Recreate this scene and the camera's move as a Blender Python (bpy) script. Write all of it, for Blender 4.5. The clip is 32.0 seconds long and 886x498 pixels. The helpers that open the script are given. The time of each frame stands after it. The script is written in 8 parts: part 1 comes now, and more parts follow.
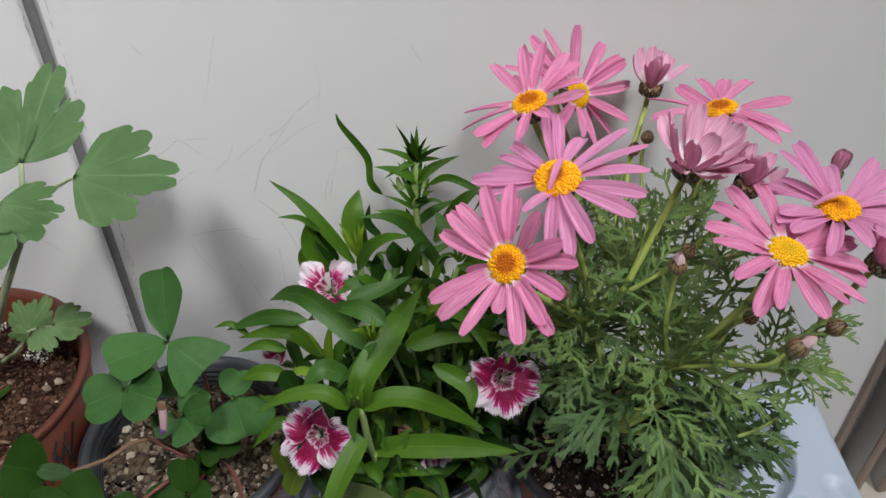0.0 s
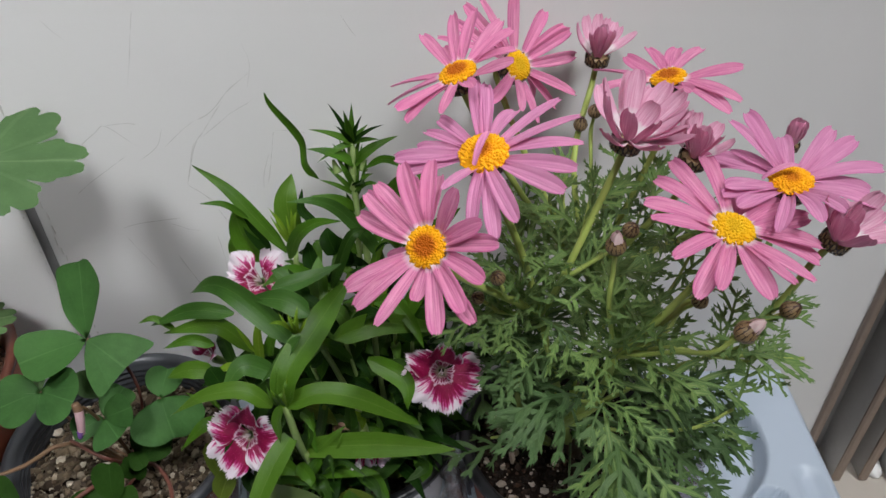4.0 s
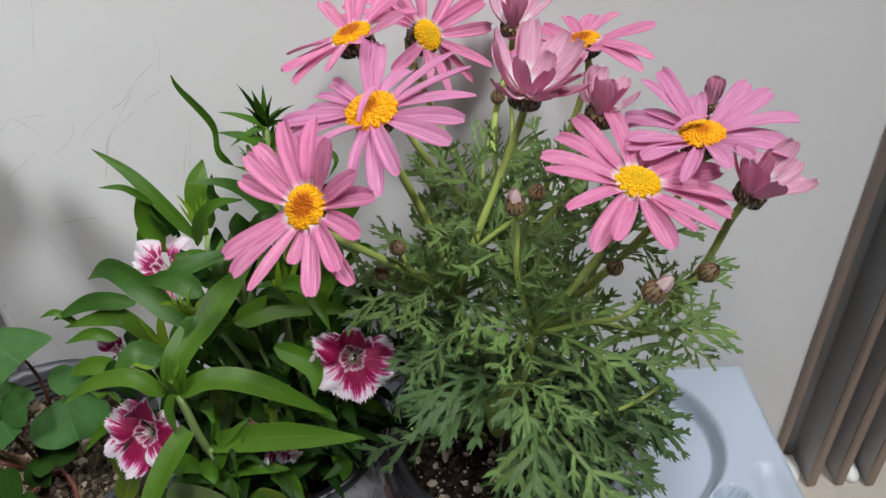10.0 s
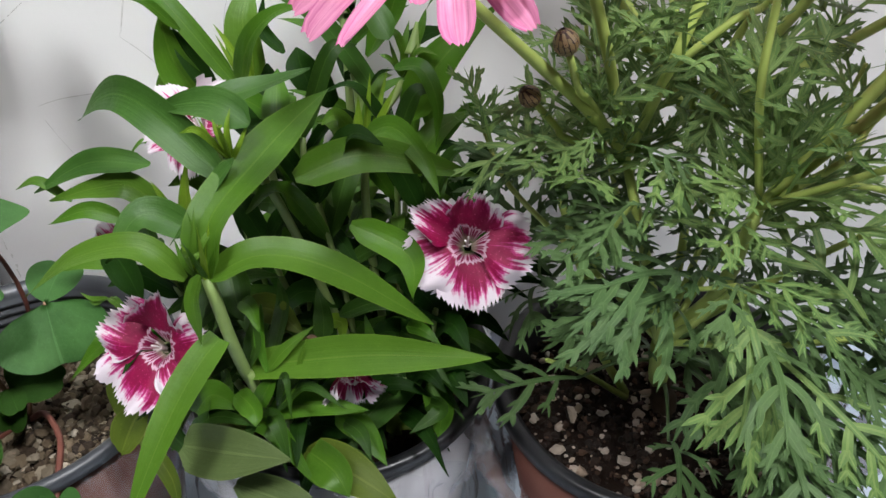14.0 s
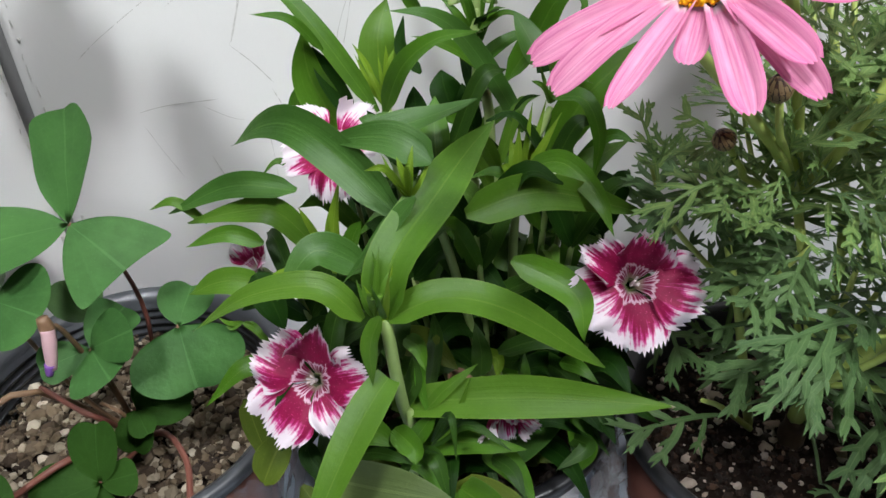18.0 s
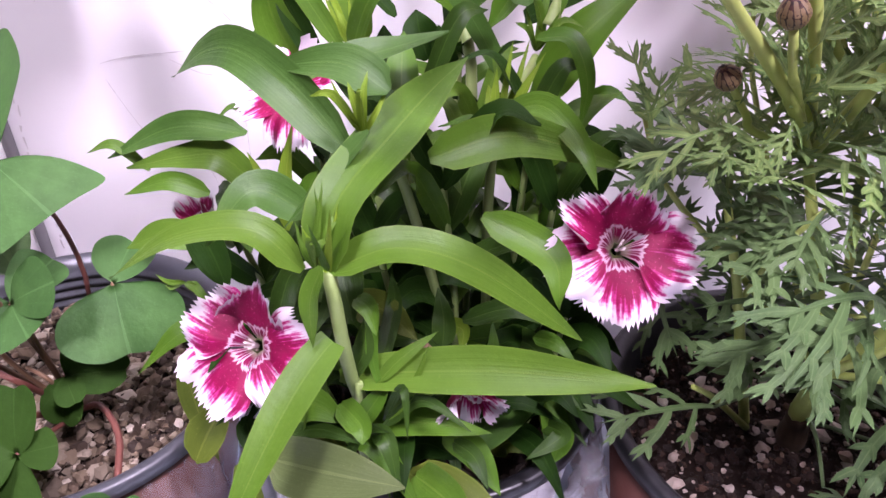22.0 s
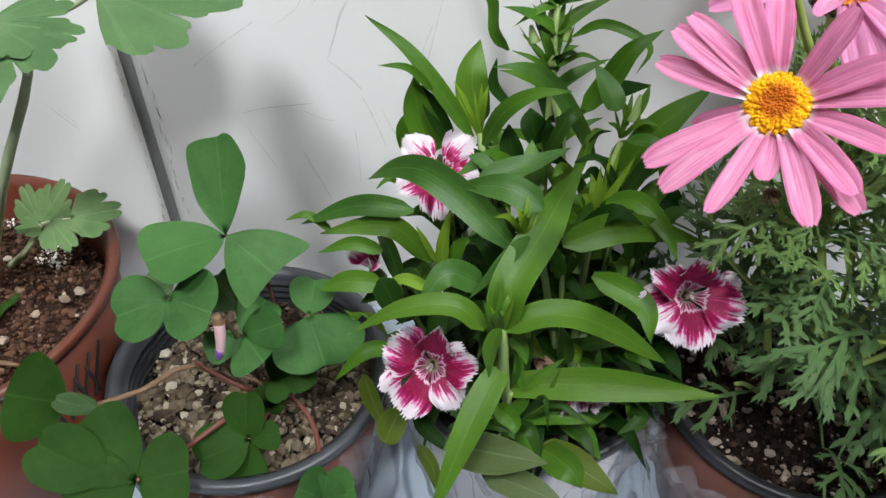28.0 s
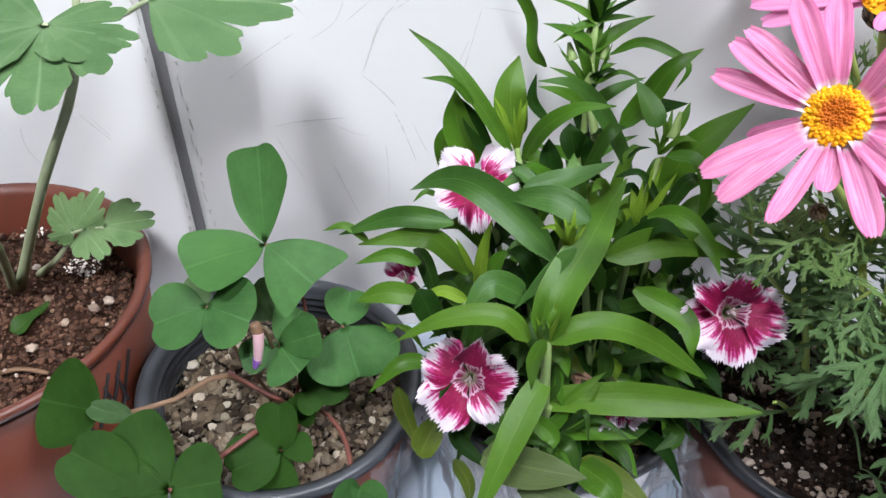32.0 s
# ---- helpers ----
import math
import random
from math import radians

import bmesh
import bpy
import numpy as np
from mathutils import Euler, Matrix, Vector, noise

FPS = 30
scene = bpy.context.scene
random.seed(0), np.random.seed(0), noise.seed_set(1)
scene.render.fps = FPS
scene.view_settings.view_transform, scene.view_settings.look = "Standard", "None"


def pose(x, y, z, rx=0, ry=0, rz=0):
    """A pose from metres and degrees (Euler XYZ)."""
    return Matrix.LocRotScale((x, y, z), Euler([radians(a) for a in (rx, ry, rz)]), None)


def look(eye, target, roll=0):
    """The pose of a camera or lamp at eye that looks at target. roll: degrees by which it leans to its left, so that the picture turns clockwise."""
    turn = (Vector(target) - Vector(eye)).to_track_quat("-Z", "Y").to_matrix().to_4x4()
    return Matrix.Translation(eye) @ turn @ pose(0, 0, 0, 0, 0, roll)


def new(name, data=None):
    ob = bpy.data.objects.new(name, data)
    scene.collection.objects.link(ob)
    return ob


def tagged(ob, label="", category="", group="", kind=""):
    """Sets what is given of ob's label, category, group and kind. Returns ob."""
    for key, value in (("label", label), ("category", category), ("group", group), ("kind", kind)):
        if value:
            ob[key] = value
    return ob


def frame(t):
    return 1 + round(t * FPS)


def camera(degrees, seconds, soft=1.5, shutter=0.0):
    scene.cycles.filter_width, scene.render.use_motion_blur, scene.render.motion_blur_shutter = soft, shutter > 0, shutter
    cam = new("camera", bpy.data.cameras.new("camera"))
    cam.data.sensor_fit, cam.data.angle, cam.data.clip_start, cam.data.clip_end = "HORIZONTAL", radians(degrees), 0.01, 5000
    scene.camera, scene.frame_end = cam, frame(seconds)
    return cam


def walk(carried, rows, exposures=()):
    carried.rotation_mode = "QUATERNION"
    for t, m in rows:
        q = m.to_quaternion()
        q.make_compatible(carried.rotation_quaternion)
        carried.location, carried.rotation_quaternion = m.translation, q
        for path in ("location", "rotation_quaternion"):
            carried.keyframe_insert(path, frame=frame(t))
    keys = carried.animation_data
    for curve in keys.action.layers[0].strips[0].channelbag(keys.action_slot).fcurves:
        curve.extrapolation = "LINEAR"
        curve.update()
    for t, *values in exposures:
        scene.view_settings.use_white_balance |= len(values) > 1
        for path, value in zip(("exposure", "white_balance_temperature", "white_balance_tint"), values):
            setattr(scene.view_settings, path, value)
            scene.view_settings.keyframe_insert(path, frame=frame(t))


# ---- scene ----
cam = camera(60.6, 32.0)
METRES, EYE, TILT, LEAN, TURN = 0.8, 0.477, -38.6, 0.0, 0.0
ROWS = [
    (0.0, 0.0, 0.0, 0.0, 0.0, 0.0, -0.0),
    (0.5, 0.0072, 0.0073, -0.0028, 0.04, -0.16, 0.21),
    (1.0, 0.018, 0.0183, -0.0025, -0.02, -0.35, 0.48),
    (1.5, 0.0183, 0.0215, -0.0012, -0.07, -0.5, 0.7),
    (2.0, 0.0164, 0.0179, -0.0014, -0.1, -0.42, 0.72),
    (2.5, 0.0136, 0.0175, -0.0036, -0.13, -0.39, 0.65),
    (4.5, 0.0574, 0.0467, -0.0003, -0.22, -0.56, 1.23),
    (5.0, 0.0729, 0.0665, 0.011, -0.38, -0.38, 1.24),
    (5.5, 0.0752, 0.0621, 0.0089, -0.45, 0.67, 1.03),
    (6.0, 0.0765, 0.0553, 0.0104, -0.43, 2.63, 0.92),
    (6.5, 0.0791, 0.0586, 0.0085, -0.5, 3.11, 0.94),
    (7.0, 0.0831, 0.0599, 0.0055, -0.5, 2.64, 1.22),
    (7.5, 0.0875, 0.059, -0.0008, -0.46, 2.32, 1.51),
    (8.0, 0.0931, 0.0574, -0.0129, -0.62, 2.14, 1.45),
    (8.5, 0.0883, 0.0402, -0.0342, -0.26, 2.47, 1.56),
    (9.0, 0.0887, 0.046, -0.0464, -0.15, 2.41, 2.04),
    (9.5, 0.0904, 0.0535, -0.0485, -0.13, 2.26, 2.29),
    (10.0, 0.0914, 0.0574, -0.0421, -0.13, 2.27, 2.55),
    (10.5, 0.0912, 0.0551, -0.0266, -0.15, 2.6, 2.66),
    (11.0, 0.0896, 0.0551, -0.0084, -0.13, 2.51, 2.54),
    (11.5, 0.0861, 0.0596, -0.0055, 0.13, 2.54, 2.16),
    (12.0, 0.0788, 0.0721, -0.0272, -0.24, 2.37, 1.99),
    (12.5, 0.0693, 0.0974, -0.0552, 0.15, 2.52, 1.88),
    (13.0, 0.0646, 0.1304, -0.0644, 0.7, 2.07, 1.41),
    (13.5, 0.0676, 0.1671, -0.0872, 1.34, 3.12, 0.68),
    (14.0, 0.0383, 0.206, -0.1014, 1.84, 3.0, 0.7),
    (14.5, 0.0175, 0.234, -0.1061, 1.96, 2.06, 0.18),
    (15.0, -0.0033, 0.2397, -0.0984, 2.38, 1.4, -0.12),
    (15.5, -0.0143, 0.2194, -0.0895, 2.81, 1.11, -0.47),
    (17.5, -0.0241, 0.2029, -0.0561, 2.31, 1.79, -0.66),
    (18.0, -0.022, 0.2103, -0.0812, 2.05, 1.76, -0.55),
    (18.5, -0.0045, 0.2426, -0.0959, 2.4, 1.91, -0.77),
    (19.0, 0.0116, 0.2572, -0.1077, 2.17, 2.49, -3.4),
    (19.5, 0.0199, 0.2762, -0.1234, 1.51, 3.12, -5.19),
    (20.0, 0.0323, 0.2837, -0.1365, 1.69, 3.41, -5.59),
    (20.5, 0.0386, 0.2814, -0.1417, 1.46, 3.94, -5.37),
    (21.0, 0.0289, 0.2685, -0.131, 1.58, 3.37, -5.41),
    (21.5, 0.0098, 0.2593, -0.118, 2.12, 2.58, -4.26),
    (22.0, -0.0088, 0.2452, -0.0979, 2.18, 2.35, -2.84),
    (22.5, -0.018, 0.229, -0.0933, 2.22, 1.44, -2.31),
    (23.0, -0.0254, 0.205, -0.0695, 1.8, 0.89, -1.87),
    (23.5, -0.0283, 0.1954, -0.0583, 1.42, 0.63, -1.91),
    (24.0, -0.0452, 0.1853, -0.0558, 1.0, -0.03, -1.99),
    (24.5, -0.0552, 0.1717, -0.0543, 0.87, -0.35, -2.05),
    (25.0, -0.0543, 0.1622, -0.0602, 0.93, -1.47, -1.61),
    (25.5, -0.055, 0.1573, -0.0567, 0.82, -3.21, -0.95),
    (27.5, -0.0665, 0.1345, -0.0424, 1.2, -4.99, -1.36),
    (28.0, -0.0695, 0.1384, -0.0398, 1.34, -4.14, -1.39),
    (28.5, -0.0723, 0.1412, -0.0429, 1.89, -2.64, -1.35),
    (29.0, -0.0754, 0.1482, -0.0472, 1.44, -2.59, -1.34),
    (29.5, -0.0765, 0.1487, -0.0512, 0.99, -3.11, -1.37),
    (30.0, -0.0803, 0.1473, -0.0516, 1.06, -3.29, -1.48),
    (30.5, -0.0827, 0.1476, -0.0523, 1.08, -3.23, -1.71),
    (31.0, -0.0882, 0.1464, -0.0508, 1.12, -3.05, -1.88),
    (31.5, -0.0904, 0.1407, -0.0491, 1.29, -2.83, -2.12),
    (32.0, -0.0889, 0.1375, -0.0469, 1.37, -2.23, -2.35),
]
EXPOSURES = [(0, -0.48, 6400, 9), (2, -0.54, 6400, 9), (5, -0.54, 6400, 8), (6, -0.60, 6400, 8), (8, -0.46, 6400, 8), (10, -0.36, 6400, 8), (12, -0.54, 6400, 8), (13, -0.24, 6400, 5), (14, 0.14, 6400, 8), (15, 0.78, 6300, 32),
             (17.5, 0.08, 6300, 3), (18.5, 0.42, 6250, 15), (20, 1.30, 6100, 48), (21.5, 1.16, 6100, 52), (22.5, 0.72, 6200, 32),
             (23.5, 0.24, 6200, 11), (25, 0.14, 6200, 6), (27.5, 0.06, 6300, 5), (29, 0.14, 6200, 8), (31, 0.36, 6050, 11), (32, 0.36, 6050, 11)]
walk(cam, [(t, pose(0, 0, EYE, TILT, LEAN, TURN) @ pose(METRES * x, METRES * y, METRES * z, 90 + pitch, roll, yaw)) for t, x, y, z, yaw, pitch, roll in ROWS], EXPOSURES)

# ---- world and lights: an indoor place, lit by added ceiling and hanging lamps out of view ----
world = bpy.data.worlds.new("world")
scene.world = world
world.use_nodes = True
world.node_tree.nodes["Background"].inputs["Color"].default_value = (0.9, 0.95, 1.0, 1)
world.node_tree.nodes["Background"].inputs["Strength"].default_value = 0.35


def aim_lamp(lx, ly, lz):
    """The ceiling lamp looks down, the hanging ones at the wall above the plants, the narrow one at its foot."""
    return pose(lx, ly, lz) if lz > 2.4 else look((lx, ly, lz), (-0.30, 0.41, 0.20) if lx == -0.38 else (0.0, 0.41, 0.62))


# the narrow lamp is set from shadows on the wall; the others fill in
LAMPS = [(0.82, -0.45, 1.95, 0.26, 0.22, 38.0), (-0.38, -0.70, 1.94, 0.30, 0.30, 2.5), (-1.10, -0.72, 2.02, 0.30, 0.26, 1.5), (0.06, -0.16, 2.50, 0.36, 0.26, 13.0)]
for lx, ly, lz, wide, deep, power in LAMPS:
    lamp = bpy.data.lights.new("added_light", "AREA")
    lamp.shape, lamp.size, lamp.size_y, lamp.energy, lamp.color = "RECTANGLE", wide, deep, power, (0.98, 0.98, 1.0)
    new("added_light", lamp).matrix_world = aim_lamp(lx, ly, lz)
    # narrow beam, to keep the daisies' shadow off the wall
    if lx == -0.38:
        lamp.spread = math.radians(42)

# ---- materials ----


class Nodes:
    """A node material with a principled shader, and short calls to add to it."""

    def __init__(self, name, rough=0.5, metal=0.0, spec=0.5):
        self.mat = bpy.data.materials.new(name)
        self.mat.use_nodes = True
        self.tree = self.mat.node_tree
        self.bsdf = self.tree.nodes["Principled BSDF"]
        self.out = self.tree.nodes["Material Output"]
        self.bsdf.inputs["Roughness"].default_value = rough
        self.bsdf.inputs["Metallic"].default_value = metal
        self.bsdf.inputs["Specular IOR Level"].default_value = spec

    def add(self, kind, **values):
        node = self.tree.nodes.new(kind)
        for key, value in values.items():
            node.inputs[key.replace("_", " ")].default_value = value
        return node

    def link(self, a, b):
        self.tree.links.new(a, b)

    def coord(self, which="Object"):
        return self.tree.nodes.new("ShaderNodeTexCoord").outputs[which]

    def noise(self, scale, detail=4.0, source=None, rough=0.6):
        n = self.add("ShaderNodeTexNoise", Scale=scale, Detail=detail, Roughness=rough)
        self.link(source if source is not None else self.coord(), n.inputs["Vector"])
        return n.outputs["Fac"]

    def ramp(self, value, stops):
        n = self.tree.nodes.new("ShaderNodeValToRGB")
        els = n.color_ramp.elements
        while len(els) < len(stops):
            els.new(0.5)
        for el, (at, colour) in zip(els, stops):
            el.position = at
            el.color = (*colour, 1) if len(colour) == 3 else colour
        self.link(value, n.inputs["Fac"])
        return n.outputs["Color"]

    def mix(self, fac, a, b, blend="MIX"):
        n = self.tree.nodes.new("ShaderNodeMix")
        n.data_type, n.blend_type = "RGBA", blend
        for slot, value in ((0, fac), (6, a), (7, b)):
            if isinstance(value, (int, float)):
                n.inputs[slot].default_value = value
            elif isinstance(value, tuple):
                n.inputs[slot].default_value = (*value, 1)
            else:
                self.link(value, n.inputs[slot])
        return n.outputs[2]

    def math(self, op, a, b=0.0, c=0.0):
        n = self.tree.nodes.new("ShaderNodeMath")
        n.operation = op
        for slot, value in enumerate((a, b, c)):
            if isinstance(value, (int, float)):
                n.inputs[slot].default_value = value
            else:
                self.link(value, n.inputs[slot])
        return n.outputs[0]

    def colour(self, value):
        if isinstance(value, tuple):
            self.bsdf.inputs["Base Color"].default_value = (*value, 1)
        else:
            self.link(value, self.bsdf.inputs["Base Color"])
        return self

    def bump(self, height, strength=0.3, distance=0.001):
        n = self.add("ShaderNodeBump", Strength=strength, Distance=distance)
        self.link(height, n.inputs["Height"])
        self.link(n.outputs["Normal"], self.bsdf.inputs["Normal"])
        return self

    def random(self):
        return self.tree.nodes.new("ShaderNodeObjectInfo").outputs["Random"]

    def uv(self):
        n = self.tree.nodes.new("ShaderNodeSeparateXYZ")
        self.link(self.coord("UV"), n.inputs[0])
        return n.outputs[0], n.outputs[1]

    def thin(self, amount, colour):
        """Let some light through, as a leaf or a petal does."""
        t = self.tree.nodes.new("ShaderNodeBsdfTranslucent")
        if isinstance(colour, tuple):
            t.inputs["Color"].default_value = (*colour, 1)
        else:
            self.link(colour, t.inputs["Color"])
        m = self.tree.nodes.new("ShaderNodeMixShader")
        m.inputs[0].default_value = amount
        self.link(self.bsdf.outputs[0], m.inputs[1])
        self.link(t.outputs[0], m.inputs[2])
        self.link(m.outputs[0], self.out.inputs["Surface"])
        return self


def leaf_material(name, dark, light, vein, rough=0.45, midrib=0.03, side=0.0, through_light=0.16, young=None, rays=0, gloss=0.15, pale=0.0):
    """A leaf: two greens over its surface, a paler midrib, and side veins as relief."""
    m = Nodes(name, rough, spec=gloss)
    u, v = m.uv()
    base = m.mix(m.ramp(m.noise(55, 4), [(0.30, (0, 0, 0)), (0.70, (1, 1, 1))]), dark, light)
    base = m.mix(m.math("MULTIPLY", m.random(), 0.55), base, light if young is None else young)
    fine = m.noise(600, 2)
    base = m.mix(m.math("MULTIPLY", fine, 0.25), base, dark)
    off = m.math("ABSOLUTE", m.math("SUBTRACT", u, 0.5))
    rib = m.math("LESS_THAN", off, midrib)
    streak = m.add("ShaderNodeTexNoise", Scale=1.0, Detail=3.0)
    stretch = m.tree.nodes.new("ShaderNodeMapping")
    stretch.inputs["Scale"].default_value = (14.0, 0.9, 1.0)
    m.link(m.coord("UV"), stretch.inputs["Vector"])
    m.link(stretch.outputs["Vector"], streak.inputs["Vector"])
    base = m.mix(m.math("MULTIPLY", streak.outputs["Fac"], 0.03 if rays else 0.22), base, vein)
    if side:
        ray = m.math("FRACT", m.math("MULTIPLY", u, float(rays)))
        line = m.math("LESS_THAN", m.math("ABSOLUTE", m.math("SUBTRACT", ray, 0.5)), 0.07)
        base = m.mix(m.math("MULTIPLY", line, side), base, vein)
    base = m.mix(m.math("MULTIPLY", rib, 0.34), base, vein)
    margin = m.ramp(off, [(0.455, (0, 0, 0)), (0.49, (0.30, 0.30, 0.30))])
    base = base if rays else m.mix(margin, base, vein)
    specks = m.ramp(m.noise(1400, 2), [(0.62, (0, 0, 0)), (0.74, (0.30, 0.30, 0.30))])
    base = m.mix(specks, base, vein)
    if pale:
        near = m.ramp(v, [(0.0, (pale,) * 3), (0.45, (0.0,) * 3)])
        base = m.mix(near, base, vein)
    m.colour(base)
    m.bump(m.math("ADD", m.math("ADD", m.math("MULTIPLY", m.noise(260, 3), 0.6), m.math("MULTIPLY", streak.outputs["Fac"], 0.0 if rays else 0.45)), m.math("MULTIPLY", rib, -2.0)), 0.55, 0.0007)
    return m.thin(through_light, base).mat


MAT_DIANTHUS = leaf_material("dianthus_leaf", (0.018, 0.070, 0.004), (0.049, 0.140, 0.007), (0.10, 0.18, 0.022), 0.40, 0.025, young=(0.070, 0.158, 0.008), gloss=0.22)
MAT_DIANTHUS_BRIGHT = leaf_material("dianthus_leaf_bright", (0.026, 0.082, 0.004), (0.055, 0.138, 0.008), (0.12, 0.19, 0.030), 0.42, 0.02, young=(0.080, 0.162, 0.011), gloss=0.22)
MAT_DIANTHUS_BLUE = leaf_material("dianthus_leaf_glaucous", (0.019, 0.068, 0.007), (0.046, 0.115, 0.016), (0.09, 0.17, 0.040), 0.42, 0.022, gloss=0.26)
# dark leaf green, darkened further to stand in for shade inside the clump
MAT_DIANTHUS_DARK_SHADED = leaf_material("dianthus_leaf_dark_shaded", (0.004, 0.019, 0.002), (0.010, 0.034, 0.003), (0.03, 0.07, 0.010), 0.5, 0.025, gloss=0.08)
# paler young leaves; tones pushed apart to paint light above, shade below
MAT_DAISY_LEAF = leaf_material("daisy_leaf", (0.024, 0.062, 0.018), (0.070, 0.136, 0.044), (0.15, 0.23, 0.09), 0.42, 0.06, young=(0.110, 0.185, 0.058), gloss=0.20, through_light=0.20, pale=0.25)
MAT_DAISY_YOUNG_LIT = leaf_material("young_lit_daisy_leaf", (0.042, 0.108, 0.030), (0.120, 0.226, 0.068), (0.32, 0.43, 0.13), 0.42, 0.12, young=(0.185, 0.300, 0.085), gloss=0.24, through_light=0.26, pale=0.38)
MAT_OXALIS = leaf_material("oxalis_leaf", (0.020, 0.064, 0.014), (0.056, 0.140, 0.034), (0.090, 0.190, 0.060), 0.55, 0.006, 0.06, rays=9, gloss=0.14)
# darker green of the low leaflets, with their shade put into it
MAT_OXALIS_DARK_SHADED = leaf_material("oxalis_leaf_dark_shaded", (0.011, 0.032, 0.004), (0.026, 0.066, 0.010), (0.04, 0.09, 0.02), 0.6, 0.006, 0.06, rays=9, gloss=0.06)
MAT_COLUMBINE = leaf_material("columbine_leaf", (0.042, 0.092, 0.030), (0.086, 0.158, 0.060), (0.19, 0.27, 0.14), 0.55, 0.006, 0.12, rays=5, pale=0.30)
MAT_COLUMBINE_YOUNG = leaf_material("young_columbine_leaf", (0.070, 0.135, 0.045), (0.140, 0.220, 0.085), (0.24, 0.32, 0.17), 0.55, 0.006, 0.12, rays=5, pale=0.30)
# copy of the dianthus green, darkened as shade for the low leaves
MAT_DIANTHUS_SHADED = leaf_material("dianthus_leaf_shaded", (0.008, 0.030, 0.003), (0.022, 0.058, 0.006), (0.06, 0.12, 0.018), 0.42, 0.025, gloss=0.18)
MAT_DIANTHUS_DULL = leaf_material("dianthus_leaf_dull", (0.036, 0.060, 0.014), (0.074, 0.106, 0.032), (0.14, 0.18, 0.07), 0.50, 0.025, gloss=0.22)
MAT_YELLOW_LEAF = leaf_material("yellowing_leaf", (0.07, 0.15, 0.008), (0.14, 0.24, 0.012), (0.22, 0.30, 0.04), 0.5)

MAT_OLIVE_LEAF = leaf_material("ageing_olive_leaf", (0.032, 0.058, 0.004), (0.064, 0.092, 0.009), (0.14, 0.17, 0.03), 0.5)


def stem_material(name, low, high, rough=0.5):
    m = Nodes(name, rough, spec=0.35)
    base = m.mix(m.noise(120, 4), low, high)
    return m.colour(base).bump(m.noise(500, 2), 0.3, 0.0004).mat


MAT_STEM_DAISY = stem_material("daisy_stem", (0.25, 0.33, 0.060), (0.42, 0.50, 0.14))
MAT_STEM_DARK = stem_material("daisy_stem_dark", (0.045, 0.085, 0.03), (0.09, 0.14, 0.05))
MAT_TRUNK = stem_material("woody_stem", (0.045, 0.028, 0.018), (0.13, 0.085, 0.05), 0.8)
MAT_STEM_DIANTHUS = stem_material("dianthus_stem", (0.13, 0.20, 0.05), (0.24, 0.32, 0.11))
MAT_PETIOLE_RED = stem_material("red_petiole", (0.085, 0.025, 0.018), (0.15, 0.055, 0.038))
MAT_PETIOLE_TAN = stem_material("tan_petiole", (0.105, 0.058, 0.030), (0.17, 0.10, 0.055))
MAT_STEM_COLUMBINE = stem_material("columbine_stem", (0.24, 0.29, 0.15), (0.40, 0.44, 0.28))


def petal_material(name, dark, mid, pale, white_base):
    m = Nodes(name, 0.55, spec=0.25)
    u, v = m.uv()
    wave = m.add("ShaderNodeTexNoise", Scale=1.0, Detail=3.0)
    stretch = m.tree.nodes.new("ShaderNodeMapping")
    stretch.inputs["Scale"].default_value = (13.0, 1.3, 1.0)
    m.link(m.coord("UV"), stretch.inputs["Vector"])
    m.link(stretch.outputs["Vector"], wave.inputs["Vector"])
    base = m.mix(m.noise(90, 3), mid, pale)
    base = m.mix(m.ramp(wave.outputs["Fac"], [(0.40, (0, 0, 0)), (0.68, (0.62, 0.62, 0.62))]), base, dark)
    margin = m.ramp(m.math("ABSOLUTE", m.math("SUBTRACT", u, 0.5)), [(0.30, (0, 0, 0)), (0.50, (0.32, 0.32, 0.32))])
    base = m.mix(margin, base, dark)
    base = m.mix(m.math("MULTIPLY", m.random(), 0.35), base, mid)
    ring = m.ramp(v, [(0.0, (1, 1, 1)), (white_base, (0.9, 0.9, 0.9)), (white_base + 0.10, (0, 0, 0))])
    base = m.mix(ring, base, (0.85, 0.80, 0.80)) if white_base > 0.01 else base
    m.colour(base)
    m.bump(m.math("ADD", wave.outputs["Fac"], m.math("MULTIPLY", m.noise(400, 2), 0.4)), 0.30, 0.0006)
    return m.thin(0.28, base).mat


MAT_PETAL = petal_material("pink_petal", (0.42, 0.050, 0.185), (0.68, 0.165, 0.365), (0.86, 0.46, 0.60), 0.03)
MAT_PETAL_OLD = petal_material("mauve_petal", (0.44, 0.090, 0.26), (0.64, 0.215, 0.42), (0.82, 0.45, 0.62), 0.0)
MAT_PETAL_WHITE = petal_material("white_based_petal", (0.42, 0.050, 0.185), (0.68, 0.165, 0.365), (0.88, 0.48, 0.62), 0.035)
MAT_PETAL_DUSKY = petal_material("dusky_petal_back", (0.60, 0.115, 0.295), (0.78, 0.290, 0.470), (0.90, 0.55, 0.66), 0.0)
MAT_BUD_TIP = petal_material("rolled_petal_tip", (0.66, 0.34, 0.38), (0.78, 0.60, 0.58), (0.86, 0.78, 0.74), 0.0)
MAT_PETAL_CUP = petal_material("cupped_petal", (0.56, 0.12, 0.30), (0.80, 0.40, 0.56), (0.92, 0.74, 0.82), 0.30)


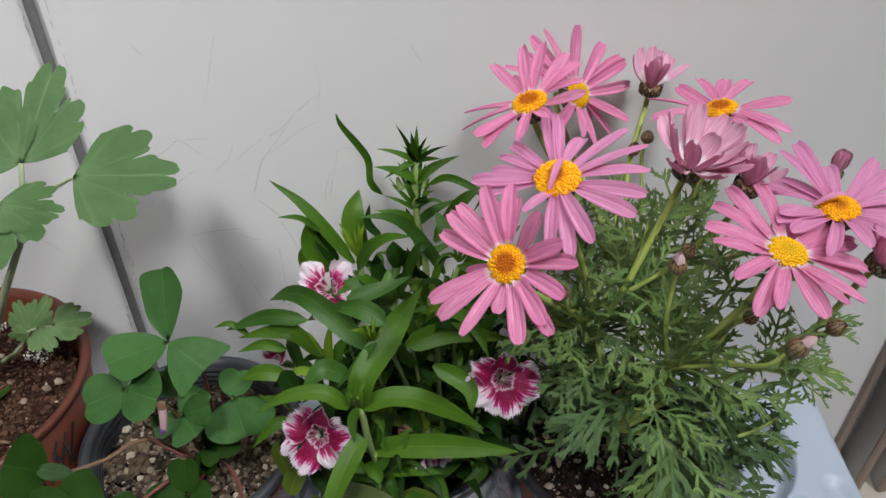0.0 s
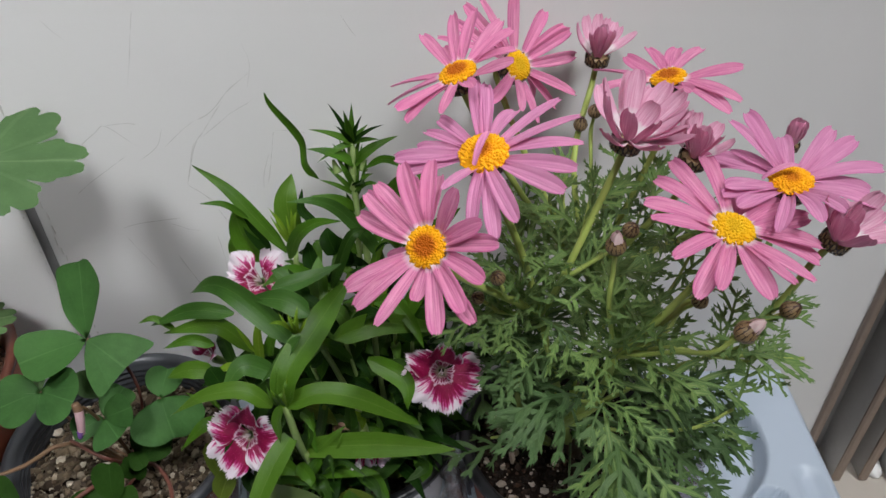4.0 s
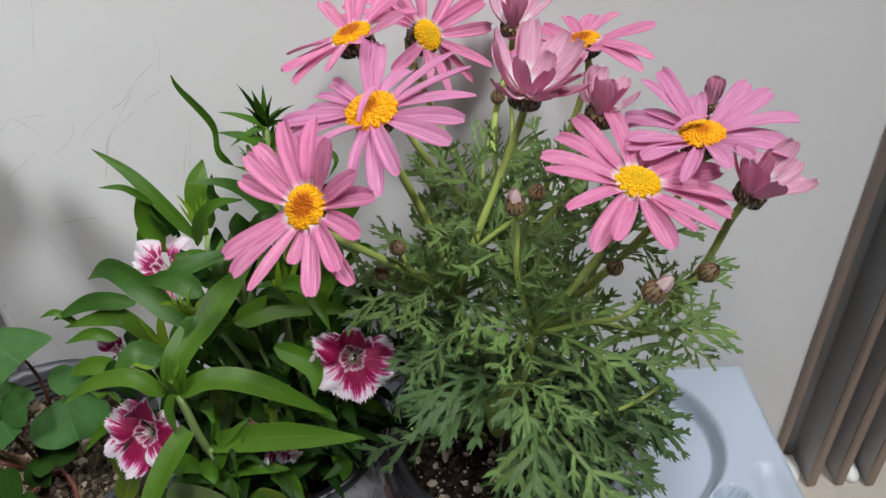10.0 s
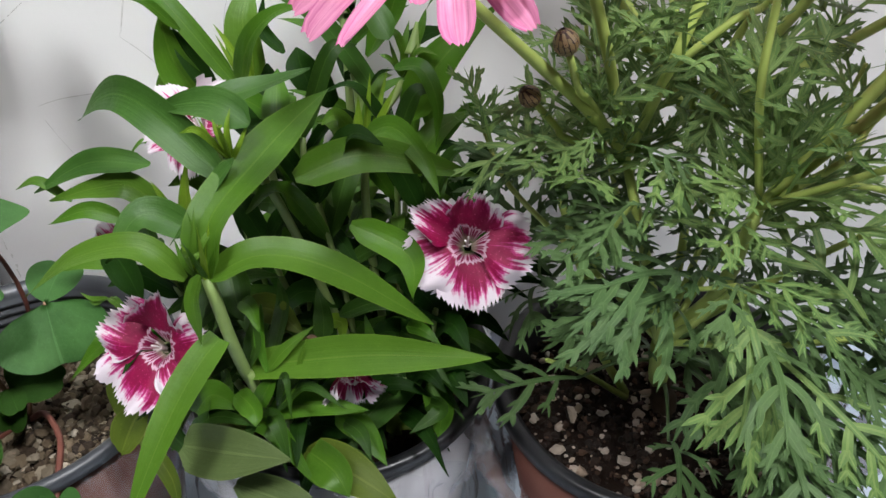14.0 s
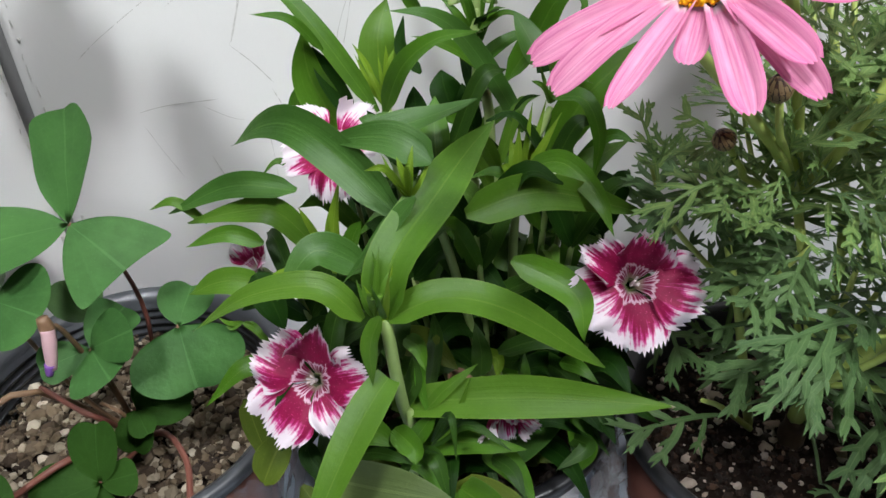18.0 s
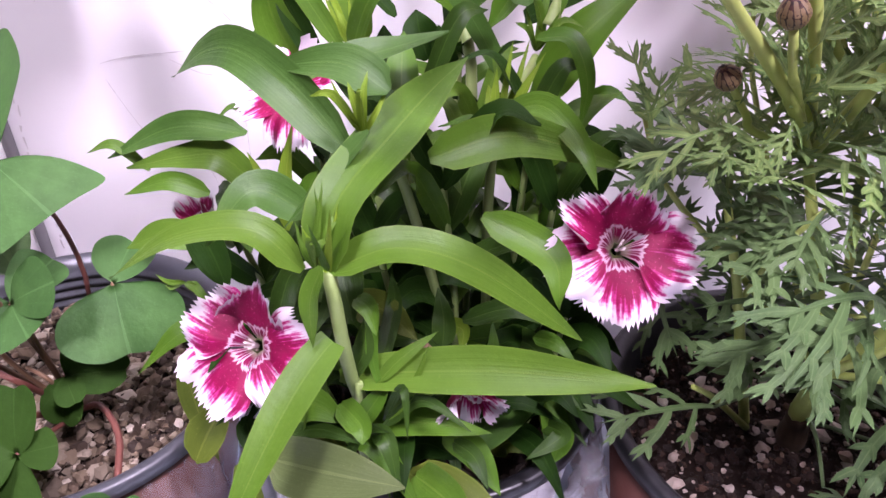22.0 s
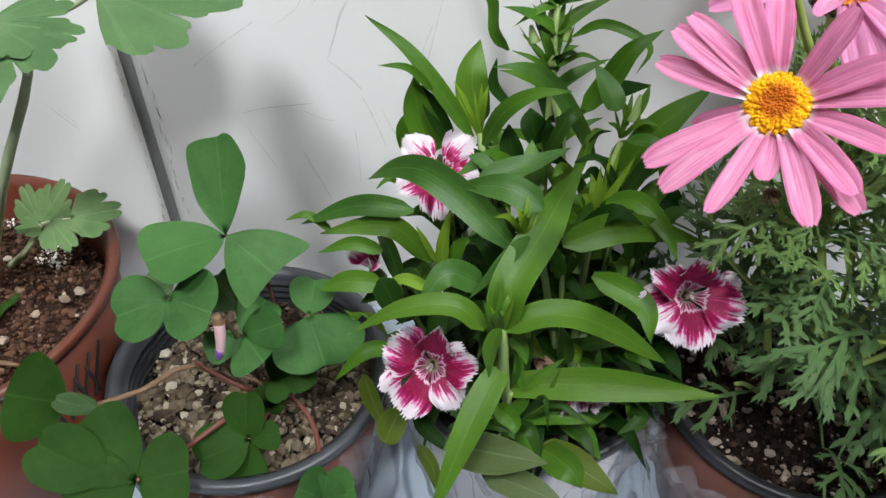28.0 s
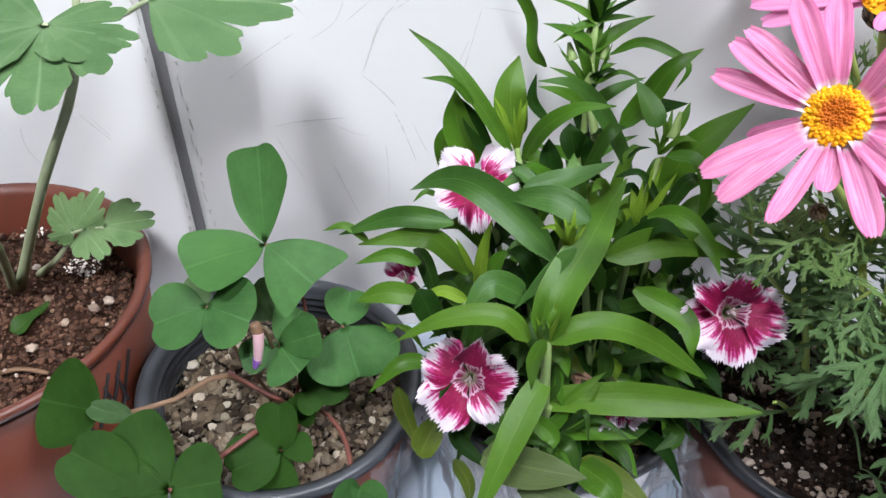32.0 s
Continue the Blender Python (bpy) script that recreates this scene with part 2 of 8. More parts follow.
def disc_material(name, rim, middle, heart, edge=0.50):
    m = Nodes(name, 0.6, spec=0.2)
    u, v = m.uv()
    base = m.ramp(v, [(0.0, heart), (edge - 0.14, heart), (edge, middle), (edge + 0.12, rim), (1.0, rim)])
    base = m.mix(m.math("MULTIPLY", m.noise(900, 2), 0.18), base, heart)
    return m.colour(base).bump(m.noise(1500, 2), 0.4, 0.0004).mat


MAT_DISC_RING = disc_material("orange_hearted_disc", (0.84, 0.43, 0.004), (0.76, 0.31, 0.004), (0.44, 0.11, 0.003), 0.58)
MAT_DISC_YELLOW = disc_material("yellow_disc", (0.80, 0.46, 0.006), (0.78, 0.46, 0.010), (0.68, 0.42, 0.010))
MAT_DISC_OLD = disc_material("ripe_disc", (0.88, 0.44, 0.008), (0.78, 0.33, 0.008), (0.60, 0.20, 0.008), 0.35)


def bract_material():
    m = Nodes("bract", 0.42, spec=0.45)
    u, v = m.uv()
    base = m.mix(m.noise(300, 3), (0.11, 0.065, 0.026), (0.30, 0.21, 0.10))
    edge = m.math("GREATER_THAN", m.math("ABSOLUTE", m.math("SUBTRACT", u, 0.5)), 0.22)
    base = m.mix(edge, base, (0.020, 0.007, 0.004))
    base = m.mix(m.math("GREATER_THAN", v, 0.78), base, (0.055, 0.020, 0.011))
    return m.colour(base).bump(m.noise(700, 2), 0.3, 0.0004).mat


MAT_BRACT = bract_material()


def pink_material(name, whiter):
    """Dianthus petal: a striped throat ringed with white, a crimson band, and a white border that runs inwards in streaks."""
    m = Nodes(name, 0.55, spec=0.25)
    u, v = m.uv()

    def streaks(across, along):
        grain = m.add("ShaderNodeTexNoise", Scale=1.0, Detail=3.0)
        stretch = m.tree.nodes.new("ShaderNodeMapping")
        stretch.inputs["Scale"].default_value = (across, along, 1.0)
        shift = m.tree.nodes.new("ShaderNodeCombineXYZ")
        m.link(m.math("MULTIPLY", m.random(), 40.0), shift.inputs[0])
        m.link(shift.outputs[0], stretch.inputs["Location"])
        m.link(m.coord("UV"), stretch.inputs["Vector"])
        m.link(stretch.outputs["Vector"], grain.inputs["Vector"])
        return m.math("SUBTRACT", grain.outputs["Fac"], 0.5)

    fine, broad, rays = streaks(22.0, 1.6), streaks(5.0, 0.8), streaks(9.0, 0.4)
    wide = m.math("MULTIPLY", m.math("SUBTRACT", u, 0.5), 2.0)
    reach = m.math("ADD", v, m.math("MULTIPLY", m.math("MULTIPLY", wide, wide), 0.10))
    reach = m.math("ADD", reach, m.math("MULTIPLY", wide, m.math("MULTIPLY", m.math("SUBTRACT", m.random(), 0.5), 0.45)))
    reach = m.math("ADD", reach, m.math("MULTIPLY", fine, 0.95))
    reach = m.math("ADD", reach, m.math("MULTIPLY", broad, 1.10))
    reach = m.math("ADD", reach, m.math("MULTIPLY", m.math("SUBTRACT", m.noise(700, 2), 0.5), 0.30))
    red = m.mix(m.noise(240, 3), (0.12, 0.0010, 0.021), (0.31, 0.0024, 0.066))
    red = m.mix(m.ramp(m.noise(1500, 1), [(0.66, (0, 0, 0)), (0.72, (0.5, 0.5, 0.5))]), red, (0.60, 0.06, 0.20))
    white = (0.66, 0.58, 0.63)
    flush = m.mix(m.ramp(reach, [(0.0, (0, 0, 0)), (0.60 - whiter, (0, 0, 0)), (0.76 - whiter, (1, 1, 1))]), red, (0.50, 0.040, 0.21))
    base = m.mix(m.ramp(reach, [(0.0, (0, 0, 0)), (0.73 - whiter, (0, 0, 0)), (0.89 - whiter, (1, 1, 1))]), flush, white)
    rim = m.ramp(m.math("ADD", v, m.math("MULTIPLY", fine, 0.20)), [(0.90, (0, 0, 0)), (0.97, (0.9, 0.9, 0.9))])
    base = m.mix(rim, base, white)
    edge = m.math("ADD", v, m.math("MULTIPLY", rays, 0.26))
    stripes = m.mix(m.ramp(m.math("ADD", rays, 0.5), [(0.50, (0, 0, 0)), (0.56, (1, 1, 1))]), (0.22, 0.004, 0.055), (0.62, 0.40, 0.50))
    inside = m.ramp(edge, [(0.0, (1, 1, 1)), (0.29, (1, 1, 1)), (0.31, (0, 0, 0))])
    ring = m.ramp(edge, [(0.255, (0, 0, 0)), (0.275, (1, 1, 1)), (0.305, (1, 1, 1)), (0.325, (0, 0, 0))])
    base = m.mix(inside, base, stripes)
    base = m.mix(m.math("MULTIPLY", ring, 0.8), base, (0.66, 0.46, 0.56))
    base = m.mix(m.ramp(v, [(0.0, (1, 1, 1)), (0.08, (0.8, 0.8, 0.8)), (0.17, (0, 0, 0))]), base, (0.40, 0.36, 0.26))
    m.colour(base)
    m.bump(m.math("ADD", fine, m.noise(500, 3)), 0.30, 0.0006)
    return m.thin(0.20, base).mat


MAT_PINK = pink_material("dianthus_petal", 0.0)
MAT_PINK_PALE = pink_material("dianthus_petal_pale", 0.16)
MAT_PINK_DEEP = pink_material("dianthus_petal_deep", -0.14)
MAT_STAMEN = stem_material("stamen", (0.60, 0.50, 0.52), (0.75, 0.68, 0.66))
MAT_OXALIS_FLOWER = stem_material("faded_flower", (0.36, 0.20, 0.23), (0.50, 0.34, 0.34))
MAT_OXALIS_TIP = stem_material("violet_flower_tip", (0.07, 0.02, 0.16), (0.20, 0.08, 0.30))
MAT_WITHERED = stem_material("withered_petal", (0.16, 0.09, 0.06), (0.36, 0.22, 0.15), 0.8)


def plaster():
    m = Nodes("wall_paint", 0.5, spec=0.3)
    base = m.mix(m.noise(6, 5), (0.70, 0.685, 0.67), (0.76, 0.745, 0.73))
    base = m.mix(m.math("MULTIPLY", m.noise(45, 5), 0.2), base, (0.66, 0.65, 0.64))
    return m.colour(base).bump(m.math("ADD", m.noise(40, 4), m.math("MULTIPLY", m.noise(300, 3), 0.3)), 0.10, 0.002).mat


MAT_WALL = plaster()
MAT_CRACK = stem_material("crack_shadow", (0.34, 0.32, 0.30), (0.58, 0.56, 0.53), 0.9)
MAT_BEAD = stem_material("old_sealant", (0.46, 0.44, 0.41), (0.62, 0.60, 0.57), 0.8)


def plain(name, a, b, rough, metal=0.0, scale=30, bump=0.15, spec=0.5, coat=0.0):
    m = Nodes(name, rough, metal, spec)
    base = m.mix(m.noise(scale, 5), a, b)
    m.bsdf.inputs["Coat Weight"].default_value = coat
    wear = m.ramp(m.noise(scale * 4, 4), [(0.3, (rough * 0.8,) * 3), (0.7, (min(1.0, rough * 1.25),) * 3)])
    m.link(wear, m.bsdf.inputs["Roughness"])
    return m.colour(base).bump(m.noise(scale * 12, 3), bump, 0.0008).mat


MAT_TRAY = plain("pale_blue_plastic", (0.385, 0.445, 0.525), (0.42, 0.48, 0.555), 0.38, scale=12, bump=0.05)
# floor darkened to cut bounced light; its visible strip keeps the beige
MAT_FLOOR = plain("darkened_floor", (0.17, 0.15, 0.125), (0.21, 0.185, 0.155), 0.4, scale=18)
MAT_FLOOR_STRIP = plain("light_floor_strip", (0.50, 0.45, 0.39), (0.56, 0.51, 0.45), 0.4, scale=18)
MAT_CONDUIT = plain("grey_conduit", (0.13, 0.128, 0.127), (0.17, 0.167, 0.165), 0.5, scale=80)
MAT_RAIL_TAN = plain("bronze_aluminium", (0.45, 0.355, 0.295), (0.53, 0.42, 0.35), 0.42, 0.1, scale=60)
MAT_RAIL_GREY = plain("grey_aluminium", (0.54, 0.535, 0.54), (0.62, 0.615, 0.62), 0.38, 0.10, scale=60)
MAT_SILICONE = plain("white_silicone", (0.75, 0.74, 0.72), (0.80, 0.79, 0.77), 0.35)
MAT_BLACK_POT = plain("black_pot_plastic", (0.007, 0.007, 0.008), (0.016, 0.016, 0.018), 0.38, scale=50)
MAT_GREY_RIM = plain("grey_black_plastic", (0.026, 0.028, 0.032), (0.048, 0.051, 0.058), 0.36, scale=50)
MAT_TERRACOTTA = plain("terracotta_plastic", (0.074, 0.016, 0.007), (0.104, 0.025, 0.011), 0.42, scale=40, coat=0.1)
MAT_TERRACOTTA_DULL = plain("dull_terracotta_plastic", (0.075, 0.024, 0.016), (0.105, 0.037, 0.025), 0.5, scale=40)
MAT_WHITE_POT = plain("white_pot_plastic", (0.36, 0.35, 0.37), (0.42, 0.41, 0.43), 0.45, scale=40)
MAT_SOIL = plain("brown_soil", (0.016, 0.007, 0.004), (0.052, 0.024, 0.014), 0.95, scale=220, bump=1.0, spec=0.1)
MAT_PEAT = plain("black_peat", (0.007, 0.005, 0.004), (0.028, 0.016, 0.011), 0.95, scale=220, bump=1.0, spec=0.1)
MAT_INK = plain("black_ink", (0.012, 0.010, 0.010), (0.02, 0.018, 0.018), 0.6)
# paint of the unseen walls and ceiling, dim to cut bounced light
MAT_DIM = plain("dim_unseen_paint", (0.14, 0.13, 0.12), (0.18, 0.17, 0.16), 0.8, scale=6)
MAT_PANEL = plain("lamp_panel", (0.78, 0.78, 0.78), (0.82, 0.82, 0.82), 0.5)


def stone_material(name, stops):
    m = Nodes(name, 0.85, spec=0.25)
    island = m.tree.nodes.new("ShaderNodeNewGeometry").outputs["Random Per Island"]
    base = m.ramp(island, stops)
    base = m.mix(m.math("MULTIPLY", m.noise(700, 3), 0.25), base, (0.06, 0.04, 0.03))
    return m.colour(base).bump(m.noise(900, 3), 0.5, 0.0006).mat


MAT_GRAVEL = stone_material("mixed_gravel", [(0.0, (0.018, 0.011, 0.007)), (0.22, (0.085, 0.058, 0.035)), (0.45, (0.16, 0.120, 0.076)), (0.62, (0.035, 0.024, 0.016)), (0.80, (0.21, 0.168, 0.115)), (0.92, (0.34, 0.285, 0.21)), (1.0, (0.46, 0.40, 0.32))])
MAT_PERLITE = stone_material("perlite", [(0.0, (0.30, 0.22, 0.16)), (0.5, (0.46, 0.39, 0.33)), (1.0, (0.17, 0.11, 0.07))])
MAT_MOULD = stone_material("white_mould", [(0.0, (0.62, 0.58, 0.52)), (1.0, (0.75, 0.72, 0.67))])
MAT_CRUMB = stone_material("soil_crumbs", [(0.0, (0.020, 0.008, 0.004)), (0.5, (0.070, 0.031, 0.016)), (0.9, (0.120, 0.056, 0.030)), (1.0, (0.22, 0.14, 0.09))])
MAT_BARK = stone_material("bark_chips", [(0.0, (0.006, 0.004, 0.003)), (0.7, (0.022, 0.012, 0.008)), (1.0, (0.07, 0.035, 0.02))])


def film_material():
    """Clear wrapping film: see-through, with sharp gloss on its creases."""
    m = Nodes("clear_film", 0.15)
    clear = m.tree.nodes.new("ShaderNodeBsdfTransparent")
    clear.inputs["Color"].default_value = (0.96, 0.96, 0.97, 1)
    gloss = m.add("ShaderNodeBsdfGlossy", Roughness=0.05)
    haze = m.tree.nodes.new("ShaderNodeBsdfDiffuse")
    haze.inputs["Color"].default_value = (0.8, 0.79, 0.79, 1)
    bump = m.add("ShaderNodeBump", Strength=0.22, Distance=0.002)
    stretch = m.tree.nodes.new("ShaderNodeMapping")
    stretch.inputs["Rotation"].default_value = (0.5, 0.4, 0.3)
    stretch.inputs["Scale"].default_value = (1.0, 1.0, 0.22)
    m.link(m.coord(), stretch.inputs["Vector"])
    crease = m.math("ABSOLUTE", m.math("SUBTRACT", m.noise(90, 2, stretch.outputs["Vector"]), 0.5))
    m.link(crease, bump.inputs["Height"])
    for node in (gloss, haze):
        m.link(bump.outputs["Normal"], node.inputs["Normal"])
    edge = m.tree.nodes.new("ShaderNodeFresnel")
    edge.inputs["IOR"].default_value = 1.45
    m.link(bump.outputs["Normal"], edge.inputs["Normal"])
    first, second = m.tree.nodes.new("ShaderNodeMixShader"), m.tree.nodes.new("ShaderNodeMixShader")
    m.link(m.ramp(crease, [(0.0, (0.22, 0.22, 0.22)), (0.006, (0.07, 0.07, 0.07)), (1.0, (0.05, 0.05, 0.05))]), first.inputs[0])
    m.link(m.math("MULTIPLY", edge.outputs[0], 0.6), second.inputs[0])
    m.link(clear.outputs[0], first.inputs[1])
    m.link(haze.outputs[0], first.inputs[2])
    m.link(first.outputs[0], second.inputs[1])
    m.link(gloss.outputs[0], second.inputs[2])
    m.link(second.outputs[0], m.out.inputs["Surface"])
    return m.mat


MAT_FILM = film_material()

# ---- builders ----


def mesh_of(name, verts, faces, material, uvs=None, smooth=True):
    me = bpy.data.meshes.new(name)
    me.from_pydata([tuple(v) for v in verts], [], faces)
    if uvs is not None:
        layer = me.uv_layers.new(name="uv")
        index = np.empty(len(me.loops), dtype=np.int32)
        me.loops.foreach_get("vertex_index", index)
        layer.data.foreach_set("uv", np.asarray(uvs, dtype=np.float32)[index].ravel())
    me.materials.append(material)
    if smooth:
        me.polygons.foreach_set("use_smooth", [True] * len(me.polygons))
    me.update()
    return me


def part(name, mesh, parent, label="", m=None):
    ob = new(name, mesh)
    ob.parent = parent
    if m is not None:
        ob.matrix_basis = m
    return tagged(ob, label)


def thing(name, label, category, mesh=None, at=(0, 0, 0), group="", kind=""):
    ob = new(name, mesh)
    ob.location = at
    if mesh is None:
        ob.empty_display_size = 0.02
    return tagged(ob, label, category, group, kind)


def bm_mesh(name, bm, material, smooth=False):
    me = bpy.data.meshes.new(name)
    bm.to_mesh(me)
    bm.free()
    me.materials.append(material)
    if smooth:
        me.polygons.foreach_set("use_smooth", [True] * len(me.polygons))
    return me


def box(name, x0, x1, y0, y1, z0, z1, material, bevel=0.0):
    bm = bmesh.new()
    bmesh.ops.create_cube(bm, size=1)
    for v in bm.verts:
        v.co = Vector(((x0 + x1) / 2 + v.co.x * (x1 - x0), (y0 + y1) / 2 + v.co.y * (y1 - y0), (z0 + z1) / 2 + v.co.z * (z1 - z0)))
    if bevel:
        bmesh.ops.bevel(bm, geom=bm.edges[:], offset=bevel, segments=3, affect="EDGES")
    return bm_mesh(name, bm, material, bevel > 0)


def bezier(points, n):
    """n + 1 points along a smooth curve through the given points (Catmull-Rom)."""
    pts = [Vector(p) for p in points]
    if len(pts) == 2:
        return [pts[0].lerp(pts[1], i / n) for i in range(n + 1)]
    ext = [pts[0] * 2 - pts[1]] + pts + [pts[-1] * 2 - pts[-2]]
    out = []
    for i in range(n + 1):
        s = i / n * (len(pts) - 1)
        k = min(int(s), len(pts) - 2)
        f = s - k
        a, b, c, d = ext[k:k + 4]
        out.append(0.5 * ((2 * b) + (c - a) * f + (2 * a - 5 * b + 4 * c - d) * f * f + (3 * b - a - 3 * c + d) * f ** 3))
    return out


def tube(name, points, r0, r1, material, sides=8, n=10, bumps=0.0):
    """A tapered, slightly uneven round stem through the points."""
    path = bezier(points, n)
    verts, faces = [], []
    side = Vector((1, 0, 0))
    for i, p in enumerate(path):
        tangent = (path[min(i + 1, n)] - path[max(i - 1, 0)]).normalized()
        side = (side - tangent * side.dot(tangent))
        side = side.normalized() if side.length > 1e-6 else tangent.orthogonal().normalized()
        other = tangent.cross(side)
        r = (r0 + (r1 - r0) * i / n) * (1 + bumps * noise.noise(p * 300))
        for k in range(sides):
            a = 2 * math.pi * k / sides
            verts.append(p + side * math.cos(a) * r + other * math.sin(a) * r)
    for i in range(n):
        for k in range(sides):
            a, b = i * sides + k, i * sides + (k + 1) % sides
            faces.append((a, b, b + sides, a + sides))
    faces.append(tuple(range(sides))[::-1])
    faces.append(tuple(range(n * sides, (n + 1) * sides)))
    return mesh_of(name, verts, faces, material)


def lance(v):
    """Width of a lance-shaped leaf along its length."""
    return (0.62 + 0.38 * math.sin(math.pi * v ** 0.85)) * (1 - v ** 2.6) ** 0.85 if v < 0.999 else 0.01


def grass(v):
    return (0.75 + 0.25 * math.sin(math.pi * v)) * (1 - v ** 2.2) + 0.01


def strip(name, base, tip, width, material, arch=0.2, roll=0.0, fold=0.25, shape=lance, sag=0.0, wave=0.04, n=14, across=4, curl=0.0):
    """A leaf blade from base to tip, arched upwards, folded along its midrib."""
    base, tip = Vector(base), Vector(tip)
    length = (tip - base).length
    ctrl = base.lerp(tip, 0.38) + Vector((0, 0, 1.25 * arch * length))
    verts, uvs, faces = [], [], []
    for i in range(n + 1):
        v = i / n
        p = base * (1 - v) ** 2 + ctrl * 2 * v * (1 - v) + tip * v * v
        p = p + Vector((0, 0, -sag * length * v ** 3))
        tangent = ((ctrl - base) * (1 - v) + (tip - ctrl) * v).normalized()
        # up leans to the camera, so that the blade faces it
        up = Vector((0, -0.55, 0.84)) if abs(tangent.dot(Vector((0, -0.55, 0.84)))) < 0.93 else Vector((0, -0.9, -0.5))
        right = tangent.cross(up).normalized()
        normal = right.cross(tangent)
        c, s = math.cos(math.radians(roll)), math.sin(math.radians(roll))
        right, normal = right * c + normal * s, normal * c - right * s
        w = width * shape(v) / 2
        for k in range(across + 1):
            u = k / across
            x = 2 * u - 1
            lift = fold * abs(x) * w * (1 - 0.5 * v) - curl * x * x * w
            ripple = wave * width * math.sin(9 * v + 2.3 * x + length * 900) * abs(x)
            verts.append(p + right * x * w + normal * (lift + ripple))
            uvs.append((u, v))
    m = across + 1
    for i in range(n):
        for k in range(across):
            faces.append((i * m + k, i * m + k + 1, (i + 1) * m + k + 1, (i + 1) * m + k))
    return mesh_of(name, verts, faces, material, uvs)


def half_outline(*points):
    """Half of a leaflet's edge, from the middle of its tip to its base."""
    return [(p.x, p.y) for p in bezier([(x, y, 0) for x, y in points], 36)]


OUTLINES = {
    "oxalis": half_outline((0, 0.93), (0.20, 0.99), (0.40, 0.88), (0.50, 0.66), (0.45, 0.36), (0.27, 0.13), (0, 0)),
    "diamond": half_outline((0, 0.97), (0.16, 0.96), (0.34, 0.86), (0.52, 0.58), (0.34, 0.30), (0.15, 0.12), (0, 0)),
    "diamond_other": half_outline((0, 0.97), (0.28, 0.985), (0.44, 0.92), (0.43, 0.62), (0.35, 0.33), (0.16, 0.12), (0, 0)),
    "truncate": half_outline((0, 0.87), (0.25, 0.92), (0.46, 0.97), (0.50, 0.88), (0.38, 0.50), (0.20, 0.20), (0, 0)),
    "wedge": half_outline((0, 0.96), (0.24, 0.96), (0.44, 0.86), (0.49, 0.70), (0.40, 0.40), (0.23, 0.16), (0, 0)),
}


def fan(name, base, tip, width, material, facing=(0, -0.4, 1), outline="oxalis", cup=0.12, droop=0.1, rings=7, steps=36, seed=0):
    """A leaflet that spreads from its base point: rounded with a shallow notch, or lobed and scalloped."""
    base, tip = Vector(base), Vector(tip)
    axis = tip - base
    length = axis.length
    axis.normalize()
    n = Vector(facing)
    n = (n - axis * n.dot(axis)).normalized()
    right = axis.cross(n)
    rnd = random.Random(seed)
    verts, uvs, faces = [base.copy()], [(0.5, 0.0)], []
    edge = []
    for k in range(steps + 1):
        a = -1 + 2 * k / steps
        if outline in OUTLINES:
            half = outline + "_other" if a < 0 and outline + "_other" in OUTLINES else outline
            x, y = OUTLINES[half][min(36, max(0, round(abs(a) * 36)))]
            x *= (width if a > 0 else -width) * (1 + 0.05 * math.sin(3 * a + seed))
            y *= length * (1 + 0.03 * math.sin(4 * a + 2 * seed))
        else:
            deep = 0.42 if outline == "columbine" else 0.30
            lobes = 1 - deep + deep * abs(math.cos(1.5 * math.pi * a)) ** 0.40
            teeth = 0.89 + 0.14 * abs(math.sin(math.pi * (4.5 if outline == "columbine" else 3.5) * a)) ** 0.5
            theta = a * 1.42
            r = lobes * teeth * (1 - 0.20 * abs(a) ** 2.5) * (1 + 0.012 * rnd.uniform(-1, 1))
            if abs(a) > 0.93:
                r *= (1 - abs(a)) / 0.07
            x = math.sin(theta) * r * width * 0.56
            y = math.cos(theta) * r * length
        edge.append((x, y))
    for i in range(1, rings + 1):
        f = i / rings
        for k, (x, y) in enumerate(edge):
            a = -1 + 2 * k / steps
            wob = 0.028 * length * noise.noise(Vector((x * f * 60 + seed, y * f * 60, 0)))
            h = cup * abs(x) * f * f - droop * length * f * f * (y / length) + wob
            verts.append(base + right * x * f + axis * y * f + n * h)
            uvs.append((0.5 + 0.5 * a, f))
    m = steps + 1
    for k in range(steps):
        faces.append((0, 1 + k, 2 + k))
        for i in range(rings - 1):
            p = 1 + i * m + k
            faces.append((p, p + m, p + m + 1, p + 1))
    return mesh_of(name, verts, faces, material, uvs)


def lathe(name, profile, material, steps=72, wobble=0.0):
    """A round body from (radius, height) pairs."""
    verts, faces = [], []
    for r, z in profile:
        for k in range(steps):
            a = 2 * math.pi * k / steps
            rr = r * (1 + wobble * math.sin(3 * a + 1))
            verts.append((rr * math.cos(a), rr * math.sin(a), z))
    for i in range(len(profile) - 1):
        for k in range(steps):
            a, b = i * steps + k, i * steps + (k + 1) % steps
            faces.append((a, b, b + steps, a + steps))
    return mesh_of(name, verts, faces, material)


def aim(at, normal, spin=0.0, scale=1.0):
    """A pose whose z axis looks along normal."""
    q = Vector(normal).to_track_quat("Z", "Y")
    return Matrix.Translation(at) @ q.to_matrix().to_4x4() @ Matrix.Rotation(spin, 4, "Z") @ Matrix.Scale(scale, 4)

# ---- the setting ----
WALL_Y, FLOOR_Z = 0.41, -0.14
wall = tagged(new("wall_north", box("wall_north", -2.6, 0.3400, WALL_Y, WALL_Y + 0.12, FLOOR_Z, 2.6, MAT_WALL)), "off-white painted wall with fine scratches and cracks", "wall", kind="structure")
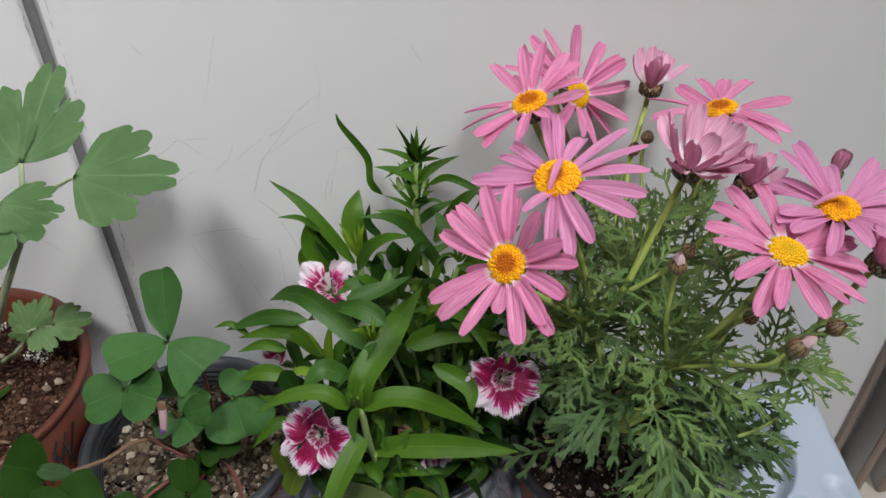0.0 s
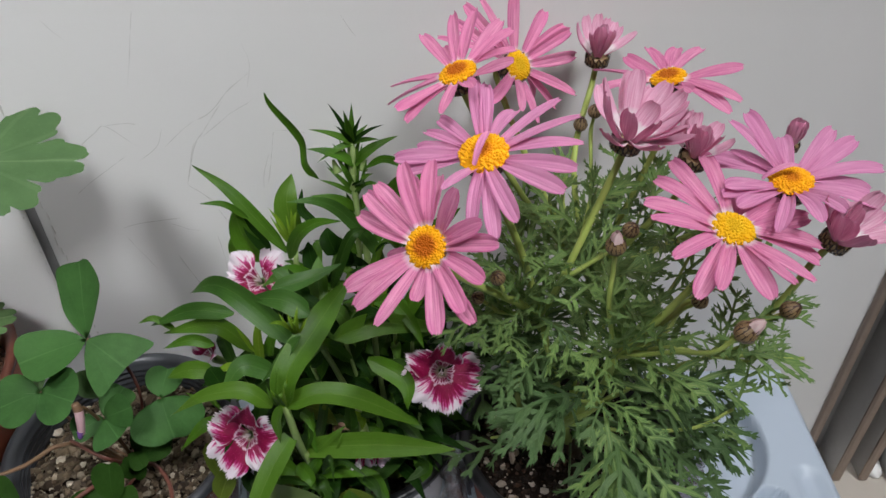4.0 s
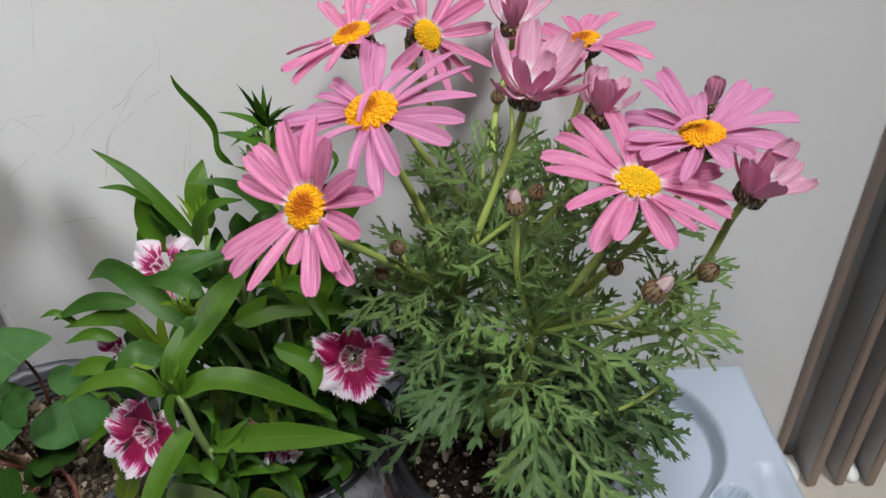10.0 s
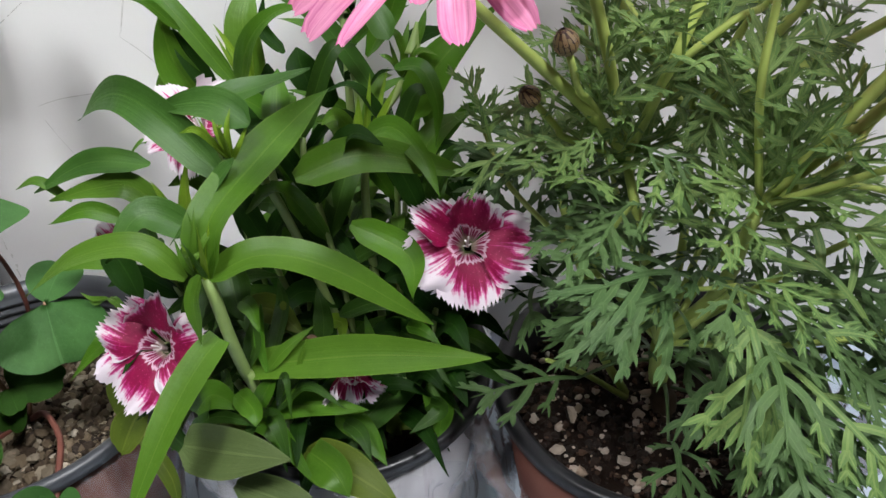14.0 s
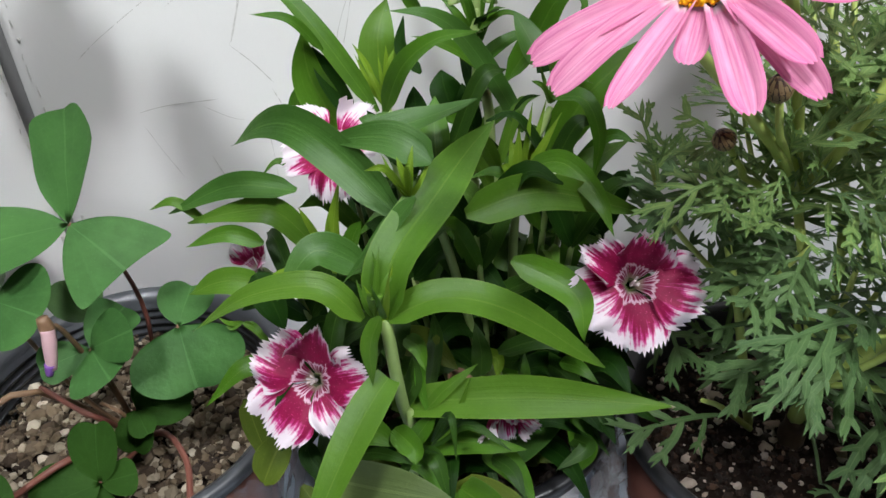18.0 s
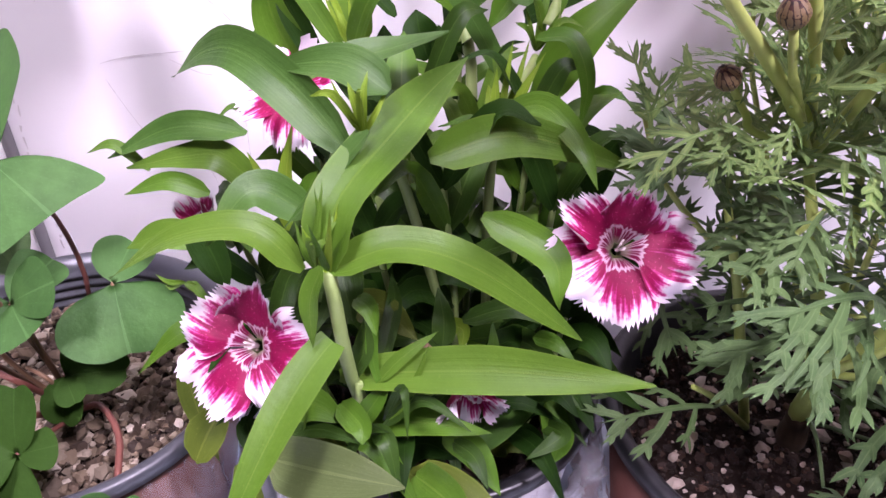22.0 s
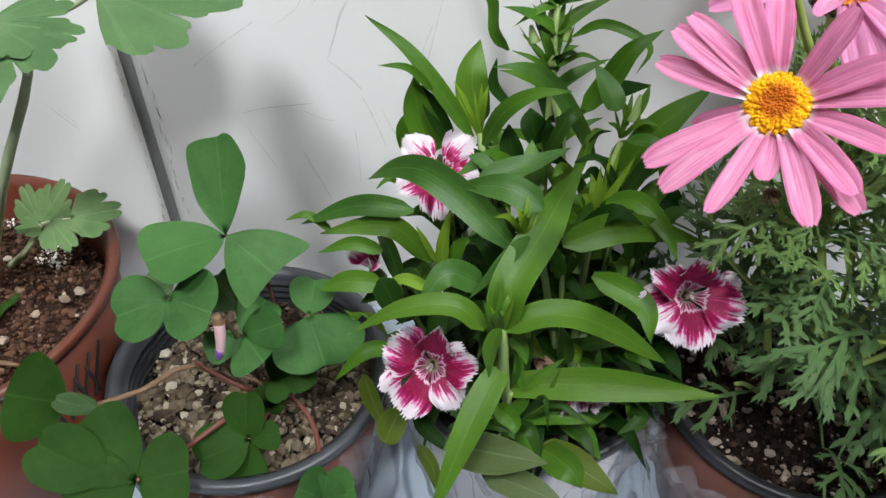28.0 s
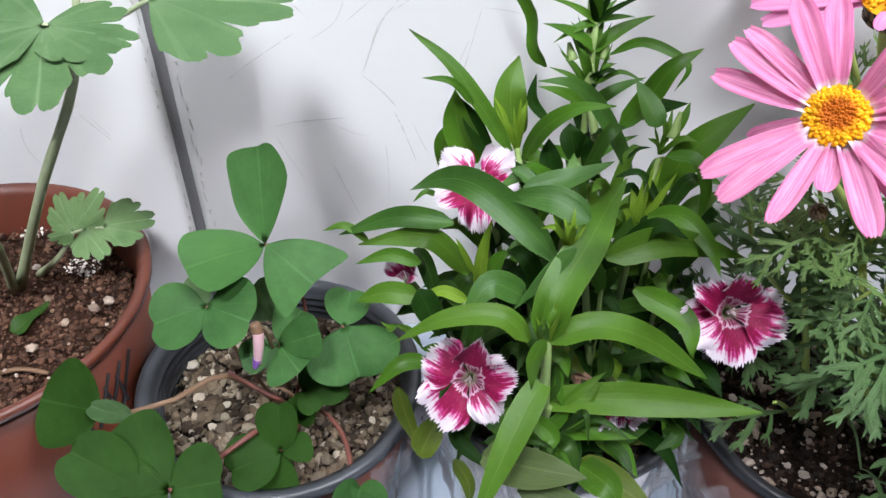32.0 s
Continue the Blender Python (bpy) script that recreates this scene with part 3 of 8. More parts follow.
# walls and ceiling added out of view, darkened against bounced light
tagged(new("wall_west", box("wall_west", -2.72, -2.6, -4.6, WALL_Y, FLOOR_Z, 2.6, MAT_DIM)), "unseen plain beige wall, kept dim to cut bounced light", "wall", kind="structure")
tagged(new("wall_east", box("wall_east", 2.6, 2.72, -4.6, WALL_Y, FLOOR_Z, 2.6, MAT_DIM)), "unseen plain beige wall, kept dim to cut bounced light", "wall", kind="structure")
tagged(new("wall_south", box("wall_south", -2.72, 2.72, -4.72, -4.6, FLOOR_Z, 2.6, MAT_DIM)), "unseen plain beige wall, kept dim to cut bounced light", "wall", kind="structure")
tagged(new("floor", box("floor", -2.72, 2.72, -4.72, WALL_Y + 0.12, FLOOR_Z - 0.06, FLOOR_Z, MAT_FLOOR)), "beige tiled floor beside the wall, darkened to cut bounced light", "floor", kind="structure")
tagged(new("ceiling", box("ceiling", -2.72, 2.72, -4.72, WALL_Y + 0.12, 2.6, 2.7, MAT_DIM)), "unseen plain beige ceiling, kept dim to cut bounced light", "ceiling", kind="structure")
# fixtures added out of view to carry the lamps
for lx, ly, lz, wide, deep, power in LAMPS:
    if lz < 2.4:
        fixture = thing("added_pendant_lamp", "added unseen white panel lamp hanging on a thin cord", "lamp", at=(lx, ly, lz), group="hanging lamps")
        part("cord", tube("cord", [(0, 0, 0.022), (0, 0, 0.3), (0, 0, 2.602 - lz)], 0.003, 0.003, MAT_PANEL, 6, 4), fixture)
        turn = Matrix.Translation((-lx, -ly, -lz)) @ aim_lamp(lx, ly, lz)
    else:
        fixture = thing("added_ceiling_lamp", "added unseen white ceiling panel lamp", "lamp", at=(lx, ly, lz))
        part("mount", box("mount", -0.1, 0.1, -0.1, 0.1, 0.028, 0.102, MAT_PANEL), fixture)
        turn = Matrix.Identity(4)
    part("housing", box("housing", -wide / 2, wide / 2, -deep / 2, deep / 2, 0.006, 0.03, MAT_PANEL, 0.004), fixture, m=turn)


def crack(points, width=0.0005, wander=0.0015, seed=1):
    """A fine crack line in the paint, as a ragged sliver lying on the wall."""
    rnd = random.Random(seed)
    path = bezier(points, 26)
    verts, faces = [], []
    for i, p in enumerate(path):
        t = (path[min(i + 1, 26)] - path[max(i - 1, 0)]).normalized()
        side = Vector((-t.z, 0, t.x))
        off = side * wander * noise.noise(p * 45 + Vector((seed, 0, 0)))
        w = 0.75 * width * (0.25 + 0.75 * rnd.random()) * (1.0 if 1 < i < 25 else 0.2)
        for s in (-0.5, 0.5):
            verts.append((p.x + off.x + side.x * s * w, WALL_Y - 0.0004, p.z + off.z + side.z * s * w))
    for i in range(26):
        if rnd.random() < 0.93:
            faces.append((2 * i, 2 * i + 1, 2 * i + 3, 2 * i + 2))
    part("crack", mesh_of("crack", verts, faces, MAT_CRACK, smooth=False), wall)


crack([(-0.0740, 0.4100, 0.2680), (-0.0890, 0.4100, 0.2550), (-0.1010, 0.4100, 0.2430), (-0.1160, 0.4100, 0.2350), (-0.1320, 0.4100, 0.2210)], 0.00055, seed=2)
crack([(-0.0920, 0.4100, 0.2510), (-0.1070, 0.4100, 0.2310), (-0.1160, 0.4100, 0.2190), (-0.1240, 0.4100, 0.1940)], 0.0005, seed=3)
crack([(-0.1250, 0.4100, 0.1940), (-0.1160, 0.4100, 0.1860), (-0.1070, 0.4100, 0.1770)], 0.0007, seed=4)
crack([(-0.1080, 0.4100, 0.1740), (-0.1020, 0.4100, 0.1570), (-0.0970, 0.4100, 0.1410)], 0.0007, seed=5)
crack([(-0.0990, 0.4100, 0.1660), (-0.0950, 0.4100, 0.1570), (-0.0900, 0.4100, 0.1480)], 0.0005, seed=6)
crack([(-0.1250, 0.4100, 0.1940), (-0.1180, 0.4100, 0.2120), (-0.1090, 0.4100, 0.2280)], 0.0006, seed=7)
crack([(-0.1090, 0.4100, 0.2280), (-0.0900, 0.4100, 0.2420), (-0.0750, 0.4100, 0.2510)], 0.0005, seed=8)
crack([(-0.1480, 0.4100, 0.2230), (-0.1630, 0.4100, 0.2360), (-0.1710, 0.4100, 0.2310), (-0.1840, 0.4100, 0.2210)], 0.0006, seed=9)
crack([(-0.1630, 0.4100, 0.2360), (-0.1500, 0.4100, 0.2380), (-0.1450, 0.4100, 0.2370)], 0.0005, seed=10)
crack([(-0.1290, 0.4100, 0.3050), (-0.1340, 0.4100, 0.2880), (-0.1430, 0.4100, 0.2610)], 0.0004, seed=11)
crack([(-0.1800, 0.4100, 0.3020), (-0.1750, 0.4100, 0.2930), (-0.1710, 0.4100, 0.2890)], 0.0004, seed=12)
crack([(-0.0650, 0.4100, 0.2310), (-0.0690, 0.4100, 0.2150), (-0.0750, 0.4100, 0.1930)], 0.0004, seed=13)
crack([(-0.0650, 0.4100, 0.2310), (-0.0540, 0.4100, 0.2300), (-0.0460, 0.4100, 0.2280)], 0.0004, seed=14)
crack([(-0.0190, 0.4100, 0.3000), (-0.0150, 0.4100, 0.2930), (-0.0120, 0.4100, 0.2880)], 0.0004, seed=15)
crack([(-0.0740, 0.4100, 0.2850), (-0.0720, 0.4100, 0.2740), (-0.0760, 0.4100, 0.2590)], 0.0003, seed=16)
crack([(-0.1950, 0.4100, 0.1870), (-0.1790, 0.4100, 0.2000), (-0.1570, 0.4100, 0.2150)], 0.0005, seed=17)
crack([(-0.1750, 0.4100, 0.1610), (-0.1570, 0.4100, 0.1650), (-0.1330, 0.4100, 0.1690)], 0.0006, seed=18)
crack([(-0.1730, 0.4100, 0.1540), (-0.1670, 0.4100, 0.1390), (-0.1600, 0.4100, 0.1260)], 0.0005, seed=19)
crack([(-0.1430, 0.4100, 0.1380), (-0.1370, 0.4100, 0.1210), (-0.1300, 0.4100, 0.1010)], 0.0005, seed=20)
crack([(-0.1140, 0.4100, 0.1540), (-0.1130, 0.4100, 0.1360), (-0.1130, 0.4100, 0.1160)], 0.0004, seed=21)
crack([(-0.2790, 0.4100, 0.1650), (-0.2730, 0.4100, 0.1580), (-0.2650, 0.4100, 0.1480)], 0.0006, seed=22)
crack([(-0.3150, 0.4100, 0.1540), (-0.3160, 0.4100, 0.1410), (-0.3120, 0.4100, 0.1300)], 0.0006, seed=23)
crack([(-0.1310, 0.4100, 0.2330), (-0.1370, 0.4100, 0.2210), (-0.1500, 0.4100, 0.2120)], 0.0004, seed=24)
crack([(-0.0710, 0.4100, 0.2150), (-0.0750, 0.4100, 0.2010), (-0.0770, 0.4100, 0.1900)], 0.0004, seed=25)
crack([(-0.1440, 0.4100, 0.1640), (-0.1300, 0.4100, 0.1580), (-0.1240, 0.4100, 0.1570)], 0.0004, seed=26)
crack([(-0.2730, 0.4100, 0.1620), (-0.2690, 0.4100, 0.1560), (-0.2650, 0.4100, 0.1500)], 0.0005, seed=27)

# grey conduit up the wall, with ragged traces of old sealant beside it
conduit = thing("cable_conduit", "dark grey round cable conduit fixed up the wall", "conduit", at=(-0.2262, 0.4065, FLOOR_Z))
part("pipe", tube("pipe", [(0, 0, 0), (0.0005, 0, 0.9), (0, 0, 2.44)], 0.0029, 0.0029, MAT_CONDUIT, 14, 24), conduit)
for s in (-1, 1):
    rnd = random.Random(40 + s)
    verts, faces = [], []
    z = 0.12
    while z < 0.55:
        h, w = rnd.uniform(0.002, 0.009), rnd.uniform(0.0003, 0.0007)
        x = s * (0.0072 + rnd.uniform(-0.0012, 0.0012))
        b = len(verts)
        verts += [(x - w / 2, 0.0030, z), (x + w / 2, 0.0030, z + 0.0006), (x + w / 2 + rnd.uniform(-0.001, 0.001), 0.0030, z + h), (x - w / 2 + rnd.uniform(-0.001, 0.001), 0.0030, z + h)]
        verts += [(x, 0.0027, z + h / 2)]
        faces += [(b, b + 1, b + 4), (b + 1, b + 2, b + 4), (b + 2, b + 3, b + 4), (b + 3, b, b + 4)]
        z += h + rnd.uniform(0.0005, 0.006)
    part("sealant_trace", mesh_of("sealant_trace", verts, faces, MAT_BEAD, smooth=False), conduit, "ragged line of dirty old sealant")

# strip added over the darkened floor, in the floor's own beige
tagged(new("floor_strip", box("floor_strip", 0.3000, 1.4, 0.10, WALL_Y + 0.033, FLOOR_Z - 0.001, FLOOR_Z + 0.002, MAT_FLOOR_STRIP)), "strip of beige floor at the foot of the wall, in its full tone", "sill", kind="structure")
# sliding-door side track, let into the wall: an aluminium profile with upright fins
tagged(new("wall_north_end", box("wall_north_end", 0.4850, 2.6, WALL_Y, WALL_Y + 0.12, FLOOR_Z, 2.6, MAT_WALL)), "off-white painted wall beyond the door track", "wall", kind="structure")
rail = thing("door_track", "bronze and grey aluminium sliding-door side track let into the wall", "door frame", at=(0.3405, WALL_Y, FLOOR_Z + 0.001))
part("back_plate", box("back_plate", 0.0, 0.144, 0.034, 0.040, 0.002, 2.73, MAT_RAIL_GREY, 0.001), rail, "grey aluminium back")
for x, front in ((0.0, -0.003), (0.0388, -0.002), (0.0630, -0.002), (0.0880, -0.004), (0.1320, -0.004)):
    fin = part("fin", box("fin", x, x + 0.0050, front + 0.004, 0.034, 0.002, 2.73, MAT_RAIL_GREY, 0.0006), rail, "grey aluminium web")
    part("edge", box("edge", x - 0.0012, x + 0.0062, front, front + 0.0040, 0.002, 2.73, MAT_RAIL_TAN, 0.0010), fin, "bronze-coloured front edge")
for x, w in ((0.0060, 0.031), (0.0690, 0.018)):
    bm = bmesh.new()
    bmesh.ops.create_icosphere(bm, subdivisions=3, radius=1)
    for v in bm.verts:
        v.co = Vector((x + w / 2 + v.co.x * w / 2, 0.016 + v.co.y * 0.017, 0.004 + v.co.z * 0.008 + 0.002 * noise.noise(v.co * 2)))
    part("sealant_blob", bm_mesh("sealant_blob", bm, MAT_SILICONE, True), rail, "white silicone blob at the track's foot")

# ---- the pale blue plastic stand, with round and oval hollows in its top ----
TRAY_Z = 0.017


def tray():
    x0, x1, y0, y1, step = -0.45, 0.2915, -0.02, 0.4085, 0.0016
    nx, ny = int((x1 - x0) / step), int((y1 - y0) / step)
    rounds = [(0.194, 0.346, 0.060, 0.017), (-0.02, 0.30, 0.064, 0.017), (-0.152, 0.29, 0.066, 0.017), (-0.305, 0.306, 0.066, 0.017), (0.104, 0.290, 0.062, 0.017)]
    slots = [(0.246, 0.2915, 0.0125, 0.016, 0.002), (0.2745, 0.3095, 0.0125, 0.0045, 0.010)]
    verts, faces = [], []
    for j in range(ny + 1):
        for i in range(nx + 1):
            x, y = x0 + (x1 - x0) * i / nx, y0 + (y1 - y0) * j / ny
            drop = 0.0
            for cx, cy, r, deep in rounds:
                f = (r - math.hypot(x - cx, y - cy)) / 0.0048 + 0.5
                f = min(1, max(0, f))
                drop = max(drop, deep * f * f * (3 - 2 * f))
            for cx, cy, r, deep, soft in slots:
                f = (r - math.hypot(x - cx, max(0.0, y - cy, 0.20 - y))) / soft
                f = min(1, max(0, f))
                drop = max(drop, deep * f * f * (3 - 2 * f))
            edge = min(x - x0, x1 - x, y - y0, y1 - y)
            rim = 0.004 * max(0, 1 - edge / 0.005) ** 2
            verts.append((x, y, TRAY_Z - drop - rim))
    m = nx + 1
    for j in range(ny):
        for i in range(nx):
            faces.append((j * m + i, j * m + i + 1, (j + 1) * m + i + 1, (j + 1) * m + i))
    top = mesh_of("stand_top", verts, faces, MAT_TRAY)
    faces = []
    ring = list(range(m)) + [j * m + nx for j in range(1, ny + 1)] + [ny * m + i for i in range(nx - 1, -1, -1)] + [j * m for j in range(ny - 1, 0, -1)]
    b = len(ring)
    walls = [verts[k] for k in ring] + [(verts[k][0], verts[k][1], FLOOR_Z) for k in ring]
    for k in range(b):
        n = (k + 1) % b
        faces.append((n, k, b + k, b + n))
    return top, mesh_of("skirt", walls, faces, MAT_TRAY, smooth=False)


stand = thing("plastic_stand", "pale blue moulded plastic stand with round hollows under the pots", "stand", at=(0, 0, FLOOR_Z))
for name, mesh in zip(("top", "skirt"), tray()):
    part(name, mesh, stand, m=Matrix.Translation((0, 0, -FLOOR_Z)))

# ---- pots, soil and stones ----


def flower_pot(label, at, r_rim, height, r_foot, shell, lip, wall_t=0.0022, lip_h=0.006, ribs=0, lip_label=""):
    pot = thing("flower_pot", label, "flower pot", at=at, group="potted plants in a row")
    part("shell", lathe("shell", [(0.001, 0.0), (r_foot, 0.0), (r_foot + 0.001, 0.002), (r_rim - 0.0035, height - lip_h - 0.0004), (r_rim - 0.0035 - wall_t, height - lip_h - 0.0004),
                                   (r_foot - wall_t, 0.004), (0.001, 0.004)], shell), pot)
    rim = [(r_rim - 0.0032, height - lip_h), (r_rim - 0.0002, height - lip_h + 0.0004), (r_rim, height - 0.002), (r_rim - 0.0006, height - 0.0004), (r_rim - 0.002, height), (r_rim - 0.0042, height - 0.0006)]
    inner, z = r_rim - 0.0072, height - 0.004
    rim.append((inner, z))
    for k in range(ribs):
        rim += [(inner, z - 0.0012), (inner - 0.0017, z - 0.0020), (inner - 0.0017, z - 0.0034), (inner - 0.0004, z - 0.0042)]
        z -= 0.0042
        inner -= 0.0004
    rim.append((r_foot - 0.004 + (inner - r_foot) * 0.50, height * 0.45))
    part("rim", lathe("rim", rim, lip), pot, lip_label)
    return pot


def dome(name, r, height, material, rough, seed, steps=96, rings=30):
    """An uneven soil surface with its own thickness."""
    verts, faces = [(0, 0, height)], []
    for i in range(1, rings + 1):
        for k in range(steps):
            a, rr = 2 * math.pi * k / steps, r * i / rings
            p = Vector((rr * math.cos(a), rr * math.sin(a), 0))
            lump = noise.noise(p * 60 + Vector((seed, 0, 0))) + 0.6 * noise.noise(p * 170 + Vector((0, seed, 0)))
            verts.append((p.x, p.y, height + rough * lump - 0.002 * (i / rings) ** 4))
    for k in range(steps):
        faces.append((0, 1 + k, 1 + (k + 1) % steps))
        for i in range(rings - 1):
            p, q = 1 + i * steps + k, 1 + i * steps + (k + 1) % steps
            faces.append((p, p + steps, q + steps, q))
    b = len(verts)
    verts += [(0.8 * verts[1 + (rings - 1) * steps + k][0], 0.8 * verts[1 + (rings - 1) * steps + k][1], height * 0.4) for k in range(steps)]
    for k in range(steps):
        n = (k + 1) % steps
        faces.append((1 + (rings - 1) * steps + k, b + k, b + n, 1 + (rings - 1) * steps + n))
    faces.append(tuple(range(b, b + steps))[::-1])
    return mesh_of(name, verts, faces, material)


def pebbles(name, count, r, z, small, large, material, seed, thickness=0.003, flat=0.75, keep=lambda x, y: True, smooth=False, jitter=0.22):
    """Loose grains strewn over a round surface, one mesh."""
    rnd = random.Random(seed)
    bm = bmesh.new()
    bmesh.ops.create_icosphere(bm, subdivisions=1, radius=1)
    bm.verts.ensure_lookup_table()
    vs = [v.co.copy() for v in bm.verts]
    fs = [tuple(v.index for v in f.verts) for f in bm.faces]
    bm.free()
    verts, faces = [], []
    while count > 0:
        a, rr = rnd.uniform(0, 2 * math.pi), r * math.sqrt(rnd.random())
        x, y = rr * math.cos(a), rr * math.sin(a)
        count -= 1
        if not keep(x, y):
            continue
        s = small * (large / small) ** (rnd.random() ** 2.0)
        m = Euler((rnd.uniform(-0.5, 0.5), rnd.uniform(-0.5, 0.5), rnd.uniform(0, 6.28))).to_matrix()
        b = len(verts)
        sx, sy, sz = s * rnd.uniform(0.75, 1.3), s * rnd.uniform(0.7, 1.1), s * flat * rnd.uniform(0.7, 1.1)
        at = Vector((x, y, z + rnd.uniform(0, thickness)))
        for v in vs:
            j = 1 + rnd.uniform(-jitter, jitter)
            verts.append(at + m @ Vector((v.x * sx * j, v.y * sy * j, v.z * sz * j)))
        faces += [tuple(b + k for k in f) for f in fs]
    return mesh_of(name, verts, faces, material, smooth=smooth)


DAISY_POT, PINK_POT, OXALIS_POT, COLUMBINE_POT = (0.104, 0.290, 0.0), (-0.020, 0.300, 0.0), (-0.153, 0.291, 0.0), (-0.305, 0.306, 0.0)
flower_pot("dull terracotta plastic flower pot with a black rim", DAISY_POT, 0.0640, 0.098, 0.046, MAT_TERRACOTTA_DULL, MAT_BLACK_POT, lip_label="black rolled rim")
flower_pot("white plastic flower pot with a black rim, wrapped in film", PINK_POT, 0.0600, 0.100, 0.044, MAT_WHITE_POT, MAT_BLACK_POT, lip_label="black rolled rim")
flower_pot("dull terracotta plastic flower pot with a ribbed black rim", OXALIS_POT, 0.0663, 0.100, 0.047, MAT_TERRACOTTA_DULL, MAT_GREY_RIM, ribs=5, lip_label="ribbed black inner rim")
orange = flower_pot("large orange terracotta plastic flower pot", COLUMBINE_POT, 0.0873, 0.130, 0.070, MAT_TERRACOTTA, MAT_TERRACOTTA, lip_h=0.0045)


def ground(name, label, pot, r, z, material, rough, seed):
    return thing(name, label, "soil", dome(name, r, z, material, rough, seed), at=pot)


ground("potting_soil", "dark peaty potting soil in the pot", DAISY_POT, 0.0560, 0.080, MAT_PEAT, 0.003, 1)
ground("potting_soil", "dark peaty potting soil in the pot", PINK_POT, 0.0520, 0.082, MAT_PEAT, 0.003, 2)
ground("potting_soil", "brown soil under gravel in the pot", OXALIS_POT, 0.0575, 0.076, MAT_PEAT, 0.002, 3)
ground("potting_soil", "crumbly reddish brown soil in the orange pot", COLUMBINE_POT, 0.0775, 0.102, MAT_SOIL, 0.0035, 4)


def stones(name, label, pot, *args, **more):
    thing(name, label, name, pebbles(name, *args, **more), at=pot, kind="stuff")


stones("perlite", "white perlite grains strewn over dark soil", DAISY_POT, 300, 0.054, 0.081, 0.0006, 0.0031, MAT_PERLITE, 11, jitter=0.3)
stones("bark", "dark bark crumbs and soil lumps", DAISY_POT, 2200, 0.055, 0.080, 0.0005, 0.0024, MAT_BARK, 12)
stones("bark", "dark bark crumbs and soil lumps", PINK_POT, 700, 0.051, 0.082, 0.0008, 0.0034, MAT_BARK, 13)
stones("gravel", "small tan and grey gravel covering the soil", OXALIS_POT, 3000, 0.0565, 0.0770, 0.0009, 0.0038, MAT_GRAVEL, 15, thickness=0.0040, jitter=0.34)
stones("soil_crumbs", "reddish brown crumbs of soil", COLUMBINE_POT, 7000, 0.076, 0.102, 0.0004, 0.0021, MAT_CRUMB, 16, thickness=0.003)
stones("perlite", "white perlite grains on the brown soil", COLUMBINE_POT, 40, 0.074, 0.105, 0.0009, 0.0036, MAT_PERLITE, 17)

MOULD = [(-0.3070, 0.3890, 0.1060), (-0.2710, 0.3540, 0.1060), (-0.2450, 0.3690, 0.1060), (-0.3110, 0.3840, 0.1060)]


def mouldy(x, y):
    """Patches of mould by the stem and along the pot's inner wall."""
    at = Vector((x + COLUMBINE_POT[0], y + COLUMBINE_POT[1], 0.106))
    return min((at - Vector(p)).length for p in MOULD) < 0.009 + 0.006 * noise.noise(at * 150)


stones("mould", "patches of fluffy white mould on the brown soil", COLUMBINE_POT, 9000, 0.076, 0.1045, 0.0003, 0.0011, MAT_MOULD, 19, thickness=0.0022, flat=0.5, keep=mouldy)


def film(label, at, r0, r1, z0, z1, a0, a1, seed, flare=0.35):
    """A crinkled sleeve of clear film round a pot, open on one side."""
    steps, rows = 200, 30
    verts, faces = [], []
    for j in range(rows + 1):
        f = j / rows
        for k in range(steps + 1):
            a = math.radians(a0 + (a1 - a0) * k / steps)
            p = Vector((math.cos(a) * 3, math.sin(a) * 3, f * 1.6 + seed))
            q = Vector((a * 5 + f * 1.4, f * 1.6, seed))
            crease = abs(noise.noise(q)) + 0.5 * abs(noise.noise(q * 2.3 + p * 0.3)) + 0.22 * abs(noise.noise(q * 5.1))
            r = r0 + (r1 - r0) * f ** 1.5 + 0.010 * crease * (0.35 + f)
            top = z1 + 0.006 * noise.noise(Vector((a * 4, seed, 0)))
            verts.append((r * math.cos(a), r * math.sin(a), z0 + (top - z0) * f))
    m = steps + 1
    for j in range(rows):
        for k in range(steps):
            faces.append((j * m + k, j * m + k + 1, (j + 1) * m + k + 1, (j + 1) * m + k))
    sleeve = thing("plastic_sleeve", label, "film", mesh_of("plastic_sleeve", verts, faces, MAT_FILM), at=at)
    sleeve.visible_shadow = False


film("crinkled clear plastic film sleeve round the pot", PINK_POT, 0.050, 0.0585, 0.001, 0.094, 185, 345, 1)
film("crinkled clear plastic film sleeve round the pot", DAISY_POT, 0.054, 0.0700, 0.001, 0.092, 150, 400, 5)
film("crinkled clear plastic film sleeve round the pot", OXALIS_POT, 0.053, 0.0645, 0.001, 0.094, 230, 375, 9)

# ---- the pink daisy plant ----


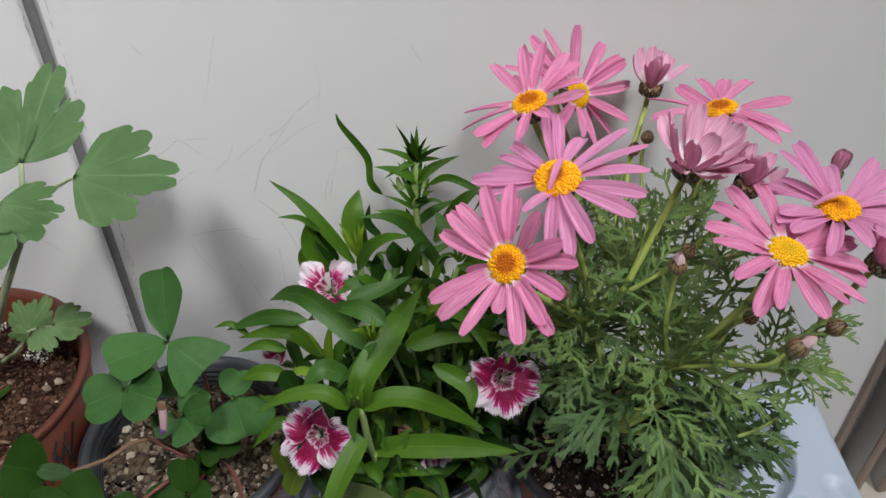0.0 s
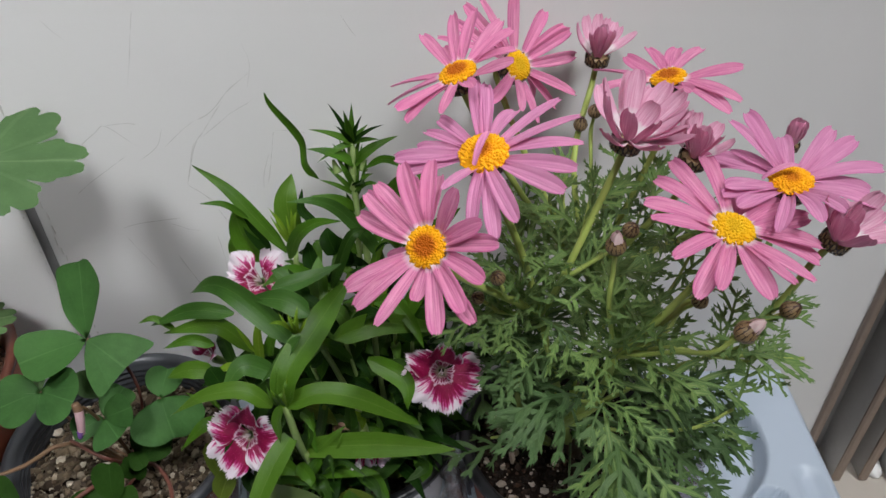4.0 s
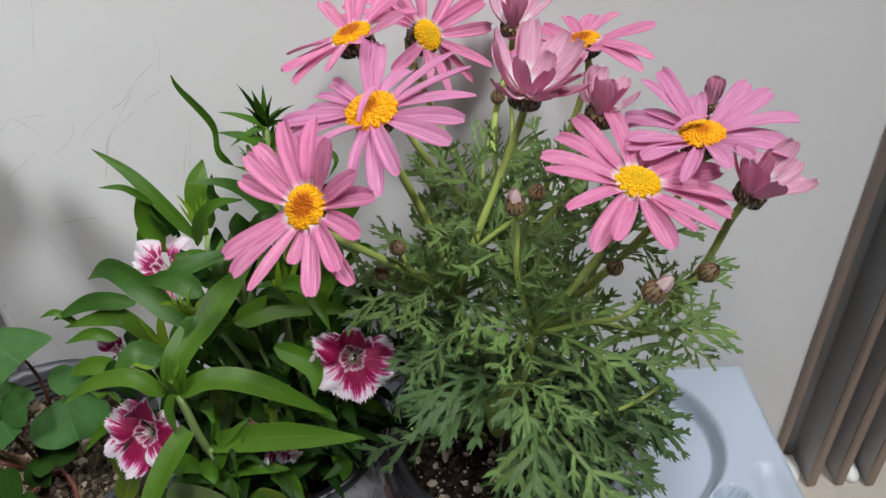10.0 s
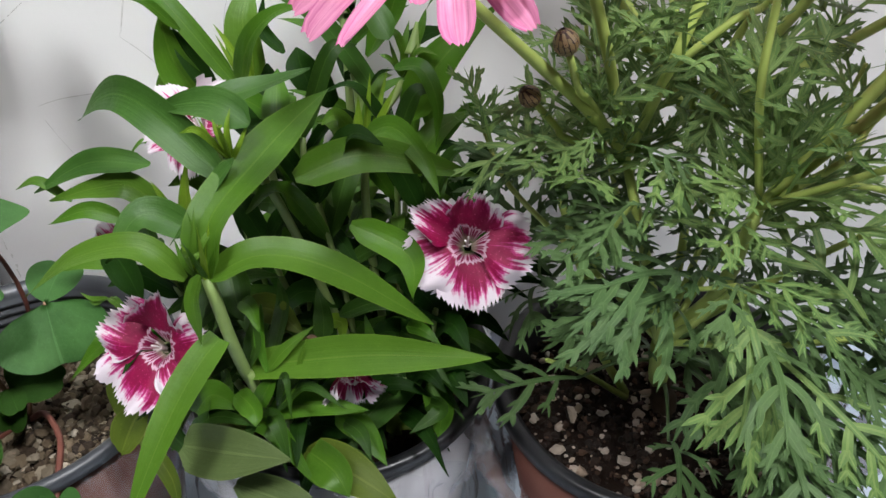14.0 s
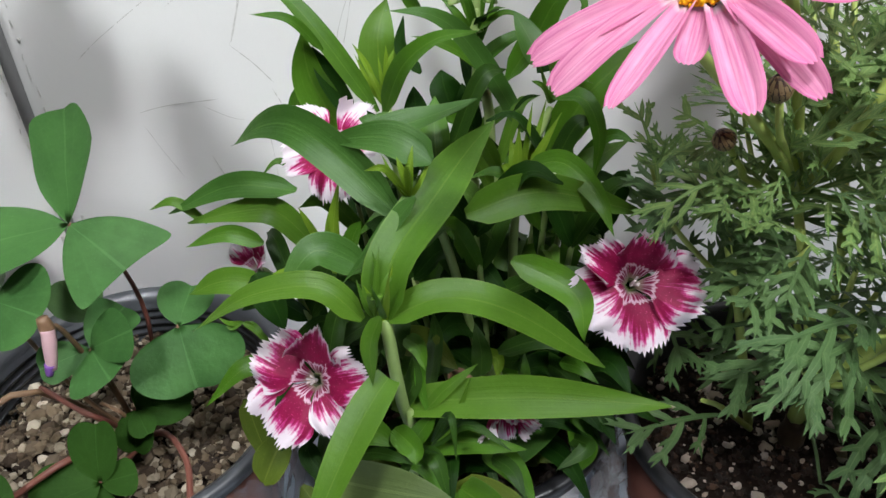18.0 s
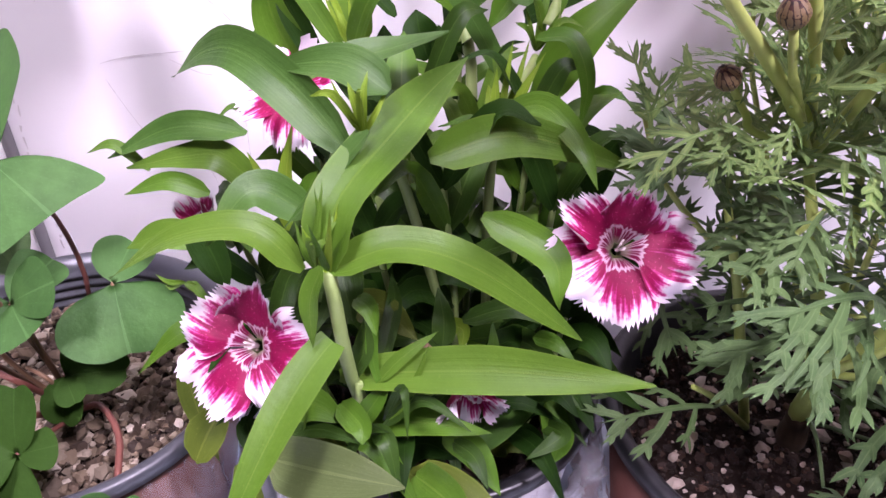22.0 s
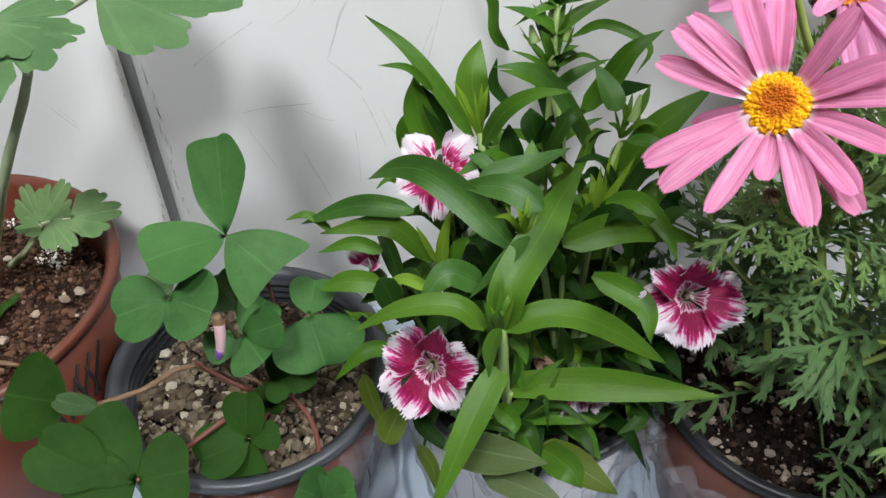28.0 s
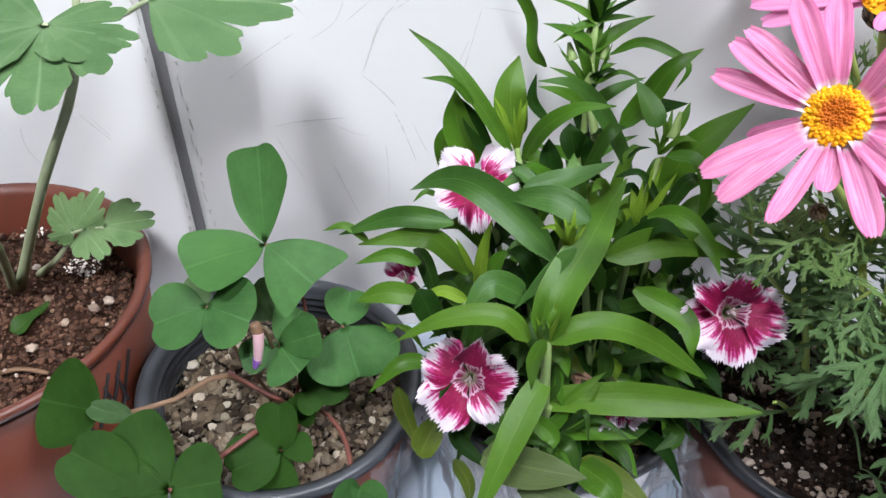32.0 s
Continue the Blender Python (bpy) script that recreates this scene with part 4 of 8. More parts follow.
def petal_mesh(name, material, length, width, droop, lift, twist, seed, blunt=0.35, base_w=0.58, under=None):
    """A ray petal along +y: two grooves, a blunt notched tip, bent along its length; with an underside of its own where one is given."""
    n, across = 12, 8
    rnd = random.Random(seed)
    verts, uvs, faces = [], [], []
    y, z, angle = 0.0, 0.0, lift
    k1 = rnd.uniform(0.6, 1.4)
    lean, wavy = rnd.uniform(-0.10, 0.10), rnd.uniform(0, 6)
    for i in range(n + 1):
        v = i / n
        w = width * 0.5 * (base_w + (1 - base_w) * math.sin(math.pi / 2 * min(1, v / 0.62)) ** 1.1)
        if v > 0.72:
            w *= math.sqrt(max(0.0, 1 - ((v - 0.72) / 0.28) ** 2 * (1 - blunt * 0.45)))
        for k in range(across + 1):
            u = k / across
            x = 2 * u - 1
            groove = 0.085 * width * math.cos(2.6 * math.pi * x) * math.sin(math.pi * min(1, 0.08 + 0.86 * v)) ** 0.7
            trough = 0.24 * width * x * x * (1 - 0.5 * v) + 0.04 * width * x * math.sin(5 * v + wavy)
            tw = twist * v
            notch = -0.030 * length * abs(math.cos(1.5 * math.pi * x)) * (1 if i == n else 0)
            verts.append((x * w * math.cos(tw) + lean * length * v * v, y + notch, z + groove + trough + x * w * math.sin(tw)))
            uvs.append((u, v))
        angle -= droop / n * (0.5 + k1 * v)
        y += length / n * math.cos(angle)
        z += length / n * math.sin(angle)
    m = across + 1
    for i in range(n):
        for k in range(across):
            faces.append((i * m + k, i * m + k + 1, (i + 1) * m + k + 1, (i + 1) * m + k))
    if under is None:
        return mesh_of(name, verts, faces, material, uvs)
    top = len(faces)
    b = len(verts)
    verts += [(p[0], p[1], p[2] - 0.00022) for p in verts]
    faces += [tuple(b + q for q in reversed(f)) for f in faces]
    me = mesh_of(name, verts, faces, material, uvs * 2)
    me.materials.append(under)
    me.polygons.foreach_set("material_index", [0] * top + [1] * top)
    return me


def petal_set(material, length, width, droops, lift):
    return [petal_mesh("petal", material, length, width, d, lift, tw, s) for s, (d, tw) in enumerate(droops)]


def disc_mesh(r, height, material, seed, florets=260):
    """The flower's heart: a low dome studded with small florets in a spiral."""
    verts, uvs, faces = [], [], []
    rings, steps = 7, 28
    verts.append((0, 0, height * 0.75))
    uvs.append((0, 0))
    for i in range(1, rings + 1):
        f = i / rings
        for k in range(steps):
            a = 2 * math.pi * k / steps
            h = height * (0.75 + 0.55 * f - 1.3 * f ** 3.2)
            verts.append((r * f * math.cos(a), r * f * math.sin(a), h))
            uvs.append((0, f))
    for k in range(steps):
        faces.append((0, 1 + k, 1 + (k + 1) % steps))
        for i in range(rings - 1):
            p, q = 1 + i * steps + k, 1 + i * steps + (k + 1) % steps
            faces.append((p, p + steps, q + steps, q))
    rnd = random.Random(seed)
    for j in range(florets):
        f = math.sqrt((j + 0.5) / florets) * 0.98
        a = j * 2.39996
        h = height * (0.75 + 0.55 * f - 1.3 * f ** 3.2)
        s = r * (0.050 + 0.024 * f) * rnd.uniform(0.8, 1.2)
        a += rnd.uniform(-0.18, 0.18)
        cx, cy = r * f * math.cos(a), r * f * math.sin(a)
        out = Vector((math.cos(a) * f, math.sin(a) * f, 1.1)).normalized()
        b = len(verts)
        side = out.orthogonal().normalized()
        other = out.cross(side)
        for lvl, (rr, hh) in enumerate(((1.0, -0.2), (0.95, 0.9), (0.55, 1.5))):
            for q in range(6):
                t = q * math.pi / 3
                p = Vector((cx, cy, h)) + (side * math.cos(t) + other * math.sin(t)) * s * rr + out * s * hh
                verts.append(p)
                uvs.append((lvl / 3, f))
        for lvl in range(2):
            for q in range(6):
                c, d = b + lvl * 6 + q, b + lvl * 6 + (q + 1) % 6
                faces.append((c, d, d + 6, c + 6))
        faces.append(tuple(range(b + 12, b + 18)))
    return mesh_of("disc", verts, faces, material, uvs)


def bract_cup(r, height, rows=3, count=12):
    """The scaly green cup under a flower head, its mouth at z = 0."""
    verts, uvs, faces = [], [], []
    for k, (rr, z) in enumerate(((0.25, -height), (0.75, -height * 0.8), (1.0, -height * 0.4), (0.95, 0.0), (0.3, -0.001))):
        for q in range(20):
            a = 2 * math.pi * q / 20
            verts.append((r * rr * math.cos(a), r * rr * math.sin(a), z))
            uvs.append((0.5, 0.3))
    for k in range(4):
        for q in range(20):
            a, b = k * 20 + q, k * 20 + (q + 1) % 20
            faces.append((a, b, b + 20, a + 20))
    for row in range(rows):
        for q in range(count):
            a = 2 * math.pi * (q + 0.5 * row) / count
            c, s = math.cos(a), math.sin(a)
            z0, z1 = -height * (0.95 - 0.22 * row), -height * (0.45 - 0.36 * row)
            r0, r1 = r * (0.55 + 0.22 * row), r * (1.04 + 0.02 * row)
            w = r * 0.26
            b = len(verts)
            for v, (rad, z, ww) in enumerate(((r0 * 1.05, z0, 0.7), (r1 * 1.06, (z0 + z1) / 2, 1.0), (r1 * 1.03, z1, 0.25))):
                for u in (-1, 0, 1):
                    bulge = rad + (0.05 * r if u == 0 else 0)
                    verts.append((c * bulge - s * u * w * ww, s * bulge + c * u * w * ww, z))
                    uvs.append((0.5 + 0.5 * u, v / 2))
            for v in range(2):
                for u in range(2):
                    p = b + v * 3 + u
                    faces.append((p, p + 1, p + 4, p + 3))
    return mesh_of("bract_cup", verts, faces, MAT_BRACT, uvs)


daisy = thing("daisy_plant", "pink daisy plant with feathery green leaves in a pot", "plant", at=(DAISY_POT[0], DAISY_POT[1], 0.08))
DAISY_SHIFT = Matrix.Translation((-DAISY_POT[0], -DAISY_POT[1], -0.08))


def stem(parent, shift, points, r0, r1, material, name="stem", sides=8, n=12, label=""):
    return part(name, tube(name, [shift @ Vector(p) for p in points], r0, r1, material, sides, n, 0.15), parent, label)


BRACTS = bract_cup(0.0068, 0.007)
BENDS5 = ((0.15, 0.25), (0.40, -0.30), (-0.05, 0.40), (0.60, 0.10), (0.30, -0.5))
SETS = {
    "fresh": petal_set(MAT_PETAL, 0.026, 0.0066, BENDS5, 0.10),
    "white": petal_set(MAT_PETAL_WHITE, 0.026, 0.0070, BENDS5, 0.10),
    "old": petal_set(MAT_PETAL_OLD, 0.026, 0.0064, ((0.4, 0.3), (0.65, -0.35), (0.25, 0.5), (0.8, 0.0), (0.5, -0.6)), 0.22),
    "cup": [petal_mesh("petal", MAT_PETAL_CUP, 0.026, 0.0082, d, 0.0, tw, s, base_w=0.5, under=MAT_PETAL_DUSKY) for s, (d, tw) in enumerate(((-0.45, 0.1), (-0.25, -0.2), (-0.6, 0.2), (-0.1, 0.1)))],
}
DISC_CACHE = {}


def facing(at, normal, scale=1.0):
    """A pose whose z axis looks along normal and whose x axis stays level."""
    n = Vector(normal).normalized()
    x = Vector((0, 0, 1)).cross(n).normalized()
    turn = Matrix((x, n.cross(x), n)).transposed().to_4x4()
    return Matrix.Translation(at) @ turn @ Matrix.Scale(scale, 4)


def set_petal(head, mesh, angle, length, pitch, root, drop, wide, inv=1.0):
    """Fix a petal so that it reaches the given length and pitch, in degrees, from the flower's middle."""
    tip = mesh.vertices[12 * 9 + 4].co
    bend, own = math.atan2(tip.z, tip.y), math.hypot(tip.y, tip.z)
    p = math.radians(pitch)
    out, up = length * math.cos(p) - root, length * math.sin(p) - drop
    size = math.hypot(out, up) / own
    m = Matrix.Rotation(math.radians(angle) - math.pi / 2, 4, "Z") @ Matrix.Translation((0, root * inv, drop * inv)) @ Matrix.Rotation(math.atan2(up, out) - bend, 4, "X")
    part("petal", mesh, head, "", m @ Matrix.Diagonal((wide * inv, size * inv, size * inv, 1)))


def daisy_flower(at, normal, petals, kind, disc_r, disc_mat, seed, label, wide=1.0):
    """An open daisy: disc, bracts, and petals by angle, length in millimetres and pitch."""
    rnd = random.Random(seed)
    key = (disc_mat.name, seed % 2)
    if key not in DISC_CACHE:
        DISC_CACHE[key] = disc_mesh(0.0085, 0.0026, disc_mat, seed)
    head = part("flower_head", DISC_CACHE[key], daisy, label, DAISY_SHIFT @ facing(at, normal, disc_r / 0.0085))
    inv = 0.0085 / disc_r
    part("bract_cup", BRACTS, head, "", Matrix.Translation((0, 0, -0.0012)) @ Matrix.Scale(inv * 1.05, 4))
    for k, (angle, length, pitch) in enumerate(petals):
        set_petal(head, SETS[kind][rnd.randrange(5)], angle, length / 1000, pitch, disc_r * 0.84, -0.0004 - 0.0006 * (k % 3), wide * rnd.uniform(0.90, 1.10), inv)
    return head


def cup_flower(at, normal, petals, seed, label, size=1.0, inner=0, wide=1.0):
    """A half-open daisy: petals standing up from the scaly cup, with a few short ones inside."""
    rnd = random.Random(seed)
    head = part("flower_head", BRACTS, daisy, label, DAISY_SHIFT @ facing(at, normal, size))
    reach = max(p[1] for p in petals)
    more = [(rnd.uniform(0, 360), reach * rnd.uniform(0.6, 0.8), rnd.uniform(62, 84)) for _ in range(inner)]
    for k, (angle, length, pitch) in enumerate(list(petals) + more):
        set_petal(head, SETS["cup"][rnd.randrange(4)], angle, length / 1000, pitch, 0.0038 if pitch < 60 else 0.002, 0.0004 * (k % 3), wide * rnd.uniform(0.9, 1.1), 1 / size)
    return head


def bud(at, normal, size, seed, pink=False, label="closed scaly brown-green flower bud"):
    bm = bmesh.new()
    bmesh.ops.create_uvsphere(bm, u_segments=16, v_segments=10, radius=1)
    core = [(v.co.copy()) for v in bm.verts]
    fs = [tuple(v.index for v in f.verts) for f in bm.faces]
    bm.free()
    squeeze = lambda z: 1 - 0.30 * max(0.0, z)
    verts, uvs, faces = [Vector((c.x * squeeze(c.z), c.y * squeeze(c.z), c.z * 1.10)) for c in core], [(0.5, 0.3)] * len(core), list(fs)
    for row in range(4):
        for q in range(7):
            a, lat0, lat1 = 2 * math.pi * (q + 0.5 * row) / 7, -1.2 + 0.45 * row, -0.15 + 0.48 * row
            b = len(verts)
            for v in range(4):
                lat = lat0 + (lat1 - lat0) * v / 3
                wide = (0.40, 0.46, 0.38, 0.10)[v]
                for u in (-1, 0, 1):
                    r = 1.04 + 0.02 * row + (0.07 if u == 0 else 0.0) + 0.05 * (v == 3)
                    th = a + u * wide / max(0.35, math.cos(lat))
                    thin = squeeze(math.sin(lat))
                    verts.append(Vector((r * thin * math.cos(lat) * math.cos(th), r * thin * math.cos(lat) * math.sin(th), r * 1.12 * math.sin(lat))))
                    uvs.append((0.5 + 0.5 * u, v / 3))
            for v in range(3):
                for u in range(2):
                    p = b + v * 3 + u
                    faces.append((p, p + 1, p + 4, p + 3))
    me = mesh_of("bud", verts, faces, MAT_BRACT, uvs)
    head = part("bud", me, daisy, label, DAISY_SHIFT @ aim(at, normal, seed, size * 0.64))
    if pink:
        for k in range(8):
            a = k * 2.39996
            out, top = 0.62 - 0.05 * k, 1.75 + 0.08 * (k % 3)
            rows = [(out, 0.45, 0.34), (out * 0.96, 0.95, 0.42), (out * 0.72, 1.40, 0.34), (out * 0.30, top, 0.10)]
            verts = [Vector((r * math.cos(a) - u * w * math.sin(a), r * math.sin(a) + u * w * math.cos(a), z)) - Vector((math.cos(a), math.sin(a), 0)) * (0.20 * w if u else 0) for r, z, w in rows for u in (-1, 0, 1)]
            faces = [(3 * i + u, 3 * i + u + 1, 3 * i + u + 4, 3 * i + u + 3) for i in range(3) for u in range(2)]
            part("petal", mesh_of("petal", verts, faces, MAT_BUD_TIP, [(0.5 + 0.5 * u, 0.2 + 0.25 * i) for i in range(4) for u in (-1, 0, 1)]), head, "whitish pink petal tip", Matrix.Diagonal((1.2, 1.2, 1.15, 1)))
    return head


# heads of the open flowers
HEADS = [((0.0265, 0.2408, 0.2769), (-0.408, -0.600, 0.688)), ((0.0497, 0.2763, 0.2954), (-0.190, -0.267, 0.945)), ((0.0407, 0.3205, 0.3089), (-0.316, -0.077, 0.946)),
         ((0.0715, 0.3662, 0.2902), (0.587, -0.561, 0.584)), ((0.1416, 0.3471, 0.2914), (-0.255, 0.051, 0.966)), ((0.1467, 0.2516, 0.2742), (0.080, -0.180, 0.981)),
         ((0.1773, 0.2765, 0.2793), (-0.116, -0.092, 0.989))]
daisy_flower(*HEADS[0], [(-180, 34.5, -4), (-148, 24.6, -27), (-132, 36.3, 4), (-118, 36.2, 5), (-91, 34.9, 16), (-51, 34.5, 11), (-33, 34.5, -1), (-29, 31.5, 12), (-2, 30.3, 13), (24, 31.2, 10), (38, 28.2, 20), (-72, 21.0, 8),
                         (64, 28.5, 28), (112, 31.3, -18), (113, 34.5, -6), (128, 31.7, -11), (130, 34.5, 3), (150, 34.5, 0), (165, 34.5, 2)],
             "white", 0.0082, MAT_DISC_RING, 1, "open pink daisy with an orange-hearted yellow disc")
daisy_flower(*HEADS[1], [(-171, 33.0, -12), (-155, 38.5, -6), (-147, 35.5, -11), (-82, 30.9, 22), (-68, 38.5, 2), (-53, 38.5, -8), (-43, 38.5, 3), (-10, 38.5, 1), (6, 38.5, 3), (35, 39.2, -3), (47, 40.2, 8),
                         (69, 38.5, 5), (98, 32.1, -13), (116, 38.5, 1), (128, 40.6, 3), (160, 33.7, -8), (175, 33.6, -9)],
             "old", 0.0100, MAT_DISC_OLD, 2, "ageing mauve-pink daisy with a broad orange disc")
daisy_flower(*HEADS[2], [(-178, 30.6, -3), (-169, 38.1, 7), (-127, 34.0, -5), (-106, 34.0, -7), (-61, 34.0, 8), (-57, 34.0, -1), (-24, 30.8, 4), (3, 24.6, 12), (44, 28.6, 10), (110, 30.6, -12), (118, 34.0, 0),
                         (125, 36.8, 3), (149, 38.1, 12), (165, 38.1, 13)],
             "fresh", 0.0083, MAT_DISC_RING, 3, "open pink daisy tilted to one side")
daisy_flower(*HEADS[3], [(-162, 34.0, 8), (-136, 28.7, 18), (-100, 30.0, 5), (-59, 26.5, -27), (-53, 34.0, -9), (-44, 37.0, 6), (-17, 38.1, 7), (8, 38.1, 11), (14, 38.1, 8), (32, 36.0, 4), (79, 34.7, 16), (99, 37.8, -1),
                         (108, 38.6, -9), (119, 37.5, -17), (129, 41.5, -22)],
             "fresh", 0.0076, MAT_DISC_YELLOW, 4, "open pink daisy close to the wall")
daisy_flower(*HEADS[4], [(-170, 35.8, 2), (-142, 35.3, 2), (-113, 37.0, 7), (-81, 33.7, 3), (-12, 24.2, 11), (24, 26.5, 8), (42, 37.0, -13), (54, 37.0, -10), (79, 33.0, 2), (152, 33.0, -2), (174, 33.0, -1)],
             "fresh", 0.0083, MAT_DISC_RING, 5, "flat open pink daisy with few petals", 1.15)
daisy_flower(*HEADS[5], [(-172, 36.5, 9), (-147, 38.6, -4), (-137, 36.5, 6), (-112, 36.5, 5), (-94, 36.5, 15), (-79, 36.5, 10), (-36, 36.5, -11), (-30, 36.5, -6), (-11, 36.5, -4), (13, 33.2, -5), (31, 31.6, -8),
                         (50, 32.2, -7), (73, 40.1, 5), (97, 38.9, 5), (113, 36.5, 1), (145, 36.5, 8), (166, 36.5, 13)],
             "white", 0.0084, MAT_DISC_YELLOW, 6, "large open pink daisy with a white ring round its disc", 1.1)
daisy_flower(*HEADS[6], [(-175, 38.0, -9), (-172, 34.2, -13), (-110, 32.4, 16), (-107, 33.8, 11), (-93, 32.8, 10), (-62, 34.8, 5), (-39, 31.9, 11), (-19, 31.7, 15), (20, 33.0, -6), (45, 34.1, -15), (58, 38.0, -2), (78, 38.0, 3),
                         (94, 38.0, 4), (131, 34.3, -5), (152, 42.6, 8), (164, 42.0, 6), (173, 34.2, -8)],
             "old", 0.0087, MAT_DISC_OLD, 7, "open mauve-pink daisy with an orange disc", 1.1)
# two flowers carry a petal folded across the disc
for at, normal, turn in (((0.0500, 0.2763, 0.2980), (-0.19, -0.267, 0.945), 0.15), ((0.1740, 0.2765, 0.2820), (-0.116, -0.092, 0.989), -0.5)):
    part("folded_petal", petal_mesh("folded_petal", MAT_PETAL_OLD, 0.018, 0.0035, 1.5, 0.75, 0.3, 3), daisy, "petal folded over the disc", DAISY_SHIFT @ aim(at, normal, turn) @ Matrix.Translation((0, -0.010, 0.001)))

CUPS = [((0.1140, 0.3800, 0.2880), (0.05, -0.10, 1.0)), ((0.1090, 0.2850, 0.2960), (0.15, -0.15, 1.0)), ((0.1400, 0.2900, 0.2840), (0.10, -0.15, 1.0)),
        ((0.1945, 0.3180, 0.2720), (0.10, 0.0, 1.0)), ((0.1920, 0.2550, 0.2660), (0.30, -0.20, 1.0))]
cup_flower(*CUPS[0], [(-178, 15.8, 62), (-127, 18.9, 75), (-83, 18.9, 68), (-18, 21.8, 34), (26, 21.0, 25), (32, 21.0, 31), (49, 21.0, 36), (67, 21.0, 48), (94, 21.0, 45), (140, 20, 50)], 21, "half-open dusky pink daisy", 0.80, 4, 0.75)
cup_flower(*CUPS[1], [(-179, 22.0, 31), (-167, 22.0, 61), (-123, 27.5, 34), (-111, 22.0, 55), (-85, 27.5, 42), (-76, 27.5, 32), (-66, 27.5, 52), (-18, 28.0, 48), (-16, 27.5, 34), (6, 27.5, 43), (24, 27.5, 22), (46, 27.5, 55),
                      (54, 27.5, 42), (73, 27.5, 16), (110, 27.0, 50), (156, 27.5, 54)], 22, "cupped pink daisy with pale petal bases", 0.85, 2)
cup_flower(*CUPS[2], [(-159, 15.8, 78), (-82, 17.5, 63), (-47, 17.5, 45), (15, 17.5, 37), (27, 17.5, 10), (66, 17.9, 49), (76, 17.5, 8), (79, 18.8, 44), (138, 17.5, 64), (169, 17.5, 72)], 23, "half-open dusky pink daisy", 0.82, 5, 0.85)
cup_flower(*CUPS[3], [(a, 12.0, 74 + a % 9) for a in range(0, 360, 40)], 24, "barely open pink daisy bud", 0.55, 3, 0.5)
cup_flower(*CUPS[4], [(-153, 21.5, 48), (-71, 22.1, 42), (-42, 21.5, 19), (-23, 21.5, 32), (-2, 23.2, 59), (-1, 21.5, 28), (13, 21.5, 12), (15, 21.5, -6), (115, 21.5, 45), (150, 20, 52), (172, 17.2, 60)], 25, "cupped pink daisy leaning outwards", 0.8, 2)

BUDS = [
    ((0.1050, 0.3600, 0.2600), (0.1, 0.0, 1.0), 0.0052, False), ((0.1130, 0.3660, 0.2640), (0.0, -0.2, 1.0), 0.0052, False),
    ((0.1130, 0.2720, 0.2590), (0.2, -0.4, 0.9), 0.0052, False), ((0.1020, 0.2530, 0.2660), (-0.1, -0.2, 1.0), 0.0060, True),
    ((0.1500, 0.2240, 0.2450), (0.55, -0.15, 0.8), 0.0066, True), ((0.1780, 0.2460, 0.2350), (0.6, -0.2, 0.7), 0.0058, False),
    ((0.1440, 0.2570, 0.2310), (0.3, -0.4, 0.8), 0.0052, False), ((0.0560, 0.2620, 0.2420), (-0.3, -0.2, 0.9), 0.0048, False),
    ((0.0480, 0.2680, 0.2250), (-0.5, -0.3, 0.7), 0.0044, False),
]
for k, (at, normal, size, pink) in enumerate(BUDS):
    bud(at, normal, size, k, pink, "scaly bud with a pale pink tip" if pink else "closed scaly brown-green flower bud")

# trunk, main branches and flower stalks
ROOT, FORK, LEFT_NODE, RIGHT_NODE, BACK_NODE = (0.109, 0.290, 0.078), (0.094, 0.265, 0.138), (0.080, 0.286, 0.196), (0.112, 0.258, 0.195), (0.110, 0.320, 0.190)
stem(daisy, DAISY_SHIFT, [ROOT, (0.105, 0.284, 0.094), (0.100, 0.276, 0.110)], 0.0056, 0.0034, MAT_TRUNK, "trunk", 10, label="brown woody base")
stem(daisy, DAISY_SHIFT, [(0.100, 0.277, 0.108), (0.096, 0.269, 0.124), FORK], 0.0033, 0.0030, MAT_STEM_DAISY)
stem(daisy, DAISY_SHIFT, [FORK, (0.088, 0.275, 0.165), LEFT_NODE], 0.0023, 0.0015, MAT_STEM_DAISY)
stem(daisy, DAISY_SHIFT, [FORK, (0.108, 0.262, 0.162), RIGHT_NODE], 0.0029, 0.0019, MAT_STEM_DAISY)
stem(daisy, DAISY_SHIFT, [FORK, (0.104, 0.290, 0.160), BACK_NODE], 0.0017, 0.0013, MAT_STEM_DAISY)
stem(daisy, DAISY_SHIFT, [FORK, (0.125, 0.272, 0.155), (0.160, 0.270, 0.180), (0.205, 0.264, 0.185)], 0.0016, 0.0009, MAT_STEM_DAISY)
stem(daisy, DAISY_SHIFT, [(0.0950, 0.2970, 0.0800), (0.0750, 0.2720, 0.1310), (0.0680, 0.2760, 0.1590), (0.0600, 0.2800, 0.1850)], 0.0018, 0.0012, MAT_STEM_DAISY)
stem(daisy, DAISY_SHIFT, [(0.0940, 0.2930, 0.0820), (0.0700, 0.2720, 0.1180), (0.0559, 0.2561, 0.1389)], 0.0012, 0.0008, MAT_STEM_DAISY)
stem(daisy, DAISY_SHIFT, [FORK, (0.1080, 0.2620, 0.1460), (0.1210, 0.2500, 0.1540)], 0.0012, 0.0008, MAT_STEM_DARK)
N9 = (0.086, 0.274, 0.229)


STALKS = []


def stalk(start, mid, end, normal, drop=0.0045, r=0.0015):
    n = Vector(normal).normalized()
    e = Vector(end) - n * drop
    stem(daisy, DAISY_SHIFT, [start, mid, e - n * 0.012, e], r * 1.15, r, MAT_STEM_DAISY, "flower_stalk")
    STALKS.append([start, mid, e - n * 0.012, e])


